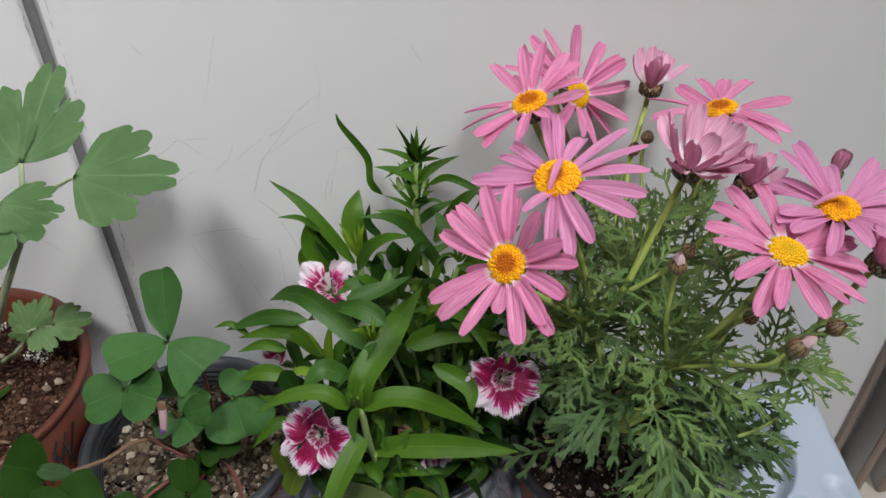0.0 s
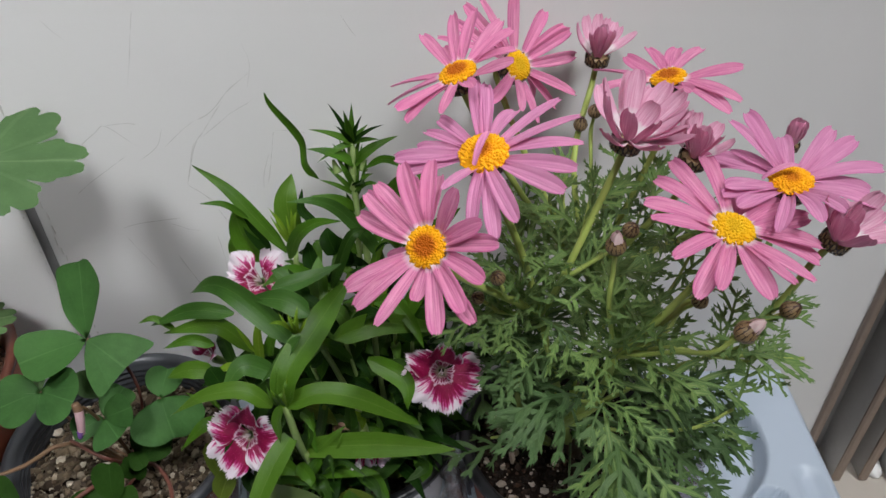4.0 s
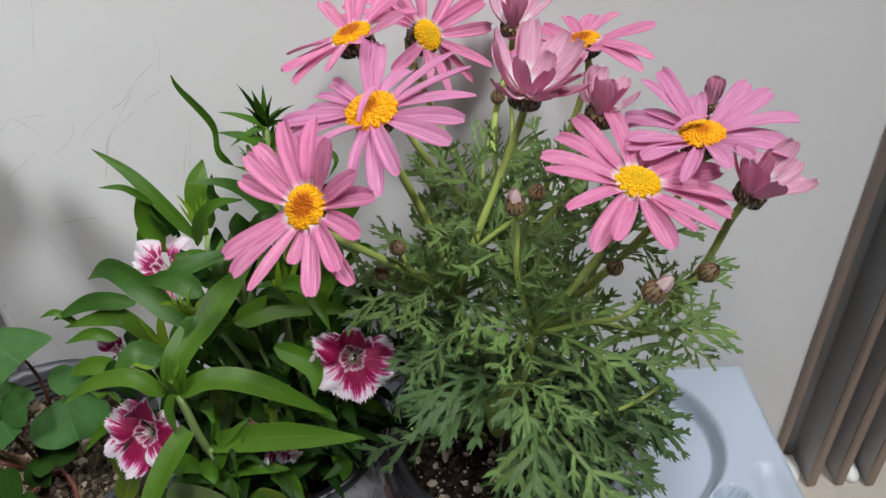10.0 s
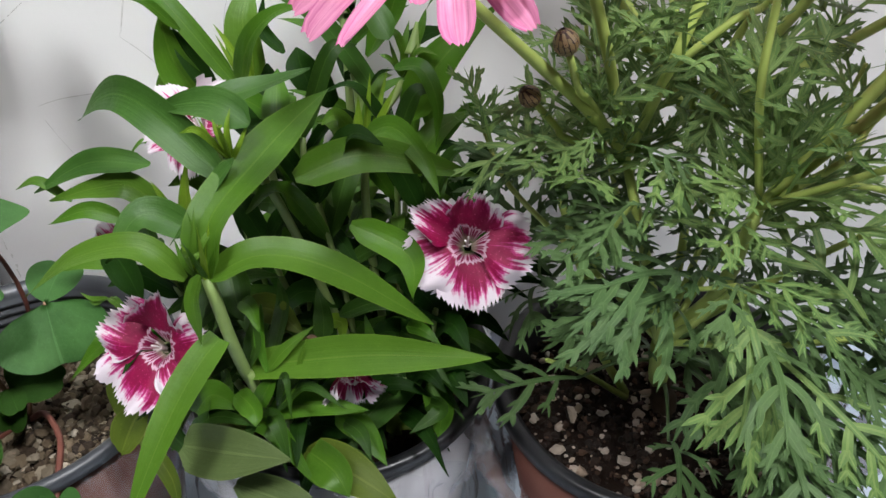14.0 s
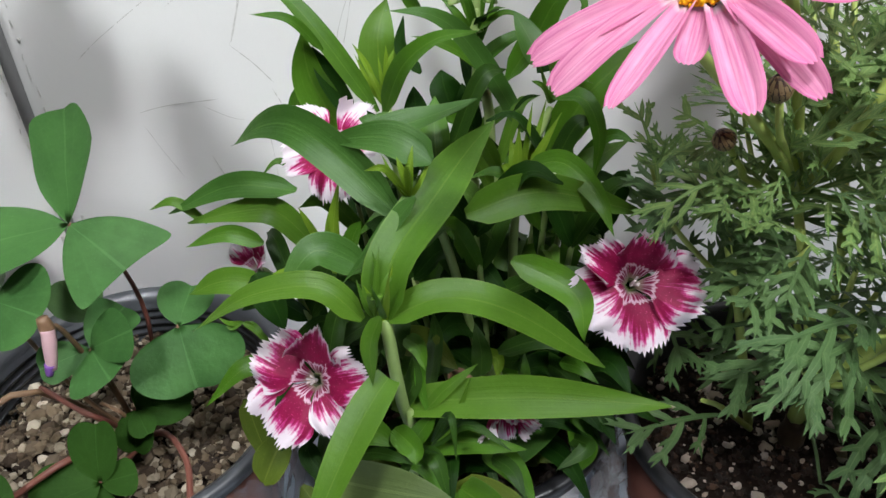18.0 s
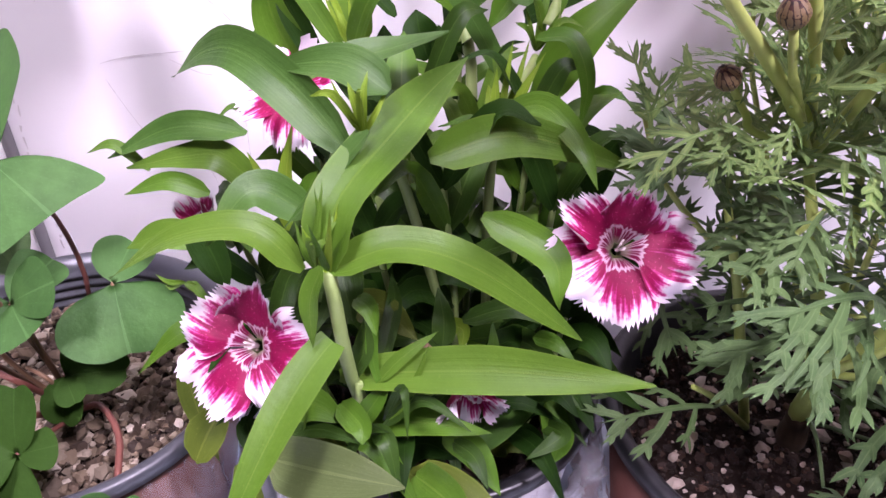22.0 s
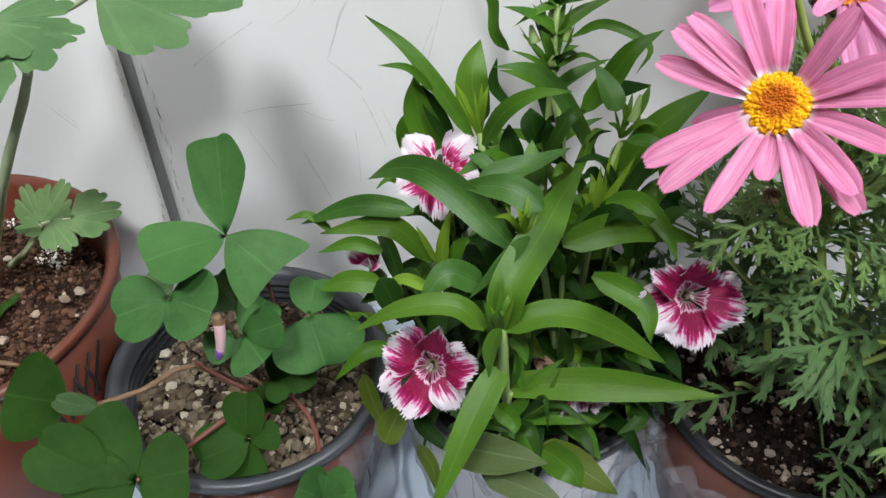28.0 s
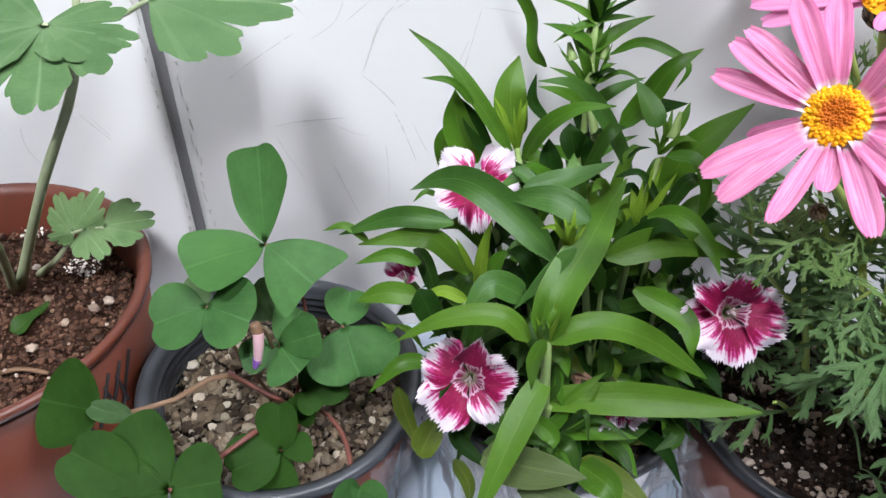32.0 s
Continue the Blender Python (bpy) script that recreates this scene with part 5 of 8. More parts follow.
stalk(LEFT_NODE, (0.062, 0.270, 0.222), HEADS[0][0], (0.0, -0.5, 0.85))
stalk(LEFT_NODE, (0.068, 0.283, 0.240), HEADS[1][0], HEADS[1][1])
stalk(BACK_NODE, (0.072, 0.318, 0.245), HEADS[2][0], HEADS[2][1])
stalk(BACK_NODE, (0.082, 0.350, 0.235), HEADS[3][0], HEADS[3][1])
stalk(BACK_NODE, (0.135, 0.340, 0.240), HEADS[4][0], HEADS[4][1])
stalk(RIGHT_NODE, (0.132, 0.254, 0.232), HEADS[5][0], HEADS[5][1])
stalk(RIGHT_NODE, (0.155, 0.268, 0.235), HEADS[6][0], HEADS[6][1])
stalk(BACK_NODE, (0.102, 0.352, 0.240), CUPS[0][0], CUPS[0][1])
stalk(LEFT_NODE, N9, CUPS[1][0], CUPS[1][1])
stalk(BACK_NODE, (0.138, 0.306, 0.245), CUPS[2][0], CUPS[2][1])
stalk(BACK_NODE, (0.175, 0.308, 0.240), CUPS[3][0], CUPS[3][1])
stalk((0.160, 0.270, 0.180), (0.180, 0.262, 0.220), CUPS[4][0], CUPS[4][1])
for k, (start, mid) in enumerate(((BACK_NODE, (0.096, 0.340, 0.225)), (BACK_NODE, (0.112, 0.350, 0.230)), (N9, (0.100, 0.272, 0.243)), (RIGHT_NODE, (0.104, 0.255, 0.230)),
                                  (RIGHT_NODE, (0.132, 0.242, 0.215)), ((0.160, 0.270, 0.180), (0.172, 0.254, 0.208)), (RIGHT_NODE, (0.130, 0.256, 0.210)), (LEFT_NODE, (0.066, 0.272, 0.220)), (LEFT_NODE, (0.060, 0.276, 0.208)))):
    stalk(start, mid, BUDS[k][0], BUDS[k][1], BUDS[k][2] * 0.8, 0.0010)


LEAF_LENGTH = 0.045


def cut_leaf_mesh(droop, seed, pairs=3, material=MAT_DAISY_LEAF):
    """A cut daisy leaf along +y: a winged midrib with pairs of strap-like lobes, each with teeth along its sides."""
    rnd = random.Random(seed)
    length = LEAF_LENGTH
    verts, uvs, faces = [], [], []
    side, bow = rnd.uniform(0.05, 0.45), rnd.uniform(9.0, 16.0)

    def height(x, y):
        f = y / length
        return length * (0.30 * f - (0.30 + droop) * f * f) + side * abs(x) - bow * x * x

    def strap(x, y, heading, size, w, bend, rows, low, dip=0.0):
        """A narrow blade with a sunken middle and a short point; gives the points along its middle line."""
        line, ring = [], []
        for i in range(rows + 1):
            f = i / rows
            q = (0.62 + 0.38 * math.sin(math.pi * min(1, f * 1.25))) if f < 0.72 else max(0.04, (1.0 - f) / 0.28) * 0.86
            c, n = math.cos(heading), math.sin(heading)
            row = []
            for k in (-1, 0, 1):
                px, py = x + c * k * q * w, y - n * k * q * w
                verts.append((px, py, height(px, py) - low - dip * f * f * size - (0.16 * w if k == 0 else 0)))
                uvs.append((0.5 + 0.5 * k, f))
                row.append(len(verts) - 1)
            ring.append(row)
            line.append((x, y, heading))
            x, y, heading = x + n * size / rows, y + c * size / rows, heading + bend / rows
        for i in range(rows):
            for k in range(2):
                faces.append((ring[i][k], ring[i][k + 1], ring[i + 1][k + 1], ring[i + 1][k]))
        return line

    def lobe(x, y, heading, size, w, layer, q):
        dip, low = rnd.uniform(-0.15, 0.30), 0.00008 * layer
        line = strap(x, y, heading, size, w, -0.45 * q * rnd.uniform(0.2, 1.2), 7, low, dip)
        for f, k in ((3, -1), (3, 1), (5, 1), (5, -1)):
            if rnd.random() < 0.80:
                tx, ty, th = line[f]
                strap(tx, ty, th + k * rnd.uniform(0.45, 0.80), size * rnd.uniform(0.20, 0.36), w * rnd.uniform(0.55, 0.80), -0.25 * k, 3, low + 0.00006 + dip * (f / 7) ** 2 * size)

    sway = rnd.uniform(-0.35, 0.35)
    line = strap(0, 0, -sway * 0.4, length * 0.94, 0.00105, sway, 12, 0.0)
    for k in range(pairs):
        f = 0.32 + 0.46 * k / max(1, pairs - 1)
        for q in (-1, 1):
            x, y, heading = line[int(12 * f + rnd.uniform(0, 1.2))]
            size = length * (0.40, 0.44, 0.33, 0.24)[k + (4 - pairs if pairs < 3 else 0)] * rnd.uniform(0.75, 1.15)
            lobe(x, y, heading + q * rnd.uniform(0.70, 1.10) * (1.0 - 0.10 * k), size, 0.00125 * rnd.uniform(0.8, 1.2), 1 + k, q)
    for f, q in ((10, -1), (10, 1)):
        x, y, heading = line[f]
        strap(x, y, heading + q * rnd.uniform(0.4, 0.7), length * rnd.uniform(0.10, 0.18), 0.0011, 0.0, 3, 0.0004)
    return mesh_of("leaf", verts, faces, material, uvs)


LEAF_SHAPES = ((0.05, 3), (0.25, 3), (0.45, 3), (0.15, 3), (0.35, 2), (0.60, 4), (0.10, 2), (0.30, 3), (0.50, 3), (0.20, 3))
# dark copies go low, pale copies high, as the light would fall
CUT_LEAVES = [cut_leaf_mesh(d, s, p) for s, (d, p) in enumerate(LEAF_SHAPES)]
YOUNG_LIT_LEAVES = [cut_leaf_mesh(d, s, p, MAT_DAISY_YOUNG_LIT) for s, (d, p) in enumerate(LEAF_SHAPES)]


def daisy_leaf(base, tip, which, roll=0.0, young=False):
    """A cut leaf from its base to its tip, its upper side tilted to the camera."""
    # young picks the copy painted lighter, as if in the light
    mesh = (YOUNG_LIT_LEAVES if young else CUT_LEAVES)[which % len(CUT_LEAVES)]
    base, way = Vector(base), Vector(tip) - Vector(base)
    end = max((v.co for v in mesh.vertices), key=lambda c: c.y)
    along = way.normalized()
    toward_camera = Vector((0, -0.35, 0.94)) if abs(along.dot(Vector((0, -0.35, 0.94)))) < 0.93 else Vector((0.3, -0.9, 0.3))
    x = along.cross(toward_camera).normalized()
    turn = Matrix((x, along, x.cross(along))).transposed().to_4x4()
    m = Matrix.Translation(base) @ turn @ Matrix.Rotation(roll, 4, "Y") @ Matrix.Rotation(-math.atan2(end.z, end.y), 4, "X") @ Matrix.Scale(way.length / math.hypot(end.y, end.z), 4)
    part("leaf", mesh, daisy, "", DAISY_SHIFT @ m)


def feather(at, heading, pitch, size, which, roll=0.0, young=True):
    reach = LEAF_LENGTH * 1.2 * size
    tip = Vector(at) + Vector((-math.sin(heading) * math.cos(pitch), math.cos(heading) * math.cos(pitch), math.sin(pitch))) * reach
    if (tip - Vector((0.031, 0.250, 0.172))).length < 0.036 and tip.y < 0.285 or tip.y > 0.400:
        return
    daisy_leaf(at, tip, which, roll, young)


def shoot(points, count, low, high, seed, first=0.15, tip_size=0.7, r=0.0012, draw=True):
    """A leafy side shoot: cut leaves set round it in a spiral, drooping below and upright at the tip."""
    rnd = random.Random(seed)
    if draw:
        stem(daisy, DAISY_SHIFT, points, r, r * 0.6, MAT_STEM_DAISY, "shoot")
    path = bezier(points, 40)
    count = round(count * 0.52)
    for k in range(count):
        f = first + (1 - first) * k / max(1, count - 1)
        p = path[int(f * 40)]
        pitch = math.radians(low + (high - low) * f + rnd.gauss(0, 9))
        size = (1.05 - (1.05 - tip_size) * f) * rnd.uniform(0.75, 1.15)
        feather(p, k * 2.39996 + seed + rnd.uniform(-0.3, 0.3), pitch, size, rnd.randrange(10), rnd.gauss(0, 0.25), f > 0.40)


shoot([FORK, (0.088, 0.275, 0.165), LEFT_NODE, (0.078, 0.288, 0.212)], 12, 10, 62, 1, first=0.3, draw=False)
shoot([FORK, (0.103, 0.262, 0.165), RIGHT_NODE, (0.113, 0.257, 0.210)], 12, 10, 62, 2, first=0.4, draw=False)
shoot([FORK, (0.104, 0.290, 0.160), BACK_NODE, (0.112, 0.325, 0.215)], 14, 0, 65, 3, first=0.3, draw=False)
shoot([FORK, (0.125, 0.272, 0.155), (0.160, 0.270, 0.180), (0.190, 0.266, 0.186)], 10, -10, 40, 4, first=0.4, draw=False, tip_size=0.6)
shoot([FORK, (0.070, 0.280, 0.160), (0.045, 0.287, 0.185), (0.036, 0.290, 0.205)], 10, 0, 60, 6, first=0.35)
shoot([FORK, (0.120, 0.290, 0.160), (0.148, 0.305, 0.190), (0.158, 0.310, 0.215)], 14, 5, 60, 8, first=0.3)
shoot([FORK, (0.085, 0.295, 0.165), (0.075, 0.325, 0.200), (0.072, 0.335, 0.225)], 13, 5, 65, 9, first=0.35)
shoot([FORK, (0.115, 0.300, 0.160), (0.132, 0.330, 0.195), (0.138, 0.340, 0.220)], 13, 5, 65, 10, first=0.3)
shoot([FORK, (0.125, 0.250, 0.150), (0.150, 0.240, 0.165), (0.165, 0.240, 0.178)], 8, -10, 45, 11, first=0.4)
shoot([N9, (0.095, 0.285, 0.245), (0.098, 0.290, 0.262)], 8, 20, 65, 12, tip_size=0.5)
for k, at in enumerate(((0.068, 0.278, 0.225), (0.130, 0.335, 0.225), (0.140, 0.300, 0.230), (0.088, 0.310, 0.228))):
    for q in range(3):
        feather(at, k * 1.3 + q * 2.1, math.radians(25 + 9 * q), 0.62, k + q)
# a skirt of leaves that hangs over the pot towards the front and the door
rnd = random.Random(53)
for k in range(30):
    a = math.radians(-95 + 165 * k / 29)
    rr = rnd.uniform(0.012, 0.034)
    at = Vector((0.112 + rr * math.cos(a), 0.262 + rr * math.sin(a), rnd.uniform(0.130, 0.172)))
    reach = Vector((math.cos(a + rnd.uniform(-0.3, 0.3)), math.sin(a + rnd.uniform(-0.3, 0.3)), rnd.uniform(-0.75, -0.05))) * rnd.uniform(0.034, 0.056)
    if (at + reach).x < 0.192:
        daisy_leaf(at, at + reach, rnd.randrange(10), rnd.gauss(0, 0.35))

# small leaves on the lower half of the flower stalks
rnd = random.Random(91)
for k, points in enumerate(STALKS):
    path = bezier([Vector(p) for p in points], 40)
    for q in range(2):
        feather(path[3 + 7 * q], k * 1.1 + q * 2.39996, math.radians(rnd.uniform(30, 62)), rnd.uniform(0.42, 0.66), rnd.randrange(10), rnd.gauss(0, 0.3))
# the largest low leaves, each from its stalk to its tip
for k, (base, tip) in enumerate((((0.110, 0.278, 0.134), (0.103, 0.216, 0.122)), ((0.099, 0.268, 0.153), (0.050, 0.244, 0.152)), ((0.099, 0.268, 0.151), (0.064, 0.226, 0.166)), ((0.074, 0.300, 0.188), (0.024, 0.277, 0.198)),
                                 ((0.090, 0.292, 0.172), (0.054, 0.244, 0.182)), ((0.104, 0.268, 0.140), (0.140, 0.224, 0.124)), ((0.100, 0.276, 0.128), (0.150, 0.250, 0.116)), ((0.097, 0.280, 0.120), (0.056, 0.256, 0.139)),
                                 ((0.104, 0.272, 0.142), (0.122, 0.214, 0.132)), ((0.108, 0.262, 0.160), (0.150, 0.232, 0.142)), ((0.112, 0.275, 0.135), (0.160, 0.268, 0.120)), ((0.100, 0.280, 0.125), (0.128, 0.248, 0.108)),
                                 ((0.096, 0.290, 0.120), (0.060, 0.300, 0.128)), ((0.102, 0.290, 0.125), (0.085, 0.325, 0.128)), ((0.106, 0.285, 0.130), (0.140, 0.315, 0.130)), ((0.088, 0.280, 0.150), (0.052, 0.262, 0.162)))):
    daisy_leaf(base, tip, k * 3 + 1, 0.3 * math.sin(k * 1.9))
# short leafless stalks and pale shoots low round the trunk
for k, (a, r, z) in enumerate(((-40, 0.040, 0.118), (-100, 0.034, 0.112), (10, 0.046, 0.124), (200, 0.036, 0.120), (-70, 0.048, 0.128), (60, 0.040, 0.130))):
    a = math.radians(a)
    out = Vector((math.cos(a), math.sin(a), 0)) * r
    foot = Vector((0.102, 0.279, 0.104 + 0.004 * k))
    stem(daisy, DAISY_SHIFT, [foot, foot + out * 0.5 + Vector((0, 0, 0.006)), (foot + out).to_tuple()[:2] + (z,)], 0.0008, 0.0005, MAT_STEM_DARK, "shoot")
    feather((foot + out).to_tuple()[:2] + (z,), a - math.pi / 2, 0.1, 0.8, k + 4, young=False)

# leaves of the outer rosettes, each from its node to its tip
FRONT_LEAVES = [
    ((0.110, 0.256, 0.192), (0.090, 0.232, 0.196)), ((0.109, 0.254, 0.189), (0.111, 0.238, 0.190)), ((0.114, 0.256, 0.199), (0.143, 0.222, 0.204)),
    ((0.126, 0.258, 0.189), (0.175, 0.240, 0.184)), ((0.126, 0.254, 0.191), (0.138, 0.225, 0.197)), ((0.110, 0.258, 0.195), (0.096, 0.262, 0.213)),
    ((0.111, 0.260, 0.196), (0.107, 0.268, 0.226)), ((0.114, 0.262, 0.194), (0.121, 0.272, 0.229)), ((0.115, 0.262, 0.194), (0.135, 0.268, 0.214)),
    ((0.112, 0.257, 0.196), (0.091, 0.240, 0.210)), ((0.107, 0.248, 0.175), (0.098, 0.205, 0.139)), ((0.107, 0.247, 0.175), (0.113, 0.206, 0.145)),
    ((0.107, 0.247, 0.176), (0.123, 0.225, 0.183)), ((0.108, 0.248, 0.175), (0.130, 0.218, 0.174)), ((0.121, 0.240, 0.154), (0.147, 0.208, 0.135)),
    ((0.140, 0.250, 0.129), (0.171, 0.238, 0.121)),
]
LOWER_LEAVES = [
    ((0.143, 0.250, 0.127), (0.164, 0.245, 0.139)), ((0.107, 0.247, 0.176), (0.093, 0.222, 0.174)), ((0.122, 0.245, 0.165), (0.138, 0.222, 0.153)),
    ((0.142, 0.250, 0.169), (0.162, 0.238, 0.156)), ((0.153, 0.255, 0.171), (0.177, 0.248, 0.154)), ((0.150, 0.255, 0.175), (0.177, 0.248, 0.165)),
    ((0.100, 0.256, 0.167), (0.051, 0.232, 0.180)), ((0.096, 0.256, 0.168), (0.051, 0.226, 0.174)), ((0.093, 0.254, 0.168), (0.064, 0.222, 0.167)),
    ((0.088, 0.254, 0.169), (0.080, 0.236, 0.170)), ((0.076, 0.268, 0.181), (0.051, 0.243, 0.184)), ((0.080, 0.268, 0.191), (0.064, 0.243, 0.185)),
    ((0.084, 0.266, 0.194), (0.075, 0.246, 0.192)), ((0.086, 0.266, 0.192), (0.097, 0.250, 0.189)), ((0.077, 0.272, 0.208), (0.094, 0.258, 0.204)),
    ((0.075, 0.270, 0.184), (0.054, 0.255, 0.200)),
]
LEFT_LEAVES = [
    ((0.060, 0.275, 0.209), (0.028, 0.262, 0.201)), ((0.058, 0.275, 0.206), (0.042, 0.258, 0.202)), ((0.060, 0.282, 0.217), (0.037, 0.270, 0.217)),
    ((0.056, 0.286, 0.217), (0.045, 0.290, 0.239)), ((0.069, 0.278, 0.213), (0.060, 0.262, 0.204)), ((0.090, 0.285, 0.216), (0.089, 0.300, 0.240)),
    ((0.094, 0.290, 0.244), (0.113, 0.300, 0.261)), ((0.093, 0.290, 0.216), (0.079, 0.305, 0.237)), ((0.075, 0.295, 0.213), (0.071, 0.310, 0.241)),
    ((0.098, 0.285, 0.222), (0.123, 0.280, 0.232)), ((0.098, 0.282, 0.221), (0.116, 0.268, 0.218)), ((0.104, 0.280, 0.222), (0.094, 0.262, 0.208)),
    ((0.158, 0.250, 0.224), (0.187, 0.240, 0.234)), ((0.160, 0.246, 0.224), (0.177, 0.236, 0.219)),
]
RIGHT_LEAVES = [
    ((0.156, 0.250, 0.221), (0.177, 0.244, 0.227)), ((0.155, 0.256, 0.197), (0.199, 0.244, 0.197)), ((0.169, 0.252, 0.197), (0.190, 0.242, 0.185)),
    ((0.174, 0.252, 0.197), (0.189, 0.250, 0.206)), ((0.172, 0.255, 0.222), (0.191, 0.250, 0.237)), ((0.138, 0.262, 0.206), (0.164, 0.252, 0.201)),
    ((0.143, 0.275, 0.212), (0.167, 0.285, 0.219)), ((0.129, 0.280, 0.205), (0.153, 0.290, 0.213)), ((0.133, 0.290, 0.210), (0.142, 0.305, 0.225)),
    ((0.111, 0.285, 0.215), (0.101, 0.295, 0.231)), ((0.069, 0.310, 0.244), (0.061, 0.320, 0.253)), ((0.084, 0.310, 0.243), (0.089, 0.325, 0.255)),
    ((0.119, 0.300, 0.247), (0.117, 0.312, 0.260)),
]
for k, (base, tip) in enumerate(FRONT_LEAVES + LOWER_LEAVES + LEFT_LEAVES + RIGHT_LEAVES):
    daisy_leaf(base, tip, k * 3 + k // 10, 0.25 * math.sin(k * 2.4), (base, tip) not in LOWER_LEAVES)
stem(daisy, DAISY_SHIFT, [RIGHT_NODE, (0.135, 0.257, 0.202), (0.155, 0.256, 0.197), (0.172, 0.252, 0.197)], 0.0012, 0.0007, MAT_STEM_DAISY, "shoot")
stem(daisy, DAISY_SHIFT, [FORK, (0.101, 0.256, 0.155), (0.107, 0.248, 0.175)], 0.0016, 0.0010, MAT_STEM_DAISY, "shoot")
stem(daisy, DAISY_SHIFT, [(0.107, 0.248, 0.175), (0.100, 0.253, 0.170), (0.088, 0.254, 0.169)], 0.0009, 0.0006, MAT_STEM_DAISY, "shoot")
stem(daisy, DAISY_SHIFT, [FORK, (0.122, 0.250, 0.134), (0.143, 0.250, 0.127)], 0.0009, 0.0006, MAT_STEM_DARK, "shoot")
stem(daisy, DAISY_SHIFT, [(0.070, 0.278, 0.150), (0.074, 0.272, 0.175), (0.080, 0.268, 0.191)], 0.0010, 0.0007, MAT_STEM_DAISY, "shoot")
rnd = random.Random(31)
for node, count, size in ((RIGHT_NODE, 8, 0.85), (LEFT_NODE, 9, 0.8), ((0.0600, 0.2800, 0.1850), 9, 0.8), (N9, 6, 0.7), (BACK_NODE, 10, 0.8), ((0.100, 0.268, 0.232), 7, 0.6), ((0.158, 0.310, 0.200), 8, 0.8), ((0.090, 0.330, 0.190), 8, 0.8)):
    for k in range(round(count * 0.55)):
        feather(node, k * 2.39996 + rnd.uniform(-0.3, 0.3), math.radians(rnd.uniform(-5, 38)), size * rnd.uniform(0.75, 1.15), rnd.randrange(10), rnd.gauss(0, 0.3))
for k, at in enumerate(((0.050, 0.300, 0.150), (0.060, 0.305, 0.130), (0.070, 0.285, 0.140), (0.085, 0.300, 0.130), (0.045, 0.310, 0.170), (0.075, 0.310, 0.160))):
    for q in range(3):
        feather(at, k * 0.9 + q * 2.09, math.radians(rnd.uniform(0, 40)), rnd.uniform(0.75, 1.0), k + q, rnd.gauss(0, 0.3), young=False)

# ---- the red and white dianthus ----
dianthus = thing("dianthus_plant", "dianthus plant with lance-shaped leaves and red-and-white flowers", "plant", at=(PINK_POT[0], PINK_POT[1], 0.082))
PINK_SHIFT = Matrix.Translation((-PINK_POT[0], -PINK_POT[1], -0.082))
BRIGHT = MAT_DIANTHUS_BRIGHT
GREEN, BLUE, DARK_SHADED, YELLOW, OLIVE, SHADED = MAT_DIANTHUS, MAT_DIANTHUS_BLUE, MAT_DIANTHUS_DARK_SHADED, MAT_YELLOW_LEAF, MAT_OLIVE_LEAF, MAT_DIANTHUS_SHADED


def leaf(base, tip, width, material=GREEN, arch=0.2, roll=0.0, fold=0.25, **more):
    return part("leaf", strip("leaf", PINK_SHIFT @ Vector(base), PINK_SHIFT @ Vector(tip), width, material, arch, roll, fold, **more), dianthus)


def pstem(*points, r0=0.0019, r1=0.0015):
    return stem(dianthus, PINK_SHIFT, points, r0, r1, MAT_STEM_DIANTHUS)


# front shoot
N1 = (-0.0400, 0.2400, 0.1860)
pstem((-0.030, 0.270, 0.080), (-0.033, 0.252, 0.120), (-0.037, 0.242, 0.150), N1, r0=0.0021, r1=0.0018)
leaf((-0.0400, 0.2380, 0.1660), (-0.0650, 0.1960, 0.1270), 0.0120, BRIGHT, arch=0.16, roll=-10)
for k in range(6):
    a = k * 1.05
    leaf(N1, (N1[0] + 0.005 * math.cos(a), N1[1] + 0.005 * math.sin(a), N1[2] + 0.012 + 0.004 * (k % 3)), 0.0022, YELLOW if k % 2 else GREEN, arch=0.0, shape=grass, n=6)


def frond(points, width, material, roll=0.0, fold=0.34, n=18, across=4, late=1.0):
    """A strap leaf along a curved spine: channelled, arching, tapered at its tip, its face turned to the camera."""
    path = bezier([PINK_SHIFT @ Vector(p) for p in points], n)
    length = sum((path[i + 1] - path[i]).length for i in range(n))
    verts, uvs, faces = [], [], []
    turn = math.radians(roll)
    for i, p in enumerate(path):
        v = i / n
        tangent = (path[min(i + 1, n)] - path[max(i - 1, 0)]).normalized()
        toward_camera = Vector((-0.05, -0.62, 0.78))
        right = tangent.cross(toward_camera)
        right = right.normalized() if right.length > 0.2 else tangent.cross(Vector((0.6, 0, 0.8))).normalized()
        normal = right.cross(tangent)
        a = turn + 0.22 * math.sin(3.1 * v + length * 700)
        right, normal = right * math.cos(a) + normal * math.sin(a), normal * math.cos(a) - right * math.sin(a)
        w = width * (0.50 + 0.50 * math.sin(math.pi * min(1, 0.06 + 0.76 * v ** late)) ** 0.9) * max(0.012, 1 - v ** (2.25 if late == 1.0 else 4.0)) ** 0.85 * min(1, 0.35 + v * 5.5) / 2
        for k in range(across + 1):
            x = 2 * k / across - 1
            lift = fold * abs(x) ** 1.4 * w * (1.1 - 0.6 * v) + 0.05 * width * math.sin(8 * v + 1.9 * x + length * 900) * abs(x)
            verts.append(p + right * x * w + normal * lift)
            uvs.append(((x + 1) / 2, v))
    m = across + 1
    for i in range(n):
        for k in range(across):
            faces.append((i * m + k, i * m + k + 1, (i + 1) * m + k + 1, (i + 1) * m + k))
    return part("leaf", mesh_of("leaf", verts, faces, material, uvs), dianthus)


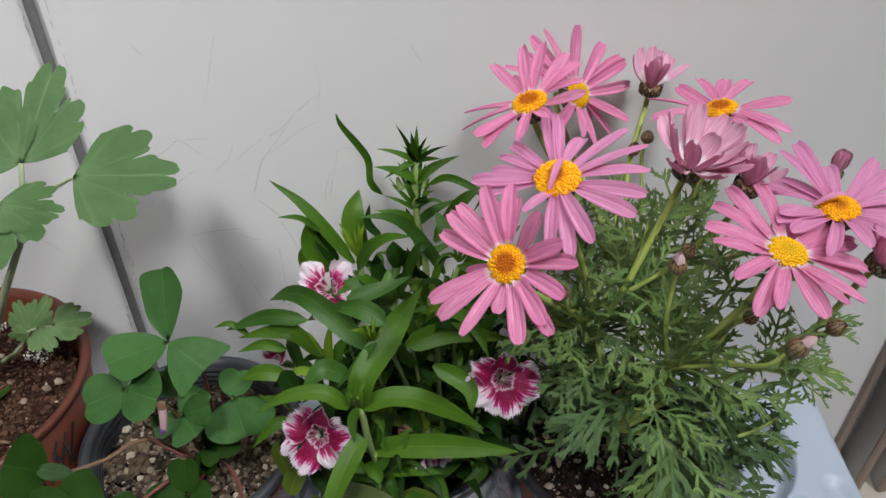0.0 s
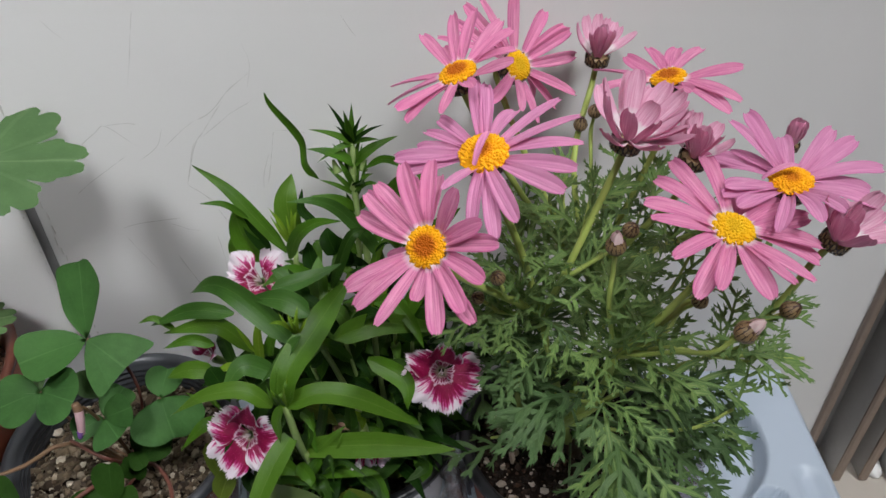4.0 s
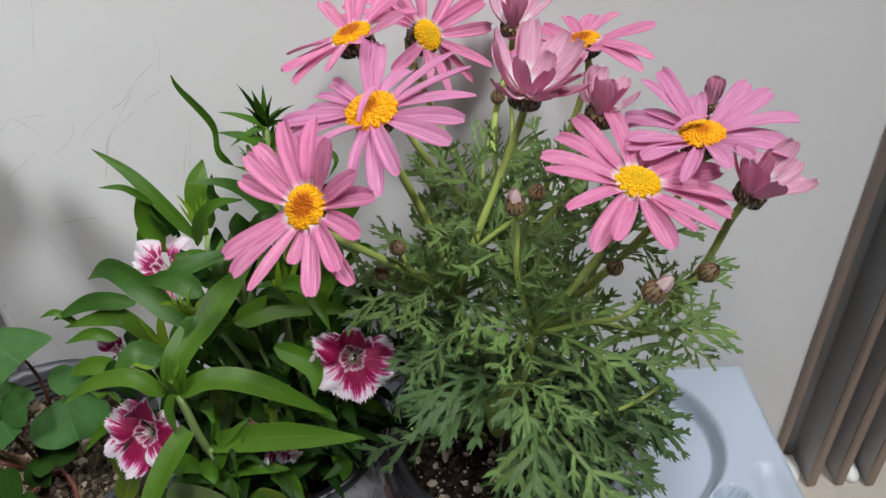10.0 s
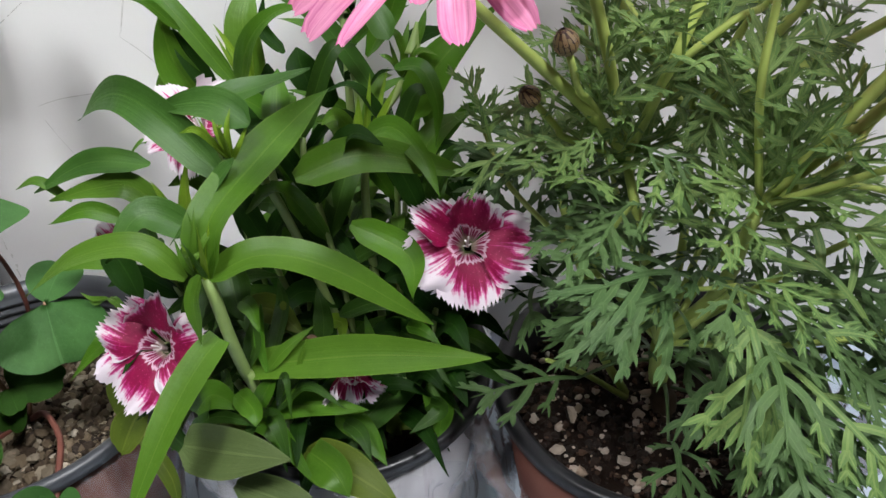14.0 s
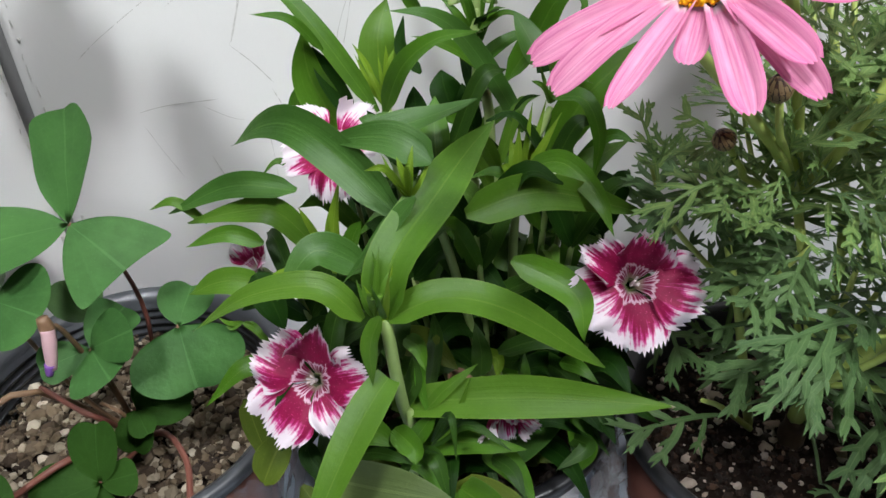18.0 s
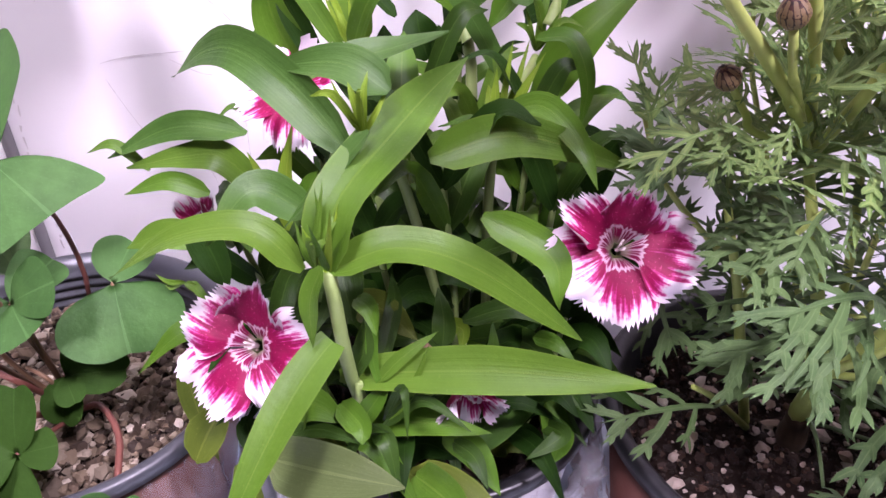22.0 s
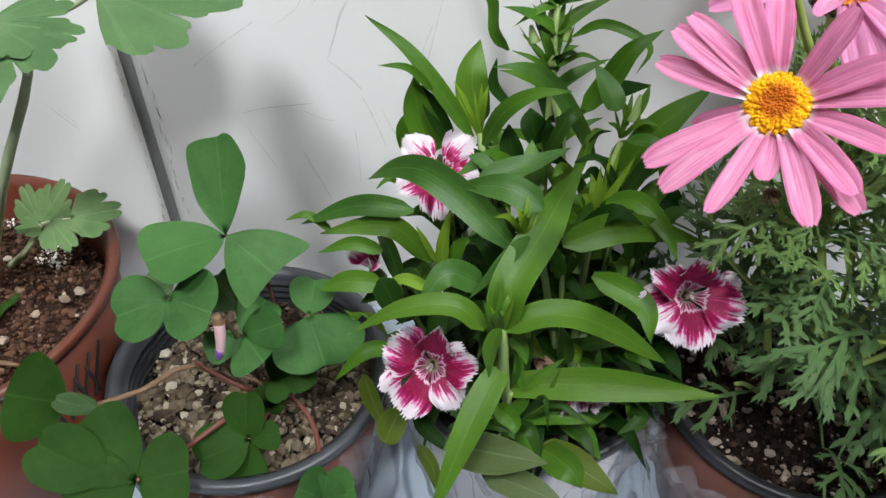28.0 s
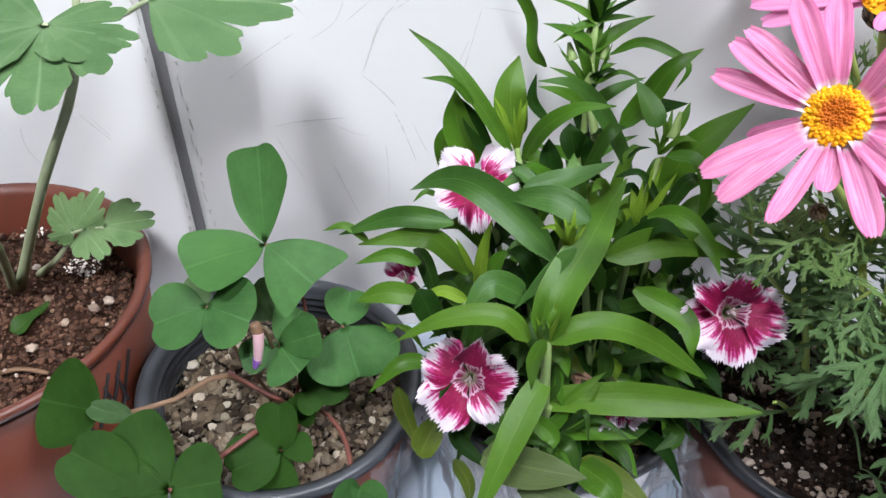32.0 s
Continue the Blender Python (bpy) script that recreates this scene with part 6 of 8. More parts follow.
# strap leaves, shoot by shoot
frond([(-0.0510, 0.3350, 0.1990), (-0.0670, 0.3380, 0.2230), (-0.0790, 0.3420, 0.2370), (-0.0950, 0.3470, 0.2480)], 0.0087, BRIGHT)
frond([(-0.0680, 0.3350, 0.2220), (-0.0770, 0.3310, 0.2340), (-0.0890, 0.3280, 0.2370)], 0.0041, GREEN)
frond([(-0.0660, 0.3380, 0.1910), (-0.0740, 0.3380, 0.2100), (-0.0760, 0.3400, 0.2260)], 0.0161, GREEN)
frond([(-0.0790, 0.3420, 0.1850), (-0.0810, 0.3420, 0.1980), (-0.0790, 0.3440, 0.2070)], 0.0086, GREEN)
frond([(-0.0490, 0.3500, 0.1960), (-0.0520, 0.3560, 0.2160), (-0.0490, 0.3660, 0.2290)], 0.0172, BRIGHT)
frond([(-0.0490, 0.3440, 0.2020), (-0.0480, 0.3450, 0.2110), (-0.0480, 0.3470, 0.2190)], 0.0029, YELLOW)
frond([(-0.0510, 0.3440, 0.2000), (-0.0550, 0.3450, 0.2120), (-0.0600, 0.3470, 0.2200)], 0.0027, YELLOW)
frond([(-0.0360, 0.3740, 0.2200), (-0.0420, 0.3760, 0.2280), (-0.0440, 0.3820, 0.2410), (-0.0580, 0.3850, 0.2600), (-0.0610, 0.3850, 0.2680)], 0.0080, GREEN, 55)
frond([(-0.0360, 0.3480, 0.2080), (-0.0430, 0.3500, 0.2160), (-0.0420, 0.3540, 0.2270)], 0.0062, DARK_SHADED)
frond([(0.0010, 0.3340, 0.1920), (-0.0080, 0.3360, 0.2080), (-0.0200, 0.3350, 0.2260), (-0.0310, 0.3300, 0.2360), (-0.0450, 0.3250, 0.2390)], 0.0086, BLUE)
frond([(-0.0470, 0.3220, 0.2050), (-0.0400, 0.3180, 0.2230), (-0.0290, 0.3140, 0.2340), (-0.0160, 0.3100, 0.2380)], 0.0080, GREEN)
frond([(-0.0090, 0.3720, 0.2280), (0.0020, 0.3680, 0.2360), (0.0140, 0.3620, 0.2350), (0.0220, 0.3580, 0.2300), (0.0170, 0.3540, 0.2210)], 0.0051, GREEN)
frond([(-0.0050, 0.3450, 0.2070), (0.0040, 0.3450, 0.2220), (0.0110, 0.3450, 0.2360), (0.0230, 0.3480, 0.2440)], 0.0115, GREEN)
frond([(-0.0150, 0.3620, 0.2190), (-0.0060, 0.3600, 0.2260), (0.0040, 0.3560, 0.2240)], 0.0027, GREEN)
frond([(0.0060, 0.3250, 0.2210), (0.0010, 0.3300, 0.2280), (-0.0040, 0.3360, 0.2350)], 0.0108, BLUE)
frond([(0.0120, 0.3280, 0.2140), (0.0160, 0.3300, 0.2220), (0.0180, 0.3330, 0.2280)], 0.0045, BRIGHT)
frond([(0.0110, 0.3280, 0.2120), (0.0080, 0.3280, 0.2210), (0.0050, 0.3300, 0.2220)], 0.0037, BRIGHT)
frond([(0.0110, 0.3220, 0.1930), (0.0220, 0.3250, 0.2120), (0.0420, 0.3300, 0.2300)], 0.0163, GREEN)
frond([(0.0080, 0.3120, 0.2160), (0.0170, 0.3060, 0.2180), (0.0220, 0.3010, 0.2080), (0.0210, 0.2980, 0.1940)], 0.0068, GREEN)
frond([(-0.0030, 0.3300, 0.2020), (0.0010, 0.3300, 0.2070), (0.0060, 0.3300, 0.2080)], 0.0019, DARK_SHADED)
frond([(-0.0490, 0.2860, 0.2160), (-0.0330, 0.2880, 0.2200), (-0.0160, 0.2960, 0.2230)], 0.0100, BLUE)
frond([(-0.0370, 0.2640, 0.2020), (-0.0530, 0.2720, 0.2160), (-0.0670, 0.2800, 0.2220), (-0.0790, 0.2880, 0.2180), (-0.0910, 0.2940, 0.2080)], 0.0139, BLUE, 8)
frond([(-0.0280, 0.2640, 0.2200), (-0.0400, 0.2700, 0.2240), (-0.0580, 0.2760, 0.2200)], 0.0120, BLUE, 8)
frond([(-0.0740, 0.2970, 0.1900), (-0.0970, 0.3010, 0.1890), (-0.1220, 0.3050, 0.1750)], 0.0103, BLUE, 5)
frond([(-0.0670, 0.2930, 0.1670), (-0.0810, 0.2960, 0.1820), (-0.0950, 0.2980, 0.1810), (-0.1130, 0.2980, 0.1760)], 0.0112, BRIGHT, 5)
frond([(-0.0870, 0.2940, 0.1710), (-0.0990, 0.2950, 0.1740), (-0.1140, 0.2940, 0.1690)], 0.0073, GREEN, 5)
frond([(-0.1090, 0.3040, 0.1720), (-0.1190, 0.3050, 0.1800), (-0.1290, 0.3060, 0.1760)], 0.0043, BRIGHT)
frond([(-0.0630, 0.2880, 0.1630), (-0.0620, 0.2900, 0.1800), (-0.0590, 0.2930, 0.1970)], 0.0062, YELLOW)
frond([(-0.0650, 0.2880, 0.1720), (-0.0690, 0.2900, 0.1800), (-0.0730, 0.2920, 0.1870)], 0.0031, YELLOW)
frond([(-0.0590, 0.2900, 0.1660), (-0.0560, 0.2910, 0.1760), (-0.0530, 0.2920, 0.1820)], 0.0080, GREEN)
frond([N1, (-0.0380, 0.2460, 0.2010), (-0.0270, 0.2640, 0.2100), (-0.0190, 0.2800, 0.2140), (-0.0110, 0.2940, 0.2170)], 0.0165, BRIGHT)
frond([(-0.0190, 0.2680, 0.2010), (0.0030, 0.2720, 0.2060), (0.0360, 0.2800, 0.1930)], 0.0134, BRIGHT, -5)
frond([(-0.0010, 0.2900, 0.2030), (0.0090, 0.2830, 0.2090), (0.0180, 0.2730, 0.2040), (0.0230, 0.2660, 0.1950)], 0.0085, GREEN)
frond([(-0.0340, 0.3200, 0.1980), (-0.0360, 0.3220, 0.2060), (-0.0370, 0.3260, 0.2130)], 0.0110, DARK_SHADED)
frond([(-0.0240, 0.3300, 0.2010), (-0.0270, 0.3320, 0.2100), (-0.0280, 0.3350, 0.2150)], 0.0131, DARK_SHADED)
frond([(-0.0170, 0.3260, 0.1960), (-0.0190, 0.3280, 0.2050), (-0.0210, 0.3310, 0.2120)], 0.0097, DARK_SHADED)
frond([(-0.0610, 0.3360, 0.1980), (-0.0680, 0.3380, 0.2120), (-0.0730, 0.3410, 0.2210)], 0.0095, DARK_SHADED)
frond([(0.0110, 0.3000, 0.1810), (0.0210, 0.3050, 0.1960), (0.0340, 0.3120, 0.2010)], 0.0107, GREEN)
frond([(-0.0420, 0.3000, 0.2060), (-0.0480, 0.3030, 0.2110), (-0.0530, 0.3050, 0.2120)], 0.0071, BLUE)
frond([(-0.0280, 0.2900, 0.2030), (-0.0290, 0.3000, 0.2110), (-0.0290, 0.3080, 0.2180)], 0.0106, GREEN)
frond([(-0.0350, 0.3000, 0.1950), (-0.0450, 0.3050, 0.2060), (-0.0510, 0.3100, 0.2120)], 0.0100, DARK_SHADED)
frond([(-0.0820, 0.3250, 0.1830), (-0.0870, 0.3240, 0.1850), (-0.0920, 0.3220, 0.1810)], 0.0033, BRIGHT)
frond([(-0.0460, 0.2400, 0.1860), (-0.0570, 0.2410, 0.1960), (-0.0760, 0.2420, 0.1920), (-0.0940, 0.2420, 0.1790)], 0.0095, BRIGHT, -8)
frond([(-0.0400, 0.2400, 0.1860), (-0.0240, 0.2410, 0.1930), (-0.0050, 0.2430, 0.1860), (0.0210, 0.2450, 0.1640)], 0.0119, BRIGHT, 6, late=1.2)
frond([(-0.0410, 0.2460, 0.1460), (-0.0220, 0.2430, 0.1520), (0.0040, 0.2380, 0.1590), (0.0370, 0.2310, 0.1640)], 0.0140, BRIGHT, -6, late=1.5)
frond([(-0.0410, 0.2380, 0.1890), (-0.0440, 0.2360, 0.1800), (-0.0440, 0.2340, 0.1670)], 0.0063, BRIGHT)
frond([(-0.0830, 0.2720, 0.1360), (-0.0940, 0.2680, 0.1370), (-0.1070, 0.2620, 0.1250)], 0.0084, GREEN)
frond([(-0.0950, 0.2680, 0.1230), (-0.0910, 0.2620, 0.1100), (-0.0830, 0.2520, 0.0990)], 0.0092, OLIVE)
frond([(-0.0870, 0.2860, 0.1600), (-0.1010, 0.2870, 0.1600), (-0.1140, 0.2870, 0.1540)], 0.0110, BRIGHT)
frond([(-0.0670, 0.2800, 0.1640), (-0.0770, 0.2820, 0.1670), (-0.0860, 0.2820, 0.1630)], 0.0060, YELLOW)
frond([(-0.0470, 0.2560, 0.1910), (-0.0600, 0.2540, 0.1980), (-0.0700, 0.2460, 0.1870)], 0.0116, BLUE, 10)
frond([(-0.0320, 0.2580, 0.2130), (-0.0410, 0.2540, 0.2030), (-0.0520, 0.2490, 0.1910)], 0.0066, BLUE, -10)
frond([(-0.0050, 0.2720, 0.1820), (0.0130, 0.2620, 0.1770), (0.0150, 0.2480, 0.1710)], 0.0114, GREEN, -15)
frond([(-0.0310, 0.2520, 0.1670), (-0.0320, 0.2460, 0.1560), (-0.0290, 0.2400, 0.1460)], 0.0040, GREEN)
frond([(-0.0360, 0.2500, 0.1700), (-0.0320, 0.2460, 0.1700), (-0.0300, 0.2420, 0.1650)], 0.0062, GREEN)
frond([(-0.0150, 0.2620, 0.1520), (-0.0090, 0.2580, 0.1540), (-0.0090, 0.2540, 0.1500)], 0.0057, YELLOW)
frond([(-0.0100, 0.2620, 0.1450), (-0.0010, 0.2580, 0.1460), (-0.0010, 0.2560, 0.1590)], 0.0054, GREEN)
frond([(-0.0290, 0.2410, 0.1350), (-0.0220, 0.2400, 0.1460), (-0.0170, 0.2440, 0.1610)], 0.0031, BRIGHT)
frond([(-0.0290, 0.2410, 0.1350), (-0.0230, 0.2360, 0.1530), (-0.0210, 0.2280, 0.1430)], 0.0030, SHADED)
frond([(-0.0290, 0.2400, 0.1340), (-0.0180, 0.2380, 0.1470), (-0.0050, 0.2300, 0.1450)], 0.0039, SHADED)
frond([(-0.0320, 0.2380, 0.1330), (-0.0270, 0.2320, 0.1380), (-0.0230, 0.2240, 0.1280)], 0.0066, SHADED)
frond([(-0.0350, 0.2380, 0.1330), (-0.0370, 0.2320, 0.1320), (-0.0400, 0.2280, 0.1320)], 0.0033, SHADED)
frond([(-0.0390, 0.2460, 0.1180), (-0.0350, 0.2400, 0.1330), (-0.0260, 0.2320, 0.1410)], 0.0046, SHADED)
frond([(-0.0510, 0.2480, 0.1130), (-0.0440, 0.2420, 0.1200), (-0.0410, 0.2380, 0.1260)], 0.0052, SHADED)
frond([(-0.0100, 0.2460, 0.1220), (-0.0040, 0.2400, 0.1230), (-0.0000, 0.2320, 0.1200)], 0.0061, SHADED)
frond([(-0.0200, 0.2440, 0.1100), (-0.0040, 0.2360, 0.1130), (0.0040, 0.2260, 0.1050)], 0.0084, SHADED)
frond([(-0.0710, 0.2500, 0.1230), (-0.0670, 0.2440, 0.1180), (-0.0520, 0.2340, 0.1130)], 0.0080, DARK_SHADED)
frond([(0.0160, 0.2580, 0.1180), (0.0210, 0.2520, 0.1200), (0.0110, 0.2460, 0.1160)], 0.0072, SHADED)
frond([(0.0110, 0.2620, 0.1490), (0.0160, 0.2580, 0.1510), (0.0220, 0.2540, 0.1480)], 0.0054, GREEN)
# tufts of narrow young leaves at the tips of the shoots

def tuft(node, tips, width, material):
    for k, tip in enumerate(tips):
        mid = Vector(node).lerp(Vector(tip), 0.5) + Vector((0, -0.002, 0.003 * (k % 3)))
        frond([node, mid, tip], width * (0.8 + 0.2 * (k % 3)), material, 25 * (k % 3) - 25, n=9)


tuft((-0.0340, 0.2620, 0.2100), [(-0.0410, 0.2620, 0.2240), (-0.0330, 0.2660, 0.2240), (-0.0450, 0.2580, 0.2210), (-0.0280, 0.2660, 0.2210), (-0.0370, 0.2620, 0.2230), (-0.0330, 0.2560, 0.2230)], 0.0022, YELLOW)
tuft((-0.0030, 0.2980, 0.1850), [(0.0010, 0.3040, 0.2180), (0.0100, 0.3020, 0.2160), (-0.0050, 0.3060, 0.2040), (0.0060, 0.3100, 0.2170), (-0.0030, 0.3000, 0.2120), (-0.0080, 0.3020, 0.1970), (0.0070, 0.2940, 0.2030)], 0.0036, YELLOW)
tuft((0.0090, 0.3280, 0.2060), [(0.0050, 0.3300, 0.2190), (0.0120, 0.3340, 0.2240), (0.0220, 0.3220, 0.2160), (0.0150, 0.3260, 0.2190), (0.0020, 0.3240, 0.2160)], 0.0030, BRIGHT)
tuft((-0.0150, 0.3720, 0.2090), [(-0.0330, 0.3780, 0.2310), (-0.0270, 0.3800, 0.2350), (-0.0120, 0.3840, 0.2320), (-0.0080, 0.3760, 0.2320), (-0.0350, 0.3700, 0.2220), (-0.0230, 0.3720, 0.2310), (-0.0140, 0.3700, 0.2250), (-0.0310, 0.3740, 0.2280), (-0.0050, 0.3740, 0.2230)], 0.0032, GREEN)
tuft((-0.0160, 0.3780, 0.2220), [(-0.0240, 0.3840, 0.2410), (-0.0120, 0.3840, 0.2400), (-0.0170, 0.3880, 0.2450), (-0.0100, 0.3760, 0.2410), (-0.0270, 0.3800, 0.2390)], 0.0034, GREEN)
tuft((-0.0480, 0.3420, 0.1950), [(-0.0510, 0.3460, 0.2160), (-0.0550, 0.3440, 0.2120), (-0.0450, 0.3480, 0.2180), (-0.0590, 0.3440, 0.2170)], 0.0030, YELLOW)
tuft((-0.0430, 0.2400, 0.1870), [(-0.0470, 0.2420, 0.1980), (-0.0400, 0.2420, 0.1940), (-0.0420, 0.2380, 0.1940), (-0.0410, 0.2460, 0.2060), (-0.0360, 0.2480, 0.2000)], 0.0026, BRIGHT)
tuft((-0.0960, 0.2840, 0.1440), [(-0.1030, 0.2800, 0.1500), (-0.0860, 0.2780, 0.1420), (-0.0840, 0.2760, 0.1370), (-0.1010, 0.2800, 0.1460)], 0.0030, BRIGHT)
pstem((-0.015, 0.335, 0.080), (-0.0100, 0.3500, 0.1760), (-0.0160, 0.3700, 0.2100), (-0.0180, 0.3860, 0.2460), r0=0.0022, r1=0.0018)
pstem((0.000, 0.300, 0.080), (-0.0030, 0.2960, 0.1840), (0.0090, 0.3260, 0.2050), r0=0.0017, r1=0.0013)
pstem((-0.030, 0.320, 0.080), (-0.0450, 0.3300, 0.1810), (-0.0480, 0.3420, 0.1970), r0=0.0018, r1=0.0014)
pstem((-0.005, 0.290, 0.080), (-0.0250, 0.2700, 0.1900), (-0.0340, 0.2630, 0.2100), r0=0.0016, r1=0.0012)
# green flower buds on the tall shoot
for top, low in (((-0.0270, 0.3760, 0.2310), (-0.0250, 0.3740, 0.2240)), ((-0.0160, 0.3720, 0.2230), (-0.0160, 0.3710, 0.2150)), ((-0.0100, 0.3780, 0.2320), (-0.0110, 0.3760, 0.2240)), ((-0.0180, 0.3840, 0.2380), (-0.0170, 0.3820, 0.2300)), ((0.0150, 0.3320, 0.2240), (0.0130, 0.3280, 0.2140))):
    mid = Vector(top).lerp(Vector(low), 0.55)
    part("bud", tube("bud", [PINK_SHIFT @ Vector(low), PINK_SHIFT @ mid, PINK_SHIFT @ Vector(top)], 0.0030, 0.0008, MAT_STEM_DIANTHUS, 9, 8), dianthus, "slender green flower bud")
# tall thin shoot against the wall
N7 = (-0.0160, 0.3800, 0.2390)
pstem((-0.015, 0.335, 0.080), (-0.016, 0.360, 0.170), N7, r0=0.0022, r1=0.0014)
TALL = [(-0.0270, 0.3800, 0.2640), (-0.0150, 0.3850, 0.2610), (-0.0380, 0.3750, 0.2510), (0.0030, 0.3720, 0.2550), (-0.0000, 0.3750, 0.2440), (-0.0350, 0.3700, 0.2330), (-0.0230, 0.3700, 0.2560), (-0.0070, 0.3850, 0.2480), (-0.0180, 0.3720, 0.2640), (-0.0090, 0.3750, 0.2590)]
for k, tip in enumerate(TALL):
    leaf(N7, tip, 0.0034 + 0.0006 * (k % 3), DARK_SHADED if k % 3 == 0 else GREEN, arch=0.12, shape=grass, n=9)
for k in range(7):
    z = 0.150 + 0.013 * k
    for s in (0, math.pi):
        a = k * 1.571 + s + 0.3
        leaf((-0.0155, 0.355 + 0.0035 * k, z), (-0.0155 + 0.026 * math.cos(a), 0.355 + 0.0035 * k + 0.020 * math.sin(a), z + 0.014), 0.0066, (GREEN, DARK_SHADED)[k % 2], arch=0.15, n=9)
leaf((0.0070, 0.3650, 0.2030), (0.0260, 0.3600, 0.2120), 0.0100, DARK_SHADED, arch=0.08)
# leaves that hang over the pot's edge
frond([(-0.0590, 0.2340, 0.1250), (-0.0410, 0.2260, 0.1310), (-0.0210, 0.2200, 0.1350)], 0.0195, MAT_DIANTHUS_DULL)
frond([(-0.0440, 0.2300, 0.1110), (-0.0250, 0.2220, 0.1120), (-0.0110, 0.2160, 0.1100)], 0.0138, MAT_DIANTHUS_DULL)
frond([(-0.0220, 0.2380, 0.1170), (-0.0060, 0.2290, 0.1170), (0.0090, 0.2220, 0.1110)], 0.0162, OLIVE)
frond([(-0.0200, 0.2360, 0.1190), (-0.0110, 0.2270, 0.1210), (-0.0060, 0.2210, 0.1160)], 0.0150, BRIGHT)
frond([(-0.0070, 0.2520, 0.1130), (0.0070, 0.2620, 0.1230), (0.0190, 0.2700, 0.1330)], 0.0183, BLUE)
frond([(-0.0400, 0.2420, 0.1290), (-0.0300, 0.2360, 0.1300), (-0.0170, 0.2260, 0.1150)], 0.0087, GREEN)
frond([(-0.0340, 0.2460, 0.1280), (-0.0190, 0.2420, 0.1340), (0.0000, 0.2380, 0.1360)], 0.0100, GREEN)
frond([(-0.0130, 0.2500, 0.1230), (-0.0040, 0.2440, 0.1200), (0.0040, 0.2360, 0.1120)], 0.0105, GREEN)
frond([(-0.0310, 0.2500, 0.1020), (-0.0200, 0.2520, 0.1130), (-0.0080, 0.2500, 0.1090)], 0.0120, DARK_SHADED)
frond([(0.0170, 0.2620, 0.1230), (0.0210, 0.2560, 0.1150), (0.0200, 0.2520, 0.1070)], 0.0110, GREEN)
frond([(-0.0870, 0.2800, 0.1690), (-0.0820, 0.2760, 0.1610), (-0.0780, 0.2720, 0.1510)], 0.0132, DARK_SHADED)
frond([(-0.0420, 0.2620, 0.1740), (-0.0400, 0.2560, 0.1680), (-0.0370, 0.2500, 0.1620)], 0.0126, SHADED)
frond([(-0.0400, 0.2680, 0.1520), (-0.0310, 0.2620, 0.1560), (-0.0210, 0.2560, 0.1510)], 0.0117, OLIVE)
frond([(-0.0140, 0.2520, 0.1530), (-0.0140, 0.2560, 0.1590), (-0.0160, 0.2620, 0.1650)], 0.0075, SHADED)
frond([(-0.0090, 0.2560, 0.1590), (0.0040, 0.2560, 0.1640), (0.0150, 0.2540, 0.1600)], 0.0069, SHADED)
frond([(-0.0380, 0.2440, 0.1470), (-0.0340, 0.2460, 0.1560), (-0.0340, 0.2500, 0.1640)], 0.0072, SHADED)
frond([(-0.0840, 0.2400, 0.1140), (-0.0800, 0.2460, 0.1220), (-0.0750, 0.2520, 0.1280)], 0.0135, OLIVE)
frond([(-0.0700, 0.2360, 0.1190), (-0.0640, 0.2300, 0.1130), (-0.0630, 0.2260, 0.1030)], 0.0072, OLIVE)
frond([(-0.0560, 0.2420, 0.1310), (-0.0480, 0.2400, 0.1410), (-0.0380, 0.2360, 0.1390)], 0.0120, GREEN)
frond([(-0.0580, 0.2400, 0.1260), (-0.0460, 0.2360, 0.1360), (-0.0310, 0.2300, 0.1380)], 0.0054, SHADED)
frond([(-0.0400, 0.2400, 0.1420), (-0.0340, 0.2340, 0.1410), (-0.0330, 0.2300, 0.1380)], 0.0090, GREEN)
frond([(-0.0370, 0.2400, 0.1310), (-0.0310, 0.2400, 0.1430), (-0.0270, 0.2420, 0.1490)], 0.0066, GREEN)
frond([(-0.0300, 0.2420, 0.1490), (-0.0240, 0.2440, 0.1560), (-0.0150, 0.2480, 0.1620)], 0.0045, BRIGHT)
frond([(-0.0300, 0.2460, 0.1490), (-0.0280, 0.2620, 0.1570), (-0.0290, 0.2660, 0.1660)], 0.0060, SHADED)
frond([(0.0020, 0.2750, 0.1410), (0.0080, 0.2700, 0.1390), (0.0170, 0.2680, 0.1410)], 0.0090, DARK_SHADED)
frond([(0.0030, 0.2620, 0.0970), (0.0070, 0.2600, 0.1060), (0.0200, 0.2560, 0.1050)], 0.0075, OLIVE)
frond([(-0.0520, 0.2460, 0.1140), (-0.0460, 0.2440, 0.1230), (-0.0390, 0.2400, 0.1220)], 0.0090, OLIVE)
# small young shoot low in front
N8 = (-0.0350, 0.2410, 0.1490)
pstem((-0.030, 0.262, 0.082), (-0.036, 0.246, 0.115), N8, r0=0.0015, r1=0.0012)


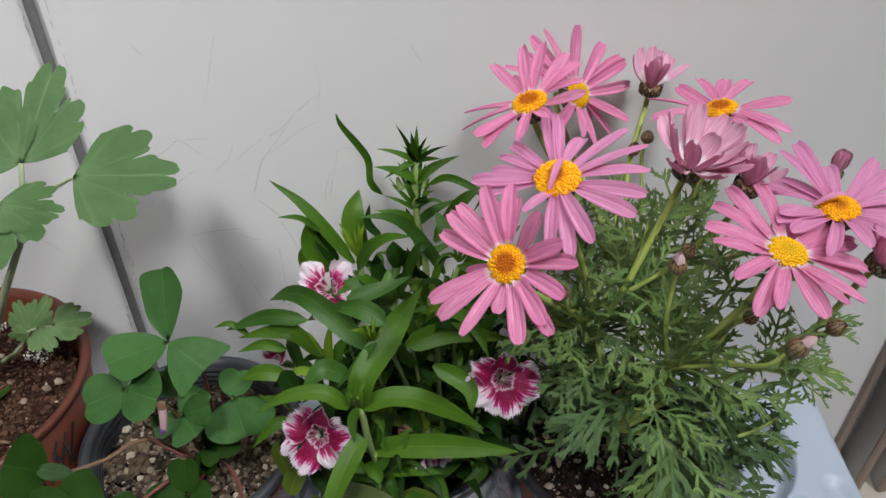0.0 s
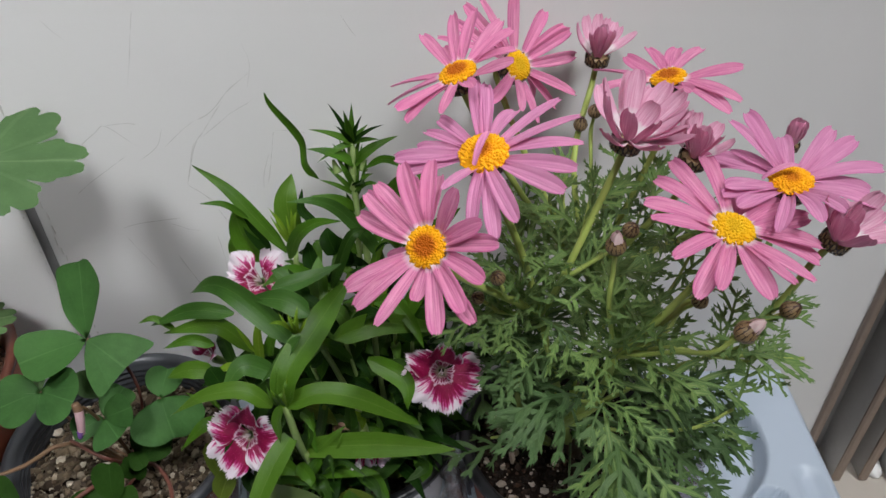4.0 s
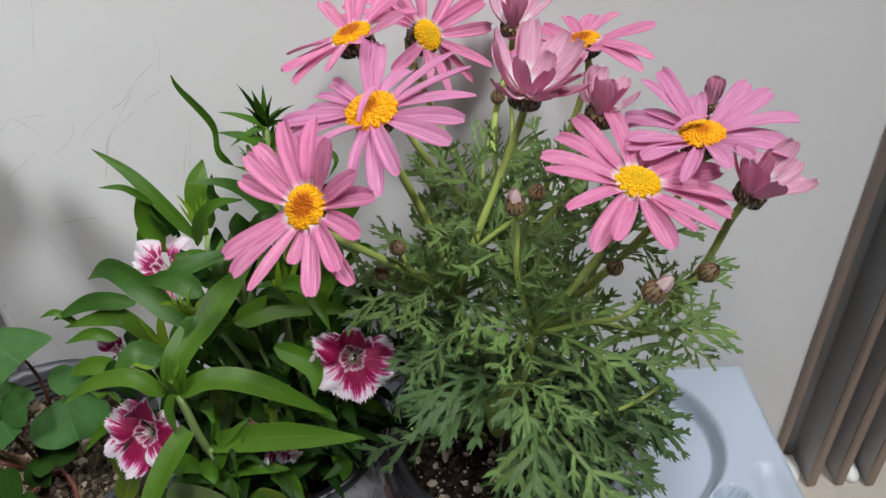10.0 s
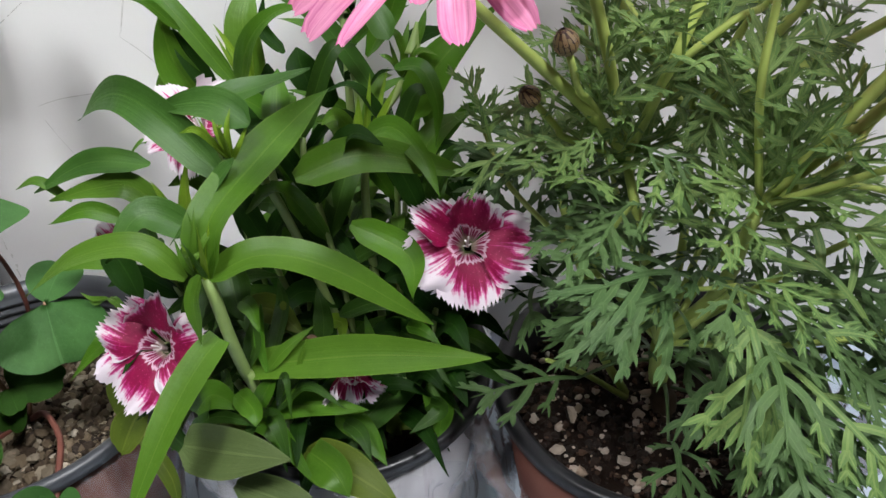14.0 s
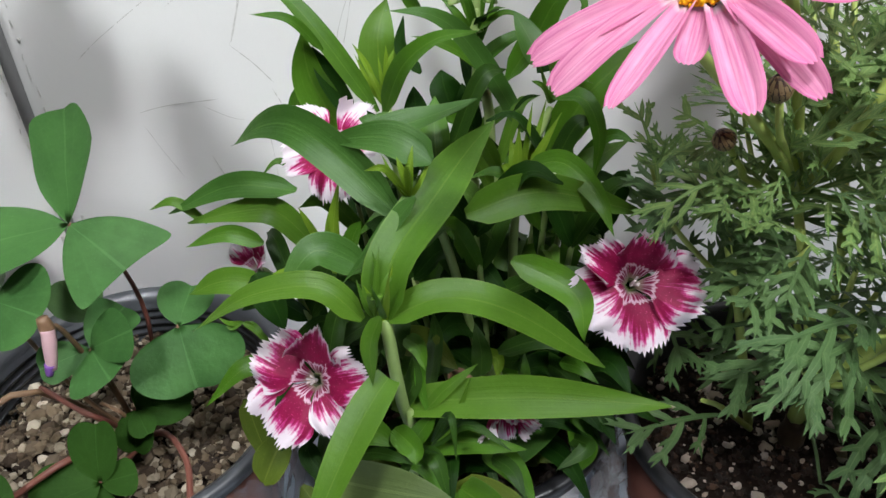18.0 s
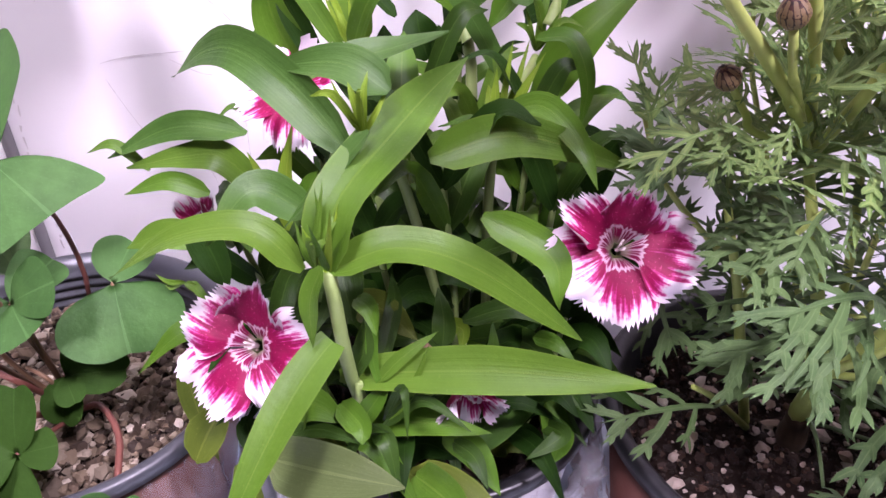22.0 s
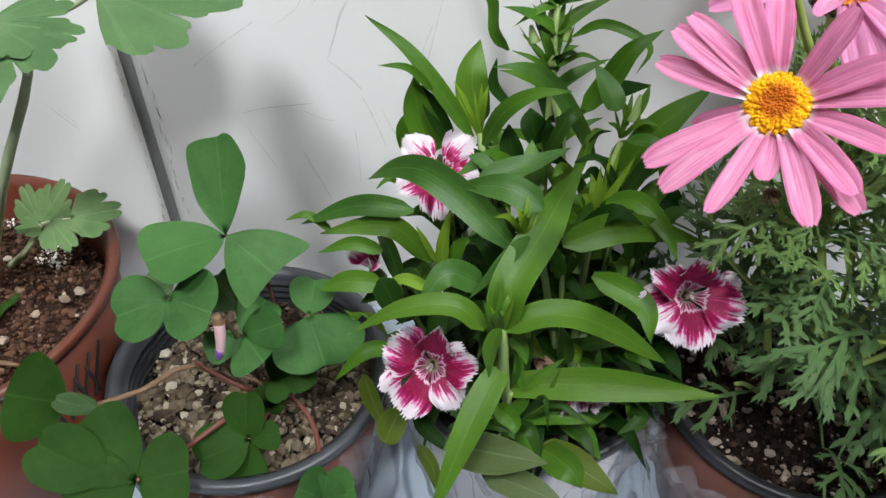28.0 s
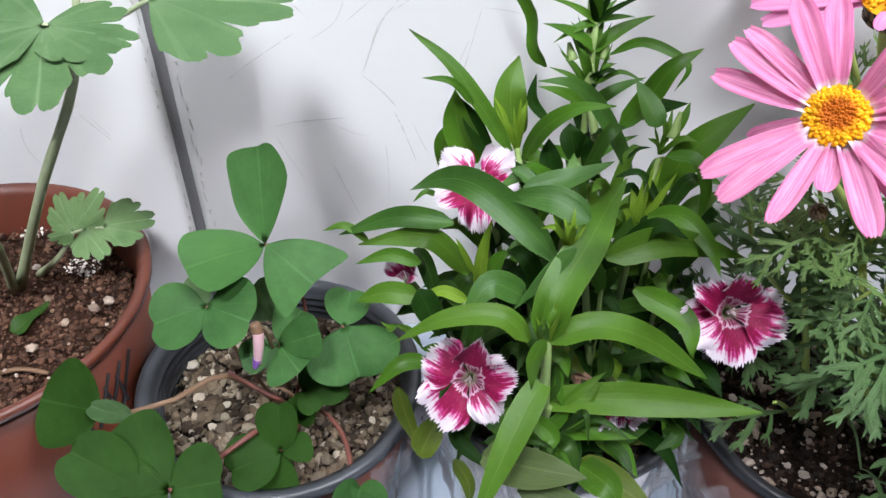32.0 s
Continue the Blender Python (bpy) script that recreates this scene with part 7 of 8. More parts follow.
def bush(points, pairs, length, width, seed, spread=42, material=None, lower=0.2):
    """A stem with crossed pairs of lance leaves, longer and flatter towards its base."""
    rnd = random.Random(seed)
    pstem(*points, r0=0.0013, r1=0.0010)
    path = bezier(points, 40)
    for k in range(pairs):
        f = lower + (1 - lower) * k / (pairs - 1)
        p = path[int(f * 40)]
        for s in (0, math.pi):
            a = seed + k * 1.571 + s + rnd.uniform(-0.25, 0.25)
            up = math.radians(8 + spread * f + rnd.gauss(0, 8))
            size = length * (1.10 - 0.35 * f) * rnd.uniform(0.8, 1.15)
            tip = p + Vector((math.cos(a) * math.cos(up), math.sin(a) * math.cos(up), math.sin(up))) * size
            tip.y = min(tip.y, 0.400)
            mat = material or (SHADED, DARK_SHADED, DARK_SHADED, GREEN, SHADED)[rnd.randrange(5)]
            top = p.lerp(tip, 0.55) + Vector((0, 0, size * 0.14))
            tip.z -= size * 0.22
            frond([p, top, tip], width * 0.98 * rnd.uniform(0.8, 1.15), mat, rnd.gauss(0, 14), n=11)


bush([(-0.010, 0.290, 0.080), (-0.012, 0.285, 0.140), (-0.016, 0.280, 0.185)], 6, 0.055, 0.0090, 1)
bush([(-0.035, 0.305, 0.080), (-0.030, 0.310, 0.140), (-0.026, 0.315, 0.190)], 6, 0.054, 0.0088, 2)
bush([(0.010, 0.305, 0.080), (0.014, 0.300, 0.130), (0.016, 0.295, 0.170)], 5, 0.045, 0.0095, 3)
bush([(-0.005, 0.325, 0.080), (0.004, 0.330, 0.130), (0.008, 0.334, 0.165)], 5, 0.052, 0.0078, 4)
bush([(-0.045, 0.320, 0.080), (-0.055, 0.325, 0.130), (-0.060, 0.328, 0.165)], 5, 0.040, 0.0095, 5)
bush([(-0.045, 0.285, 0.080), (-0.060, 0.272, 0.110), (-0.066, 0.268, 0.135)], 4, 0.036, 0.0090, 6, 30)
bush([(0.000, 0.275, 0.080), (0.006, 0.264, 0.110), (0.010, 0.258, 0.130)], 4, 0.036, 0.0085, 7, 30, DARK_SHADED)
bush([(-0.025, 0.270, 0.080), (-0.025, 0.258, 0.105), (-0.024, 0.252, 0.122)], 4, 0.034, 0.0085, 8, 25, DARK_SHADED)
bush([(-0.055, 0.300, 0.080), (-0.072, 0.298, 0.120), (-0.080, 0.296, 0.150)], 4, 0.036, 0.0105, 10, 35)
bush([(0.020, 0.320, 0.080), (0.028, 0.325, 0.120), (0.032, 0.330, 0.150)], 4, 0.042, 0.0105, 11, 40, DARK_SHADED)
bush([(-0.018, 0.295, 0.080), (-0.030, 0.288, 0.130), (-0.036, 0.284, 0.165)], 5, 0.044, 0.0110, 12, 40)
bush([(0.012, 0.285, 0.080), (0.018, 0.275, 0.120), (0.020, 0.270, 0.150)], 5, 0.040, 0.0105, 13, 40, DARK_SHADED)
bush([(-0.020, 0.335, 0.080), (-0.030, 0.345, 0.130), (-0.034, 0.348, 0.165)], 5, 0.050, 0.0085, 9)


bush([(0.012, 0.330, 0.080), (0.016, 0.336, 0.130), (0.020, 0.340, 0.172)], 6, 0.044, 0.0062, 14, 50, GREEN)
bush([(-0.010, 0.315, 0.080), (-0.008, 0.322, 0.140), (-0.008, 0.328, 0.180)], 6, 0.042, 0.0062, 15, 50, BRIGHT)
bush([(0.004, 0.300, 0.080), (0.006, 0.300, 0.150), (0.008, 0.302, 0.195)], 7, 0.042, 0.0066, 16, 50)
bush([(-0.030, 0.330, 0.080), (-0.036, 0.340, 0.130), (-0.040, 0.345, 0.165)], 5, 0.044, 0.0070, 17, 50, GREEN)
# low leaves that fill the pot, their green darkened to stand in for shade
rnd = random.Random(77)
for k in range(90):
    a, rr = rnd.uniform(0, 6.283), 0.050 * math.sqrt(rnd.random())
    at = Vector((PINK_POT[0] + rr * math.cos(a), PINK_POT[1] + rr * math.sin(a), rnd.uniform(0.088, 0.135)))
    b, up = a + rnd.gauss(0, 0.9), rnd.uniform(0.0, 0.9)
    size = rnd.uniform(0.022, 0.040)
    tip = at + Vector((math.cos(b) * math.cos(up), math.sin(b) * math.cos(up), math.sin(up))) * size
    frond([at, at.lerp(tip, 0.5) + Vector((0, 0, size * 0.15)), tip - Vector((0, 0, size * 0.2))], rnd.uniform(0.005, 0.008), DARK_SHADED if rnd.random() < 0.75 else SHADED, rnd.gauss(0, 20), n=9)


def pink_petal(radius, length, width, pitch, curl, fold, material, seed, ruffle=0.115):
    """A dianthus petal along +y: a narrow claw that climbs out of the throat, a lip, then a ruffled blade with sharp teeth."""
    n, across = 22, 36
    verts, uvs, faces = [], [], []
    rnd = random.Random(seed)
    teeth = [rnd.uniform(-0.035, 0.045) for _ in range(across + 1)]
    p1, p2 = rnd.uniform(0, 6.28), rnd.uniform(0, 6.28)
    claw, blade = 0.46 * radius, (length - 0.24) * radius
    y, z = 0.07 * radius, -0.42 * radius
    for i in range(n + 1):
        v = i / n
        lean = 1.12 if v < 0.22 else 1.12 + (pitch - 1.12) * min(1, (v - 0.22) / 0.14)
        step = (claw / 0.28 if v < 0.28 else blade / 0.72) / n
        lean += curl * max(0, v - 0.34)
        if i:
            y, z = y + step * math.cos(lean), z + step * math.sin(lean)
        q = max(0, v - 0.26) / 0.74
        half = radius * (0.06 + 0.125 * min(1, v / 0.27)) + (width * radius / 2 - 0.185 * radius) * math.sin(math.pi / 2 * min(1, q * 1.35)) ** 0.9
        for k in range(across + 1):
            u = k / across
            x = 2 * u - 1
            back = length * radius * 0.30 * x * x * q
            tooth = (teeth[k] + (0.040 if k % 2 else -0.040)) * length * radius * max(0, (v - 0.86) / 0.14)
            wave = math.sin(4.2 * x + p1) + 0.45 * math.sin(10.0 * x + p2)
            lift = ruffle * radius * q ** 1.5 * wave * (0.5 + abs(x)) + fold * half * abs(x) ** 1.5 * q
            go = tooth - back
            verts.append((x * half * (1 - 0.12 * abs(fold) * q), y + go * math.cos(lean) - lift * math.sin(lean), z + go * math.sin(lean) + lift * math.cos(lean)))
            uvs.append((u, v))
    m = across + 1
    for i in range(n):
        for k in range(across):
            faces.append((i * m + k, i * m + k + 1, (i + 1) * m + k + 1, (i + 1) * m + k))
    return mesh_of("petal", verts, faces, material, uvs)


def dianthus_flower(at, normal, radius, seed, label, petals, stamens=5):
    """Petals by angle, length and width as shares of the radius, pitch, curl, fold and tint; pale stamens in the throat."""
    rnd = random.Random(seed)
    cup = part("calyx", lathe("calyx", [(0.0002, -0.019), (0.0016, -0.0188), (0.0022, -0.013), (0.0024, -0.007), (0.0016, -0.0056)], MAT_STEM_DIANTHUS, 14), dianthus, label, PINK_SHIFT @ facing(at, normal))
    for k, (angle, length, wide, pitch, curl, fold, tint) in enumerate(petals):
        me = pink_petal(radius, length, wide, math.radians(pitch), math.radians(curl), fold, tint, seed * 7 + k)
        m = Matrix.Rotation(math.radians(angle) - math.pi / 2, 4, "Z") @ Matrix.Translation((0, 0, 0.0006 * ((k * 2) % 5) - 0.0010))
        part("petal", me, cup, "", m)
    for k in range(stamens):
        a, lean = k * 1.26 + rnd.uniform(-0.3, 0.3), 0.0009 + 0.0007 * (k % 2)
        tip = (lean * math.cos(a), lean * math.sin(a), 0.0002 + 0.0016 * (k % 3))
        part("stamen", tube("stamen", [(0.0004 * math.cos(a), 0.0004 * math.sin(a), -0.0056), (0.4 * lean * math.cos(a), 0.4 * lean * math.sin(a), -0.003), tip], 0.00024, 0.00032, MAT_STAMEN, 5, 5), cup)
    return cup


dianthus_flower((0.0310, 0.2650, 0.1790), (0.02, -0.72, 0.69), 0.0172, 1, "open magenta dianthus flower with a ragged white border",
                [(275, 1.12, 1.30, 2, -30, 0.10, MAT_PINK), (204, 1.14, 1.25, 14, -40, -0.10, MAT_PINK_PALE), (350, 1.14, 1.40, 10, -30, -0.15, MAT_PINK), (72, 1.02, 1.05, 46, 5, 0.50, MAT_PINK_DEEP), (148, 1.14, 0.85, 24, 5, 0.85, MAT_PINK_DEEP)])
dianthus_flower((-0.0655, 0.2500, 0.1515), (-0.08, -0.72, 0.68), 0.0172, 2, "open magenta dianthus flower with a fringed white edge",
                [(232, 1.22, 1.35, 4, -35, 0.10, MAT_PINK), (312, 1.02, 0.90, 16, -30, 0.45, MAT_PINK_PALE), (15, 1.06, 1.05, 18, 0, 0.40, MAT_PINK), (76, 1.14, 1.00, 40, 15, 0.60, MAT_PINK_DEEP), (155, 1.06, 1.30, 16, -25, -0.10, MAT_PINK)])
dianthus_flower((-0.0650, 0.3180, 0.1950), (-0.15, -0.55, 0.80), 0.0180, 3, "white-edged dianthus flower half hidden behind leaves",
                [(55, 1.05, 0.85, 20, -20, 0.3, MAT_PINK_PALE), (8, 0.90, 0.75, 4, -20, 0.1, MAT_PINK_PALE), (150, 1.05, 0.95, 8, -20, 0.1, MAT_PINK_PALE), (215, 0.98, 0.85, 4, -20, 0.1, MAT_PINK), (285, 1.10, 0.95, 0, -20, 0.1, MAT_PINK)])
dianthus_flower((-0.0060, 0.2480, 0.1405), (0.22, -0.80, -0.30), 0.0115, 4, "small half-closed dianthus flower hanging among the leaves",
                [(270, 1.05, 1.05, 38, -10, 0.45, MAT_PINK), (342, 1.0, 1.0, 44, -15, 0.45, MAT_PINK), (54, 0.95, 1.0, 48, -10, 0.4, MAT_PINK_DEEP), (126, 0.95, 1.0, 48, -10, 0.4, MAT_PINK_DEEP), (198, 1.0, 1.0, 44, -15, 0.45, MAT_PINK)], 0)
dianthus_flower((-0.0950, 0.3000, 0.1560), (-0.3, -0.5, 0.8), 0.0105, 5, "small dianthus flower just opening", [(80, 1.0, 0.9, 40, 0, 0.5, MAT_PINK_DEEP), (152, 1.0, 0.9, 42, 0, 0.5, MAT_PINK), (8, 1.0, 0.9, 42, 0, 0.5, MAT_PINK)], 0)
for tip, base in (((0.0310, 0.2640, 0.1755), (0.012, 0.290, 0.120)), ((-0.0665, 0.2500, 0.1500), (-0.050, 0.275, 0.100)), ((-0.0650, 0.3180, 0.1890), (-0.048, 0.325, 0.130)), ((-0.0060, 0.2560, 0.1370), (-0.004, 0.275, 0.100))):
    t = Vector(tip)
    pstem(base, (t + Vector(base)) / 2 + Vector((0, 0.006, 0.006)), t + Vector((0, 0.010, -0.009)), r0=0.0014, r1=0.0012)
# withered flower
for k in range(4):
    leaf((-0.0230, 0.2620, 0.1430), (-0.0160, 0.2580, 0.1450) if k % 2 else (-0.0220, 0.2560, 0.1410), 0.004 + 0.001 * k, MAT_WITHERED, arch=0.2 - 0.1 * k, roll=30 * k, n=8)
leaf((-0.0170, 0.2620, 0.1340), (0.0010, 0.2580, 0.1400), 0.0035, MAT_WITHERED, arch=0.08, roll=40)

# ---- the oxalis with three-part leaves ----
oxalis = thing("oxalis_plant", "oxalis plant with broad three-part green leaves", "plant", at=(OXALIS_POT[0], OXALIS_POT[1], 0.078))
OX_SHIFT = Matrix.Translation((-OXALIS_POT[0], -OXALIS_POT[1], -0.078))


def oleaf(node, tips, widths, facing=(0, -0.5, 1), material=MAT_OXALIS, outline="wedge", cup=0.20, droop=0.12):
    """One compound leaf: leaflets spreading from a node."""
    for k, (tip, w) in enumerate(zip(tips, widths)):
        part("leaflet", fan("leaflet", OX_SHIFT @ Vector(node), OX_SHIFT @ Vector(tip), w, material, facing, outline, cup, droop, seed=k + int(w * 1e5)), oxalis)


def petiole(points, material=MAT_PETIOLE_RED, r=0.0010):
    stem(oxalis, OX_SHIFT, points, r * 1.15, r, material, "petiole", 7)


CROWN = (-0.148, 0.285, 0.080)
O1 = (-0.1490, 0.2900, 0.1810)
oleaf(O1, [(-0.1560, 0.3200, 0.2100)], [0.0300], (-0.35, -0.8, 0.5), outline="diamond", droop=0.05)
oleaf(O1, [(-0.1770, 0.2720, 0.1850)], [0.030], (0, -0.35, 1))
oleaf(O1, [(-0.1250, 0.2760, 0.1720)], [0.036], (0.1, -0.45, 1), outline="truncate")
petiole([CROWN, (-0.140, 0.300, 0.120), (-0.142, 0.300, 0.155), O1], r=0.0008)
O2 = (-0.1700, 0.2700, 0.1650)
oleaf(O2, [(-0.1910, 0.2620, 0.1620)], [0.027], (0, -0.6, 1), outline="oxalis")
oleaf(O2, [(-0.1510, 0.2620, 0.1660)], [0.029], (0.2, -0.7, 0.9), outline="oxalis")
oleaf(O2, [(-0.1870, 0.2860, 0.1640)], [0.018], (0, -0.2, 1), MAT_DAISY_LEAF, outline="oxalis")
petiole([CROWN, (-0.158, 0.275, 0.115), O2], MAT_PETIOLE_TAN, 0.0008)
O3 = (-0.1190, 0.2830, 0.1430)
oleaf(O3, [(-0.1110, 0.2660, 0.1290)], [0.040], (0, -0.7, 1), outline="oxalis")
oleaf(O3, [(-0.1180, 0.3000, 0.1500)], [0.020], (0.1, -0.5, 1), outline="oxalis")
petiole([CROWN, (-0.134, 0.286, 0.115), O3], MAT_PETIOLE_TAN, 0.0008)
O4 = (-0.1430, 0.2680, 0.1460)
oleaf(O4, [(-0.1360, 0.2840, 0.1530)], [0.020], (0, -0.5, 1))
oleaf(O4, [(-0.1330, 0.2560, 0.1440)], [0.024], (0.1, -0.8, 0.8))
oleaf(O4, [(-0.1250, 0.2620, 0.1600)], [0.018], (0.1, -0.8, 0.7))
oleaf(O4, [(-0.1570, 0.2580, 0.1460)], [0.014], (-0.1, -0.8, 0.7))
oleaf((-0.1480, 0.2820, 0.1460), [(-0.1590, 0.2920, 0.1580)], [0.020], (0.0, -0.6, 0.8), MAT_DAISY_LEAF, outline="oxalis")
petiole([CROWN, (-0.146, 0.278, 0.11), O4], MAT_PETIOLE_TAN, 0.0008)
# the low leaf that leans over the orange pot, one leaflet turned to its pale underside
O5 = (-0.2090, 0.2470, 0.1220)
oleaf((-0.2140, 0.2460, 0.1250), [(-0.2270, 0.2360, 0.1460)], [0.036], (0.1, -0.5, 1), MAT_OXALIS_DARK_SHADED)
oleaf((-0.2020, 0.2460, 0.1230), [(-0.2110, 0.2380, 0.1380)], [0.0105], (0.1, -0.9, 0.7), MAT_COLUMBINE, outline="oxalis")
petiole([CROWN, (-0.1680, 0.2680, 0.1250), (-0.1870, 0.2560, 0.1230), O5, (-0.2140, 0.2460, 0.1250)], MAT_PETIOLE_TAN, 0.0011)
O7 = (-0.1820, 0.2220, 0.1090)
oleaf(O7, [(-0.2090, 0.2380, 0.1260)], [0.036], (0.1, -0.5, 1), MAT_OXALIS_DARK_SHADED)
oleaf((-0.1940, 0.2220, 0.1110), [(-0.2200, 0.2260, 0.1280)], [0.026], (0, -0.5, 1), MAT_OXALIS_DARK_SHADED, outline="oxalis")
oleaf(O7, [(-0.2090, 0.2120, 0.1100)], [0.034], (0, -0.5, 1), MAT_OXALIS_DARK_SHADED, outline="oxalis")
oleaf(O7, [(-0.1610, 0.2260, 0.1120)], [0.032], (0.1, -0.5, 1), MAT_OXALIS_DARK_SHADED, outline="oxalis")
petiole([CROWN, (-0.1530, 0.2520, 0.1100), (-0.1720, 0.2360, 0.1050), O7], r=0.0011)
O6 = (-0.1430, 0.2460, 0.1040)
oleaf(O6, [(-0.1450, 0.2560, 0.1240)], [0.019], (-0.2, -0.8, 0.7), MAT_OXALIS_DARK_SHADED, outline="oxalis")
oleaf(O6, [(-0.1640, 0.2360, 0.1020)], [0.024], (0, -0.5, 1), MAT_OXALIS_DARK_SHADED, outline="oxalis")
oleaf(O6, [(-0.1450, 0.2320, 0.0860)], [0.019], (0.3, -0.7, 0.8), MAT_OXALIS_DARK_SHADED)
oleaf(O6, [(-0.1290, 0.2460, 0.1100)], [0.013], (0.1, -0.7, 0.8), MAT_OXALIS_DARK_SHADED)
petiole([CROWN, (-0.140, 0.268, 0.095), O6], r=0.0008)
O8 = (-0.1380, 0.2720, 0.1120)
oleaf(O8, [(-0.1390, 0.2620, 0.0980)], [0.014], (0.1, -0.8, 0.6), MAT_OXALIS_DARK_SHADED, outline="oxalis")
oleaf(O8, [(-0.1280, 0.2800, 0.1190)], [0.016], (0.2, -0.6, 0.8), MAT_OXALIS_DARK_SHADED, outline="oxalis")
oleaf(O8, [(-0.1170, 0.2720, 0.1170)], [0.015], (0.1, -0.5, 0.9), MAT_OXALIS_DARK_SHADED, outline="oxalis")
oleaf(O8, [(-0.1310, 0.2620, 0.1110)], [0.010], (0.1, -0.5, 0.9), MAT_OXALIS_DARK_SHADED, outline="oxalis")
petiole([CROWN, O8], r=0.0008)
O9 = (-0.1100, 0.2280, 0.0880)
oleaf(O9, [(-0.1160, 0.2220, 0.1070)], [0.022], (0, -0.4, 1), outline="oxalis")
oleaf(O9, [(-0.0970, 0.2260, 0.1020)], [0.022], (0, -0.4, 1), outline="oxalis")
oleaf(O9, [(-0.1080, 0.2300, 0.1030)], [0.020], (0, -0.4, 1), outline="oxalis")
petiole([CROWN, (-0.1320, 0.2750, 0.0950), (-0.1200, 0.2620, 0.0960), (-0.1140, 0.2460, 0.0950), O9], r=0.0011)
# thin red runners across the gravel
petiole([CROWN, (-0.1450, 0.2620, 0.1180), (-0.1520, 0.2620, 0.1230), (-0.1680, 0.2700, 0.1250)], r=0.0009)
petiole([CROWN, (-0.1420, 0.2700, 0.1110), (-0.1500, 0.2720, 0.1150)], MAT_PETIOLE_TAN, 0.0007)
# faded drooping flower
flower_top = (-0.1470, 0.2580, 0.1640)
flower = stem(oxalis, OX_SHIFT, [flower_top, (-0.1470, 0.2560, 0.1590), (-0.1480, 0.2540, 0.1510)], 0.0024, 0.0017, MAT_OXALIS_FLOWER, "faded_flower", 10, label="faded pale pink tubular flower hanging down")
part("flower_tip", tube("flower_tip", [OX_SHIFT @ Vector((-0.1480, 0.2540, 0.1530)), OX_SHIFT @ Vector((-0.1490, 0.2530, 0.1490))], 0.0021, 0.0010, MAT_OXALIS_TIP, 10, 4, 0.4), oxalis, "violet withered tip")
part("flower_base", tube("flower_base", [OX_SHIFT @ Vector((-0.1480, 0.2590, 0.1680)), OX_SHIFT @ Vector((-0.1470, 0.2580, 0.1630))], 0.0018, 0.0027, MAT_PETIOLE_TAN, 10, 4, 0.3), oxalis, "tan withered calyx")
petiole([CROWN, (-0.146, 0.275, 0.12), (-0.1455, 0.262, 0.160), flower_top], MAT_PETIOLE_TAN, 0.0008)

# ---- the young columbine in the orange pot ----
columbine = thing("columbine_plant", "young columbine with scalloped grey-green leaves on a tall stem", "plant", at=(COLUMBINE_POT[0], COLUMBINE_POT[1], 0.104))
COL_SHIFT = Matrix.Translation((-COLUMBINE_POT[0], -COLUMBINE_POT[1], -0.104))


def cleaf(base, tip, width, facing=(0, -0.6, 0.8), seed=0, cup=0.06, droop=0.08, material=MAT_COLUMBINE, outline="columbine"):
    part("leaflet", fan("leaflet", COL_SHIFT @ Vector(base), COL_SHIFT @ Vector(tip), width, material, facing, outline, cup, droop, rings=8, steps=78, seed=seed), columbine)


C0 = (-0.2970, 0.3350, 0.1040)
C1 = (-0.2130, 0.3260, 0.2720)
stem(columbine, COL_SHIFT, [C0, (-0.2510, 0.3180, 0.1840), (-0.2240, 0.3220, 0.2330), C1], 0.0027, 0.0014, MAT_STEM_COLUMBINE, "stem", 10)
cleaf(C1, (-0.2030, 0.3680, 0.3080), 0.056, (0.05, -0.62, 0.78), 1)
cleaf((-0.1840, 0.3170, 0.2700), (-0.1340, 0.3210, 0.2710), 0.076, (0.0, -0.25, 0.97), 2)
cleaf(C1, (-0.2460, 0.3450, 0.2920), 0.050, (-0.1, -0.55, 0.83), 3)
stem(columbine, COL_SHIFT, [(-0.2150, 0.3250, 0.2600), (-0.2010, 0.3210, 0.2600), (-0.1840, 0.3170, 0.2695)], 0.0012, 0.0009, MAT_STEM_COLUMBINE, "petiolule", 7)
C2 = (-0.2125, 0.2965, 0.2680)
cleaf(C2, (-0.1810, 0.2910, 0.2680), 0.040, (0, -0.15, 1), 4)
cleaf(C2, (-0.2010, 0.2570, 0.2610), 0.056, (0, -0.15, 1), 5)
cleaf(C2, (-0.2470, 0.2860, 0.2660), 0.052, (0, -0.15, 1), 6)
stem(columbine, COL_SHIFT, [(-0.2230, 0.3200, 0.2350), (-0.2140, 0.3080, 0.2530), C2], 0.0016, 0.0012, MAT_STEM_COLUMBINE, "stem", 8)
stem(columbine, COL_SHIFT, [(-0.2990, 0.3340, 0.1040), (-0.2690, 0.3000, 0.1670), (-0.2710, 0.2950, 0.1860)], 0.0024, 0.0016, MAT_STEM_COLUMBINE, "stem", 8)
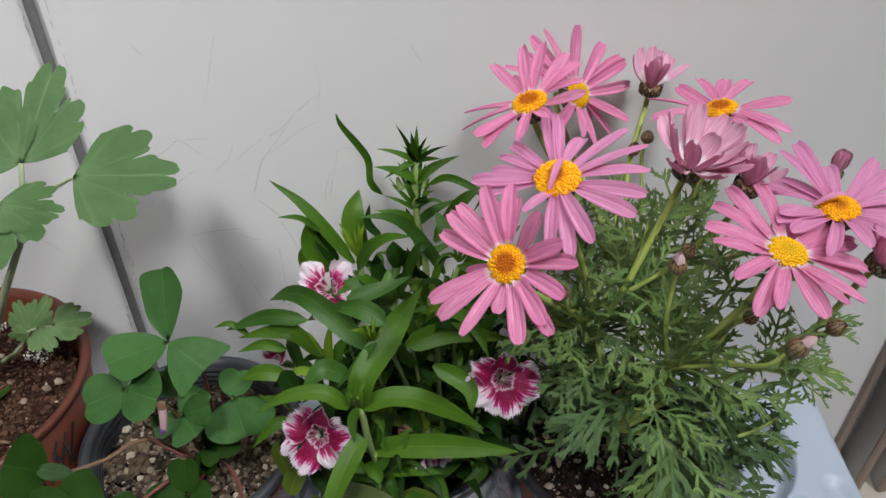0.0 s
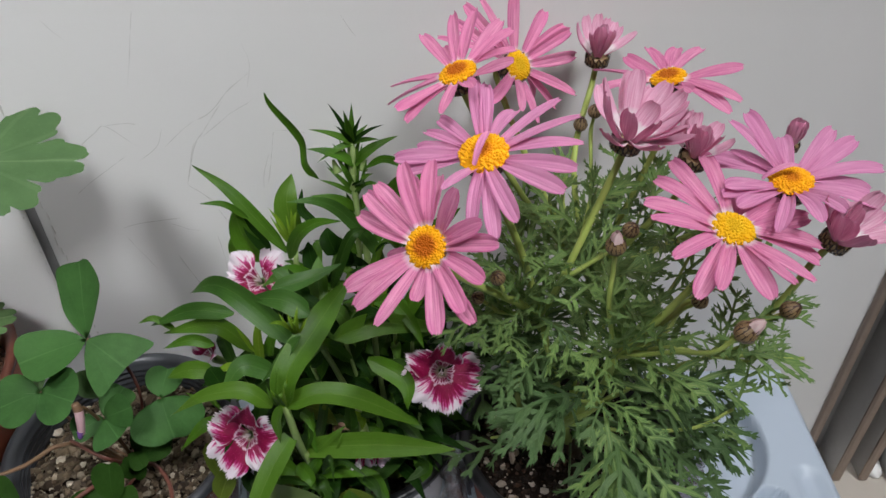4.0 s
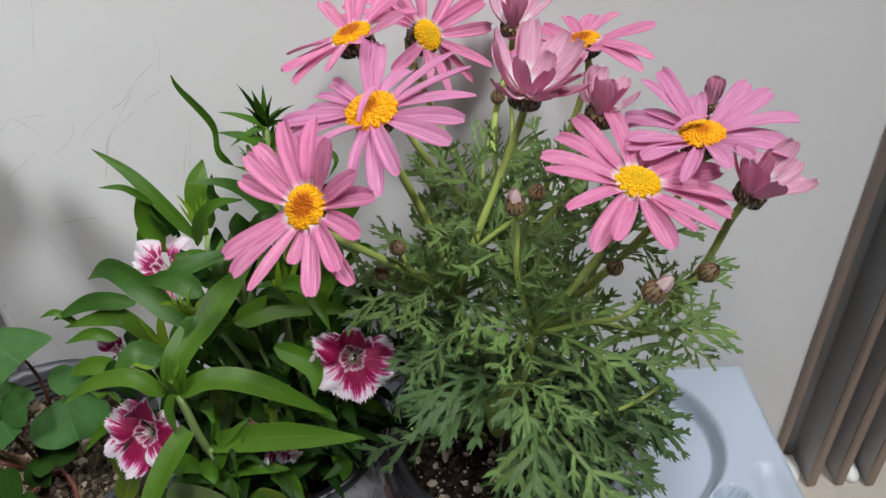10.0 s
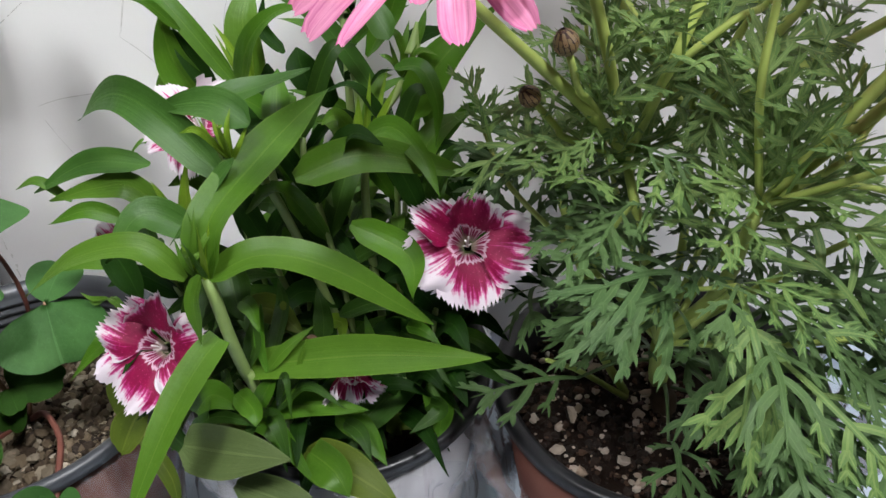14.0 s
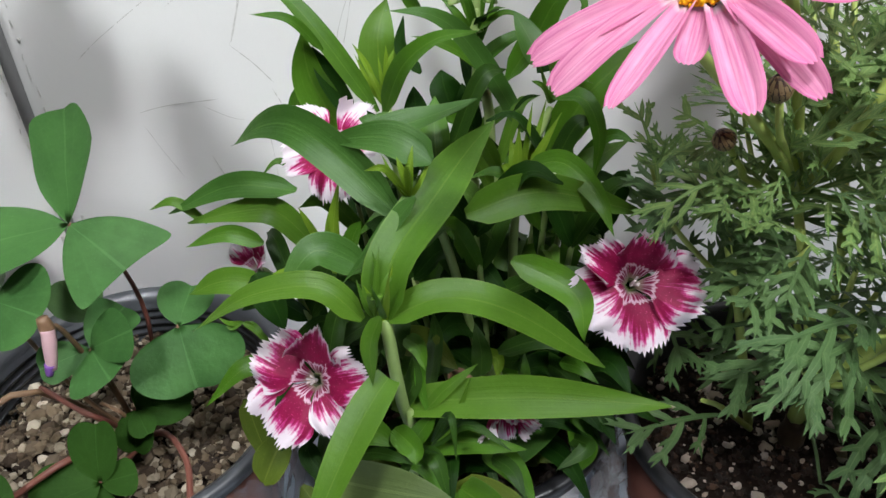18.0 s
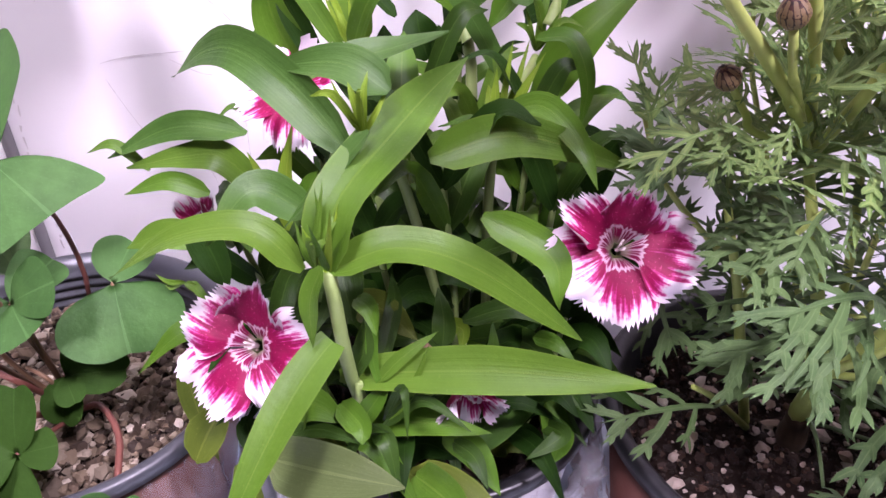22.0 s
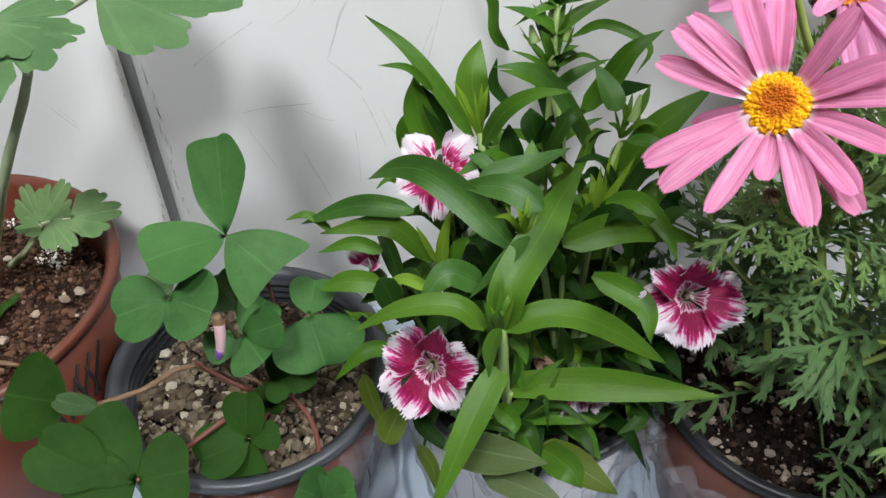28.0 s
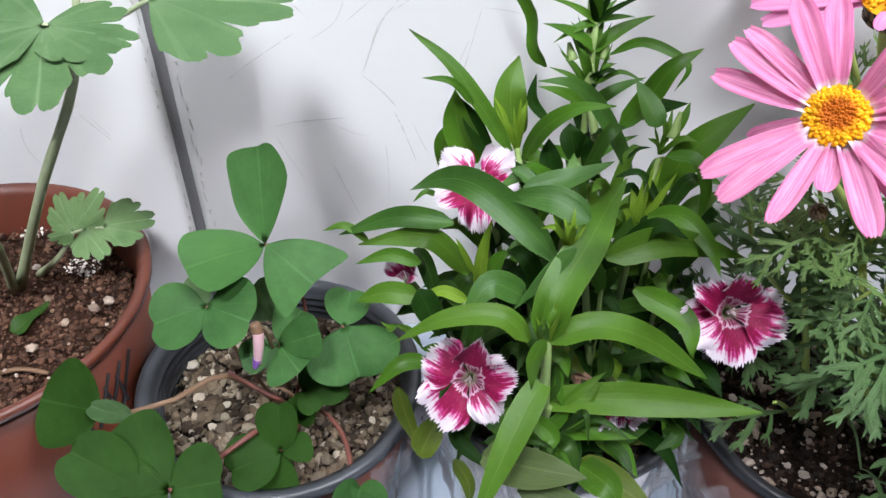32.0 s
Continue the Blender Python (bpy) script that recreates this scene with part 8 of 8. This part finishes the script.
# low leaf by the soil
C3 = (-0.2600, 0.3400, 0.1400)
stem(columbine, COL_SHIFT, [(-0.2920, 0.3470, 0.1040), (-0.2690, 0.3340, 0.1280), C3], 0.0020, 0.0010, MAT_STEM_COLUMBINE, "petiole", 8)
cleaf(C3, (-0.2680, 0.3500, 0.1560), 0.021, (-0.1, -0.6, 0.8), 7, material=MAT_COLUMBINE_YOUNG, outline="round_columbine")
cleaf(C3, (-0.2470, 0.3520, 0.1580), 0.024, (0, -0.6, 0.8), 8, material=MAT_COLUMBINE_YOUNG, outline="round_columbine")
cleaf((-0.2440, 0.3400, 0.1450), (-0.2190, 0.3420, 0.1500), 0.027, (0.1, -0.6, 0.8), 9, material=MAT_COLUMBINE_YOUNG, outline="round_columbine")
cleaf((-0.2540, 0.3400, 0.1430), (-0.2410, 0.3280, 0.1360), 0.025, (0.05, -0.6, 0.8), 10, material=MAT_COLUMBINE_YOUNG, outline="round_columbine")
cleaf(C3, (-0.2680, 0.3320, 0.1430), 0.014, (-0.2, -0.6, 0.8), 11, material=MAT_COLUMBINE_YOUNG, outline="round_columbine")
stem(columbine, COL_SHIFT, [C3, (-0.2520, 0.3410, 0.1420), (-0.2440, 0.3400, 0.1440)], 0.0008, 0.0006, MAT_STEM_COLUMBINE, "petiolule", 7)
# fallen leaf and twigs on the soil
fallen = strip("fallen_leaf", (-0.2830, 0.3020, 0.1070), (-0.2740, 0.3220, 0.1090), 0.0100, MAT_DIANTHUS_SHADED, 0.06, 10, 0.4, wave=0.12)
thing("fallen_leaf", "small dark green leaf lying on the brown soil", "leaf", fallen)
thing("twig", "thin dry twig lying on the soil", "twig", tube("twig", [(-0.2790, 0.2790, 0.1060), (-0.2690, 0.2810, 0.1070), (-0.2570, 0.2800, 0.1060)], 0.0012, 0.0010, MAT_PETIOLE_TAN, 6, 6, 0.3))
# scribbled marker strokes on the orange pot
for k in range(7):
    a0 = math.radians(-31 + 2.6 * k)
    pts = []
    for z in (0.084, 0.106 + 0.006 * (k % 2)):
        r = 0.070 + (0.0838 - 0.070) * z / 0.12 + 0.0012
        a = a0 + (z - 0.084) * (5 if k % 2 else -2)
        pts.append((COLUMBINE_POT[0] + r * math.cos(a), COLUMBINE_POT[1] + r * math.sin(a), z))
    mark = part("marker_stroke", tube("marker_stroke", [Vector(p) - Vector(COLUMBINE_POT) for p in pts], 0.0009, 0.0008, MAT_INK, 5, 4), orange, "black marker stroke")
